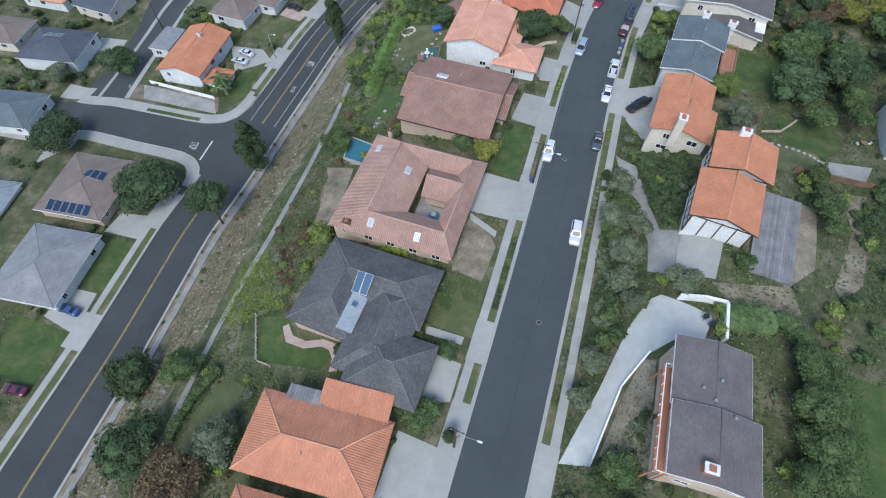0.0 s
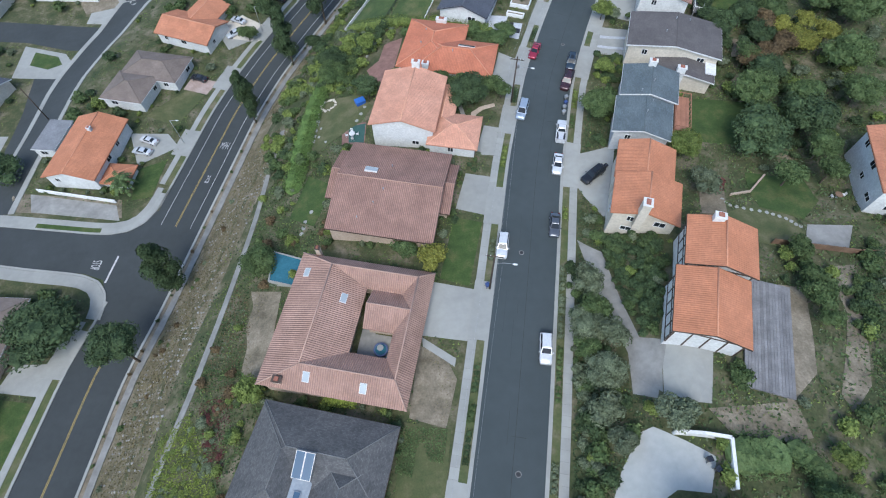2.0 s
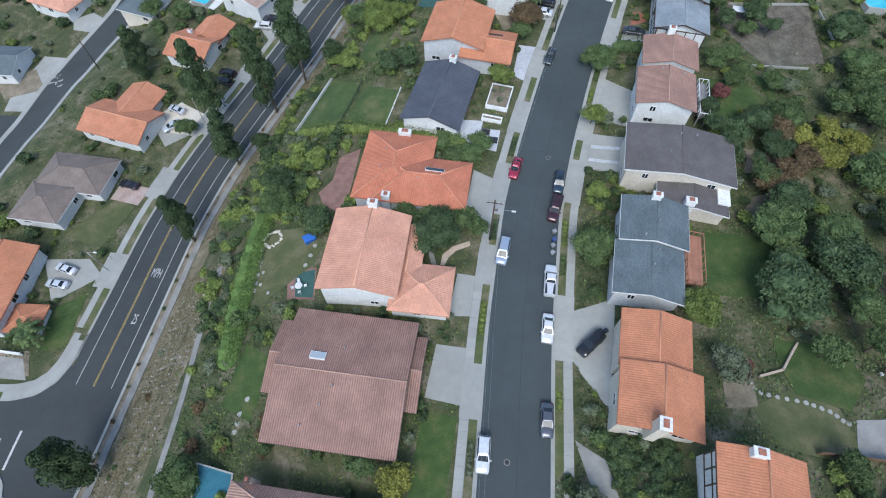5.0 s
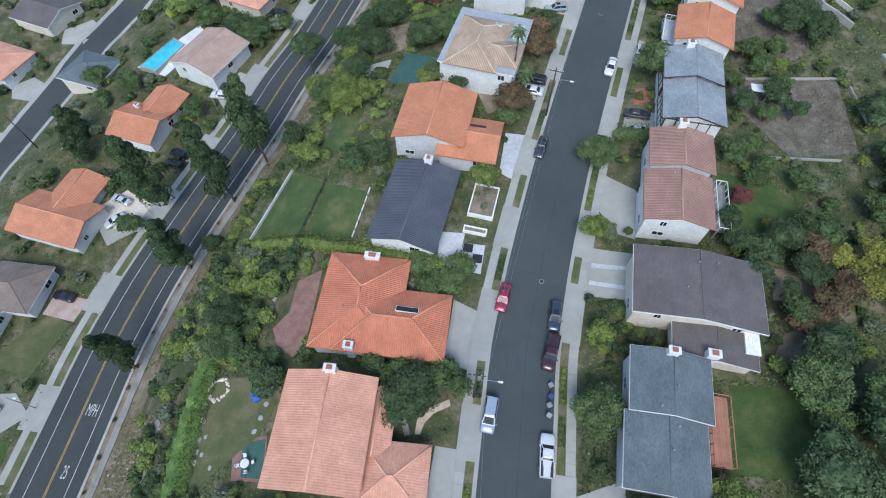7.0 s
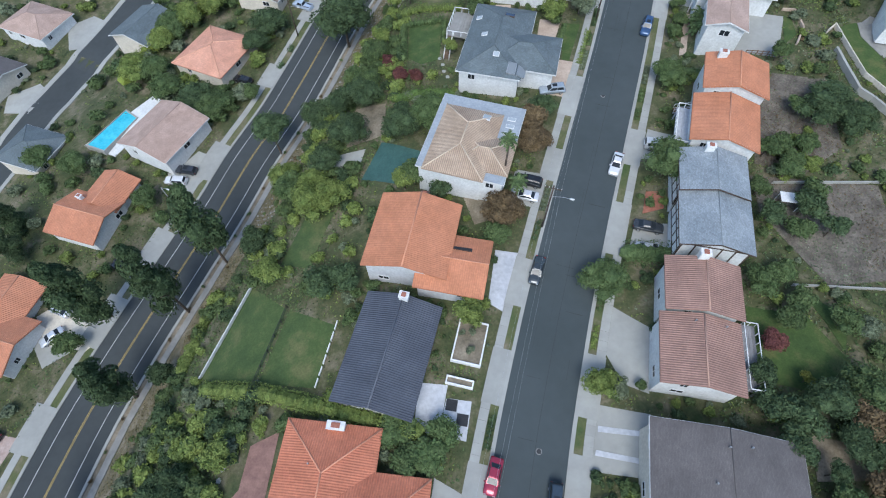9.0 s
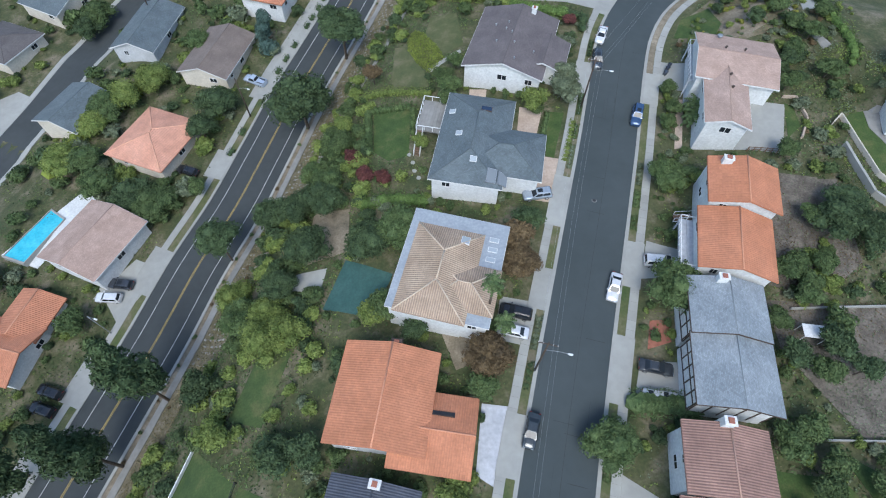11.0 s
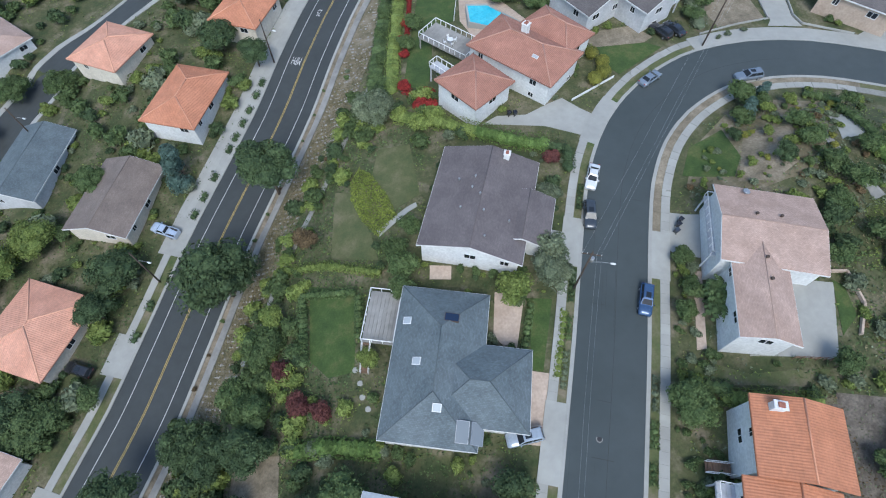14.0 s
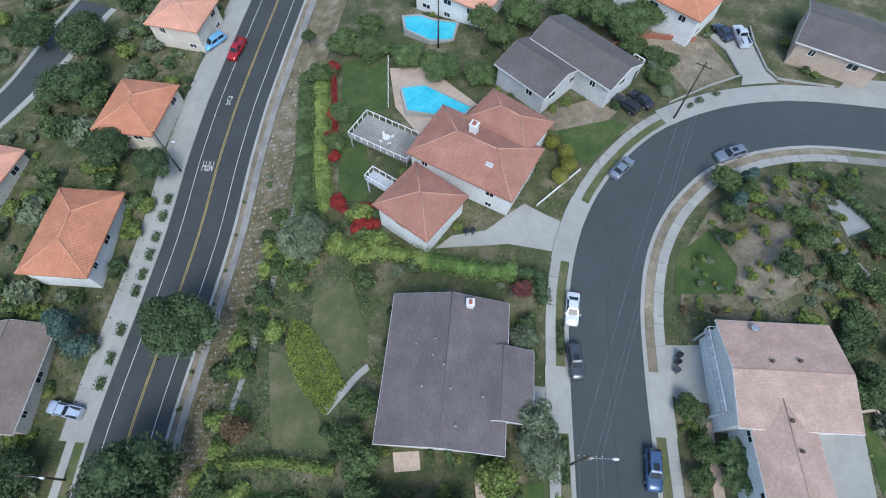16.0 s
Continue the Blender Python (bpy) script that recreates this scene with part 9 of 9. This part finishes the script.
pool([(90.2, 239.2), (97.2, 233.6), (99.9, 235.0), (95.4, 243.0), (91.6, 244.3)], 0.4, "turquoise pool with angled sides on a sandy terrace")
pool([(99.2, 258.1), (101.7, 253.4), (105.4, 251.6), (108.5, 255.3), (105.0, 257.8), (103.3, 260.2), (100.3, 261.5)], 0.5, "curved turquoise pool behind a hedge")
pool([(-28.6, 192.2), (-24.7, 189.5), (-18.4, 198.0), (-21.1, 201.2)], 0.4, "long bright blue pool beside a white terrace")
pool([(-17.3, 65.1), (-18.0, 59.7), (-13.5, 57.8), (-12.7, 62.8)], 0.3, "small square pool behind the house", "water_dark")
pool([(121.4, 126.3), (124.8, 124.6), (128.2, 131.8), (122.0, 133.7)], 0.5, "bright blue garden pool")

# ---- power poles and street lamps ----
def power_pole(x, y, yaw, h=11.0, arm=True, lamp=0.0, box_=False):
    e = thing("power_pole", x, y, tz(x, y), yaw, "dark wooden power pole" + (" with a crossarm" if arm else "") + (" and street lamp" if lamp else ""), "power pole")
    part("shaft", tube(bmesh.new(), (0, 0, -1), (0, 0, h), 0.17, 0.11, 10), "pole_wood", e)
    if arm:
        part("crossarm", boxes((-1.3, -0.06, h - 0.7, 1.3, 0.06, h - 0.56), bevel=0.01), "pole_wood", e)
        for k in (-1.2, -0.6, 0.6, 1.2):
            part("insulator", tube(bmesh.new(), (k, 0, h - 0.555), (k, 0, h - 0.36), 0.05, 0.035, 8), "trim_white", e)
    if box_:
        part("transformer", tube(bmesh.new(), (0.35, 0, h - 2.4), (0.35, 0, h - 1.4), 0.24, 0.24, 12), "metal_grey", e)
    if lamp:
        z = h - 2.6
        arm_ = tube(bmesh.new(), (0, 0, z), (lamp * 0.6, 0, z + 0.5), 0.04, 0.035, 6)
        tube(arm_, (lamp * 0.6, 0, z + 0.5), (lamp, 0, z + 0.5), 0.035, 0.03, 6)
        a = part("lamp_arm", arm_, "metal_grey", e)
        bm = bmesh.new()
        loft(bm, [[Vector((lamp + dx, sy * w, z + 0.5 + dz)) for sy, dz in ((-1, -0.05), (1, -0.05), (0.7, 0.1), (-0.7, 0.1))] for dx, w in ((-0.1, 0.06), (0.15, 0.16), (0.5, 0.15), (0.62, 0.06))])
        part("lamp_head", bm, "trim_white", e, "white street-lamp head")
    return e


POLES = [(2.0, 5.4), (17.6, 50.8), (30.6, 90.9), (57.0, 138.2), (82.8, 181.0)]
for k, (x, y) in enumerate(POLES):
    power_pole(x, y, along(CR, s_of(CR, x, y), 0)[2], 11, True, 2.8, k % 2 == 0)
power_pole(127.7, 216.4, -60, 11.5)
power_pole(102.4, 251.3, -50, 11.5)
for x, y in ((51.5, 253.8), (21.2, 213.2), (-55.1, 177.1), (-81.2, 128.1), (1.4, 253.6)):
    power_pole(x, y, -35, 10.5, False, 2.2 if x > 0 else 0)
for (xa, ya), (xb, yb) in zip(POLES, POLES[1:] + [(127.7, 216.4)]):
    for o in (-1.2, 0.6, 1.2):
        bm = bmesh.new()
        a, b = Vector((xa + o * 0.92, ya - o * 0.4, tz(xa, ya) + 10.6)), Vector((xb + o * 0.92, yb - o * 0.4, tz(xb, yb) + 10.6))
        pts = [a.lerp(b, t / 8) - Vector((0, 0, 1.6 * 4 * (t / 8) * (1 - t / 8))) for t in range(9)]
        side = Vector((b.y - a.y, a.x - b.x, 0)).normalized() * 0.008
        rings = [[bm.verts.new(p + q) for q in (side, Vector((0, 0, 0.008)), -side, Vector((0, 0, -0.008)))] for p in pts]
        for r0, r1 in zip(rings, rings[1:]):
            for k in range(4):
                bm.faces.new((r0[k], r0[(k + 1) % 4], r1[(k + 1) % 4], r1[k]))
        tagged(link_mesh("power_line", bm, "metal_grey"), "thin sagging overhead power line", "cable", "power lines")
for s, o in ((165, -8.6), (232, -8.6), (205, -8.6)):
    x, y, a = along(CL, s, o)
    e = thing("street_lamp", x, y, tz(x, y), a, "slim pale street lamp with a curved arm", "street lamp")
    part("shaft", tube(bmesh.new(), (0, 0, -0.5), (0, 0, 7.5), 0.09, 0.06, 8), "metal_grey", e)
    part("arm", tube(bmesh.new(), (0, 0, 7.5), (1.8, 0, 7.9), 0.045, 0.04, 6), "metal_grey", e)
    part("lamp_head", boxes((1.7, -0.14, 7.82, 2.35, 0.14, 7.98), bevel=0.03), "trim_white", e)

# ---- small things ----
def wheelie_bin(x, y, rgb, label):
    e = thing("wheeled_bin", x, y, tz(x, y) + 0.08, RNG.uniform(0, 40), label, "bin")
    pm = paint(rgb, 0.5, 0.0)
    bm = bmesh.new()
    loft(bm, [[(sx * w, sy * w, z) for sx, sy in ((-1, -1), (1, -1), (1, 1), (-1, 1))] for z, w in ((0.06, 0.22), (0.9, 0.3))])
    part("tub", bm, pm, e)
    part("lid", boxes((-0.33, -0.34, 0.905, 0.33, 0.34, 0.99), bevel=0.02), pm, e)
    for sy in (-1, 1):
        part("wheel", tube(bmesh.new(), (-0.25, sy * 0.26, 0.1), (-0.25, sy * 0.31, 0.1), 0.1, 0.1, 10), "rubber", e)


for x, y, c, w in ((41.6, 89.8, (0.25, 0.26, 0.27), "grey"), (41.1, 88.3, (0.04, 0.07, 0.2), "blue"), (40.5, 87.2, (0.25, 0.26, 0.27), "grey"), (40.0, 85.9, (0.3, 0.31, 0.32), "grey"), (37.3, 20.6, (0.03, 0.03, 0.035), "black"), (37.7, 19.4, (0.03, 0.03, 0.035), "black"), (17.3, 51.2, (0.04, 0.07, 0.2), "blue"), (42.6, 71.2, (0.03, 0.03, 0.035), "black"), (43.4, 71.0, (0.03, 0.03, 0.035), "black"), (102.2, 184.6, (0.03, 0.03, 0.035), "black"), (102.9, 185.2, (0.03, 0.03, 0.035), "black"), (101.4, 183.8, (0.04, 0.05, 0.07), "dark blue"), (87.3, 214.0, (0.03, 0.03, 0.035), "black"), (88.2, 213.6, (0.03, 0.03, 0.035), "black")):
    wheelie_bin(x, y, c, w + " wheeled rubbish bin with its lid shut")


def stepping(x, y, r=0.42):
    bm = bmesh.new()
    rr = [r * RNG.uniform(0.85, 1.1) for _ in range(9)]
    rings = [[(x + rr[k] * s * math.cos(k * 0.698), y + rr[k] * s * math.sin(k * 0.698), z) for k in range(9)] for s, z in ((1.0, tz(x, y) - 0.1), (1.0, tz(x, y) + 0.09), (0.88, tz(x, y) + 0.13))]
    loft(bm, rings)
    tagged(link_mesh("stepping_stone", bm, "concrete"), "round pale stepping stone in the grass", "stepping stone", "stepping stones")


for q in '-8.9,100.4 -9,99.1 -9,97.9 -9.1,96.6 -9.4,95 -9.7,93.4 -10,92 1.2,97.2 0.3,95.4 -0.7,93.7 3.1,114.5 2.5,113.1 2,111.7 -0.5,121.9 -1.6,120.3 50.2,181.6 50.3,179.6 50.1,177.7 50.4,175.9 -10.7,73 -11.9,71.1 -12.3,69.8 -12.7,68.6'.split():
    stepping(*map(float, q.split(",")))
for q in "59.2,59.1 59.4,58.3 59.8,57.6 60.7,57.1 61.7,56.6 62.8,56.1 64,55.6 65,55.1 65.8,54.6 66.6,54 67.4,53.4 67.9,52.7 68.3,52 68.8,51.5 -2.2,110 -2.6,108.4 -2.3,106.8 -1.6,105.4 -8.6,100 -8.8,97.6 -8.4,95.2 -8.9,92.8 -7.5,90.6".split():
    stepping(*map(float, q.split(",")), 0.34)


def garden_table(x, y, z, n, rgb, label):
    e = thing("patio_table", x, y, z, RNG.uniform(0, 90), label, "table")
    part("tabletop", tube(bmesh.new(), (0, 0, 0.7), (0, 0, 0.745), 0.62, 0.62, 20), "trim_white" if rgb else "wood_brown", e)
    part("pedestal", tube(bmesh.new(), (0, 0, 0.04), (0, 0, 0.7), 0.06, 0.05, 8), "metal_grey", e)
    part("base", tube(bmesh.new(), (0, 0, 0), (0, 0, 0.04), 0.3, 0.26, 12), "metal_grey", e)
    for k in range(n):
        a = k * 6.283 / n
        c = thing("patio_chair", x + 1.05 * math.cos(a), y + 1.05 * math.sin(a), z, math.degrees(a) + 90, "white metal patio chair beside a round table", "chair", "patio chairs")
        part("seat", boxes((-0.23, -0.23, 0.42, 0.23, 0.23, 0.46), bevel=0.01), "trim_white", c)
        part("backrest", boxes((-0.23, -0.26, 0.5, 0.23, -0.22, 0.9), bevel=0.01), "trim_white", c)
        for sx in (-1, 1):
            for sy in (-1, 1):
                part("leg", boxes((sx * 0.2 - 0.02, sy * 0.2 - 0.02, 0, sx * 0.2 + 0.02, sy * 0.2 + 0.02, 0.42)), "trim_white", c)


garden_table(84.4, 235.0, tz(85, 235.5) + 1.6, 4, True, "round white patio table on the pool deck")
garden_table(-1.9, 89.6, tz(-1.9, 89.6) + 0.13, 4, True, "round white patio table on a green mat")
garden_table(66.8, 173.8, tz(66.8, 173.8) + 0.08, 0, True, "round pale patio table on the terrace")
garden_table(78.9, 56.6, tz(78.9, 56.6) + 0.08, 2, False, "round brown table on a paved patio")

# fountain in the tiled court
e = thing("fountain", -0.6, 43.6, tz(-0.6, 43.6), 0, "round blue tiled fountain in the courtyard", "fountain")
part("basin", tube(bmesh.new(), (0, 0, -0.2), (0, 0, 0.55), 1.05, 1.1, 24), paint((0.1, 0.13, 0.24), 0.3, 0.0), e)
part("water", tube(bmesh.new(), (0, 0, 0.5), (0, 0, 0.57), 0.85, 0.85, 24), "water_dark", e)
part("column", tube(bmesh.new(), (0, 0, 0.57), (0, 0, 1.2), 0.14, 0.1, 12), "concrete", e)
part("bowl", tube(bmesh.new(), (0, 0, 1.2), (0, 0, 1.35), 0.2, 0.5, 16), "concrete", e)
drape("court_paving", [(-4.6, 42.9), (0.4, 41.1), (1.4, 45.4), (-1.2, 46.4), (0.4, 52.4), (-1.4, 52.9)], "concrete_old", 0.05, "worn grey courtyard paving", "paving")

# stone ring in a back garden
for k in range(26):
    a = k * 0.2417
    x, y, r = -6.6 + 1.9 * math.cos(a) * RNG.uniform(0.75, 1.05), 101.9 + 1.9 * math.sin(a) * RNG.uniform(0.75, 1.05), RNG.uniform(0.22, 0.42)
    v, f = blob(RNG, np.array([x, y, tz(x, y) + r * 0.3]), r, 0.7)
    me = mesh_of("boulder", [(v, f)])
    me.materials[0] = M["stucco_cream"]
    tagged(new("boulder", me), "pale white boulder in a garden ring", "boulder", "boulders")


def planter(x, y, yaw, lx, ly, label):
    e = thing("planter", x, y, tz(x, y), yaw, label, "planter")
    for a in ((-lx / 2, -ly / 2, lx / 2, -ly / 2 + 0.22), (-lx / 2, ly / 2 - 0.22, lx / 2, ly / 2), (-lx / 2, -ly / 2 + 0.22, -lx / 2 + 0.22, ly / 2 - 0.22), (lx / 2 - 0.22, -ly / 2 + 0.22, lx / 2, ly / 2 - 0.22)):
        part("wall", boxes((a[0], a[1], -0.8, a[2], a[3], 0.75), bevel=0.02), "white_paint", e)
    part("soil", boxes((-lx / 2 + 0.22, -ly / 2 + 0.22, -0.8, lx / 2 - 0.22, ly / 2 - 0.22, 0.5)), "dirt", e)


planter(40.6, 122.4, -27, 4.4, 6.6, "white-walled planting bed with sparse shrubs")
planter(37.7, 117.2, -27, 4.0, 1.2, "long white planter box with low plants")
plant("olive", "40.2,121.2,0.8,0.9 41.4,123.6,0.7,0.9 39.9,123.9,0.6,0.8")

hedge([(133.2, 229.2), (131.8, 225.2), (129.9, 220.7)], 2.6, 1.6, "leaf_olive", "broad brownish-green hedge mound")
e = thing("storage_box", 0.4, 98.7, tz(0.4, 98.7) + 0.05, 20, "bright blue covered garden box on the lawn", "garden box")
part("tub", boxes((-1.0, -0.7, 0, 1.0, 0.7, 0.8), bevel=0.06), paint((0.02, 0.1, 0.4), 0.6, 0.0), e)
part("lid", boxes((-1.06, -0.76, 0.805, 1.06, 0.76, 0.95), bevel=0.05), paint((0.03, 0.14, 0.5), 0.6, 0.0), e)
e = thing("garden_canopy", 94.8, 131.2, tz(94.8, 131.2), -24, "small white garden canopy on four posts", "canopy")
part("roof_panel", boxes((-1.6, -1.0, 2.2, 1.6, 1.0, 2.3), bevel=0.03), "trim_white", e)
for sx in (-1.45, 1.45):
    for sy in (-0.85, 0.85):
        part("post", boxes((sx - 0.05, sy - 0.05, -0.3, sx + 0.05, sy + 0.05, 2.195)), "trim_white", e)
# manhole covers
for s, o in ((62, 1.2), (96, -1.0), (150, 0.9), (214, -0.8)):
    x, y, a = along(CR, s, o)
    e = thing("manhole_cover", x, y, tz(x, y), a, "round iron manhole cover set in the street", "manhole cover", kind="structure")
    part("ring", tube(bmesh.new(), (0, 0, 0), (0, 0, 0.082), 0.42, 0.42, 20), "concrete_old", e)
    part("lid", tube(bmesh.new(), (0, 0, 0.04), (0, 0, 0.09), 0.33, 0.33, 20), "black", e)

# ---- slabs of the upper street's footpaths ----
bm = box(bmesh.new(), -0.655, -0.74, -0.05, 0.655, 0.74, 0.015, 0.012)
SLAB = bpy.data.meshes.new("slab")
bm.to_mesh(SLAB)
bm.free()
SLAB.materials.append(M["concrete"])
LAST = s_of(CR, 150, 202)
for side, w in ((-1, "west"), (1, "east")):
    walk_way = bpy.data.objects["pavement_" + w]
    C, N, S = stations(CR, 26, LAST, 1.51)
    o = side * (ROAD_R + 2.425)
    Q = C[:, :2] + N * o
    for k in range(1, len(Q) - 1):
        (x, y), n = Q[k], N[k]
        long = float(np.hypot(*(Q[k + 1] - Q[k - 1]))) / 2 / 1.51
        ex, ey = Vector((n[0], n[1], 0)), Vector((-n[1], n[0], 0))
        ey.z = (tz(x + ey.x * 0.7, y + ey.y * 0.7) - tz(x - ey.x * 0.7, y - ey.y * 0.7)) / 1.4
        ex.z = (tz(x + ex.x * 0.6, y + ex.y * 0.6) - tz(x - ex.x * 0.6, y - ex.y * 0.6)) / 1.2
        ex.normalize()
        ey.normalize()
        m = Matrix((ex, ey * long, ex.cross(ey))).transposed().to_4x4()
        m.translation = (x, y, tz(x, y) + 0.135)
        share("slab", SLAB, walk_way, m)

# dark slabs set in the pale paving before the slate-roofed house
PAVE = next(o for o in scene.objects if o.name.split(".")[0] == "paving")
bm = box(bmesh.new(), -0.8, -0.8, -0.05, 0.8, 0.8, 0.02, 0.015)
DARK = bpy.data.meshes.new("tile")
bm.to_mesh(DARK)
bm.free()
DARK.materials.append(M["black"])
for i in range(2):
    for j in range(3):
        if (i + j) % 2 == 0:
            u, v = (i + 0.5) / 2, (j + 0.5) / 3
            x = (35.4 * (1 - u) + 38.7 * u) * (1 - v) + (33.1 * (1 - u) + 36.6 * u) * v
            y = (115.6 * (1 - u) + 114.3 * u) * (1 - v) + (111.2 * (1 - u) + 109.4 * u) * v
            share("tile", DARK, PAVE, pose(x, y, tz(x, y) + 0.085, 0, 0, -23))
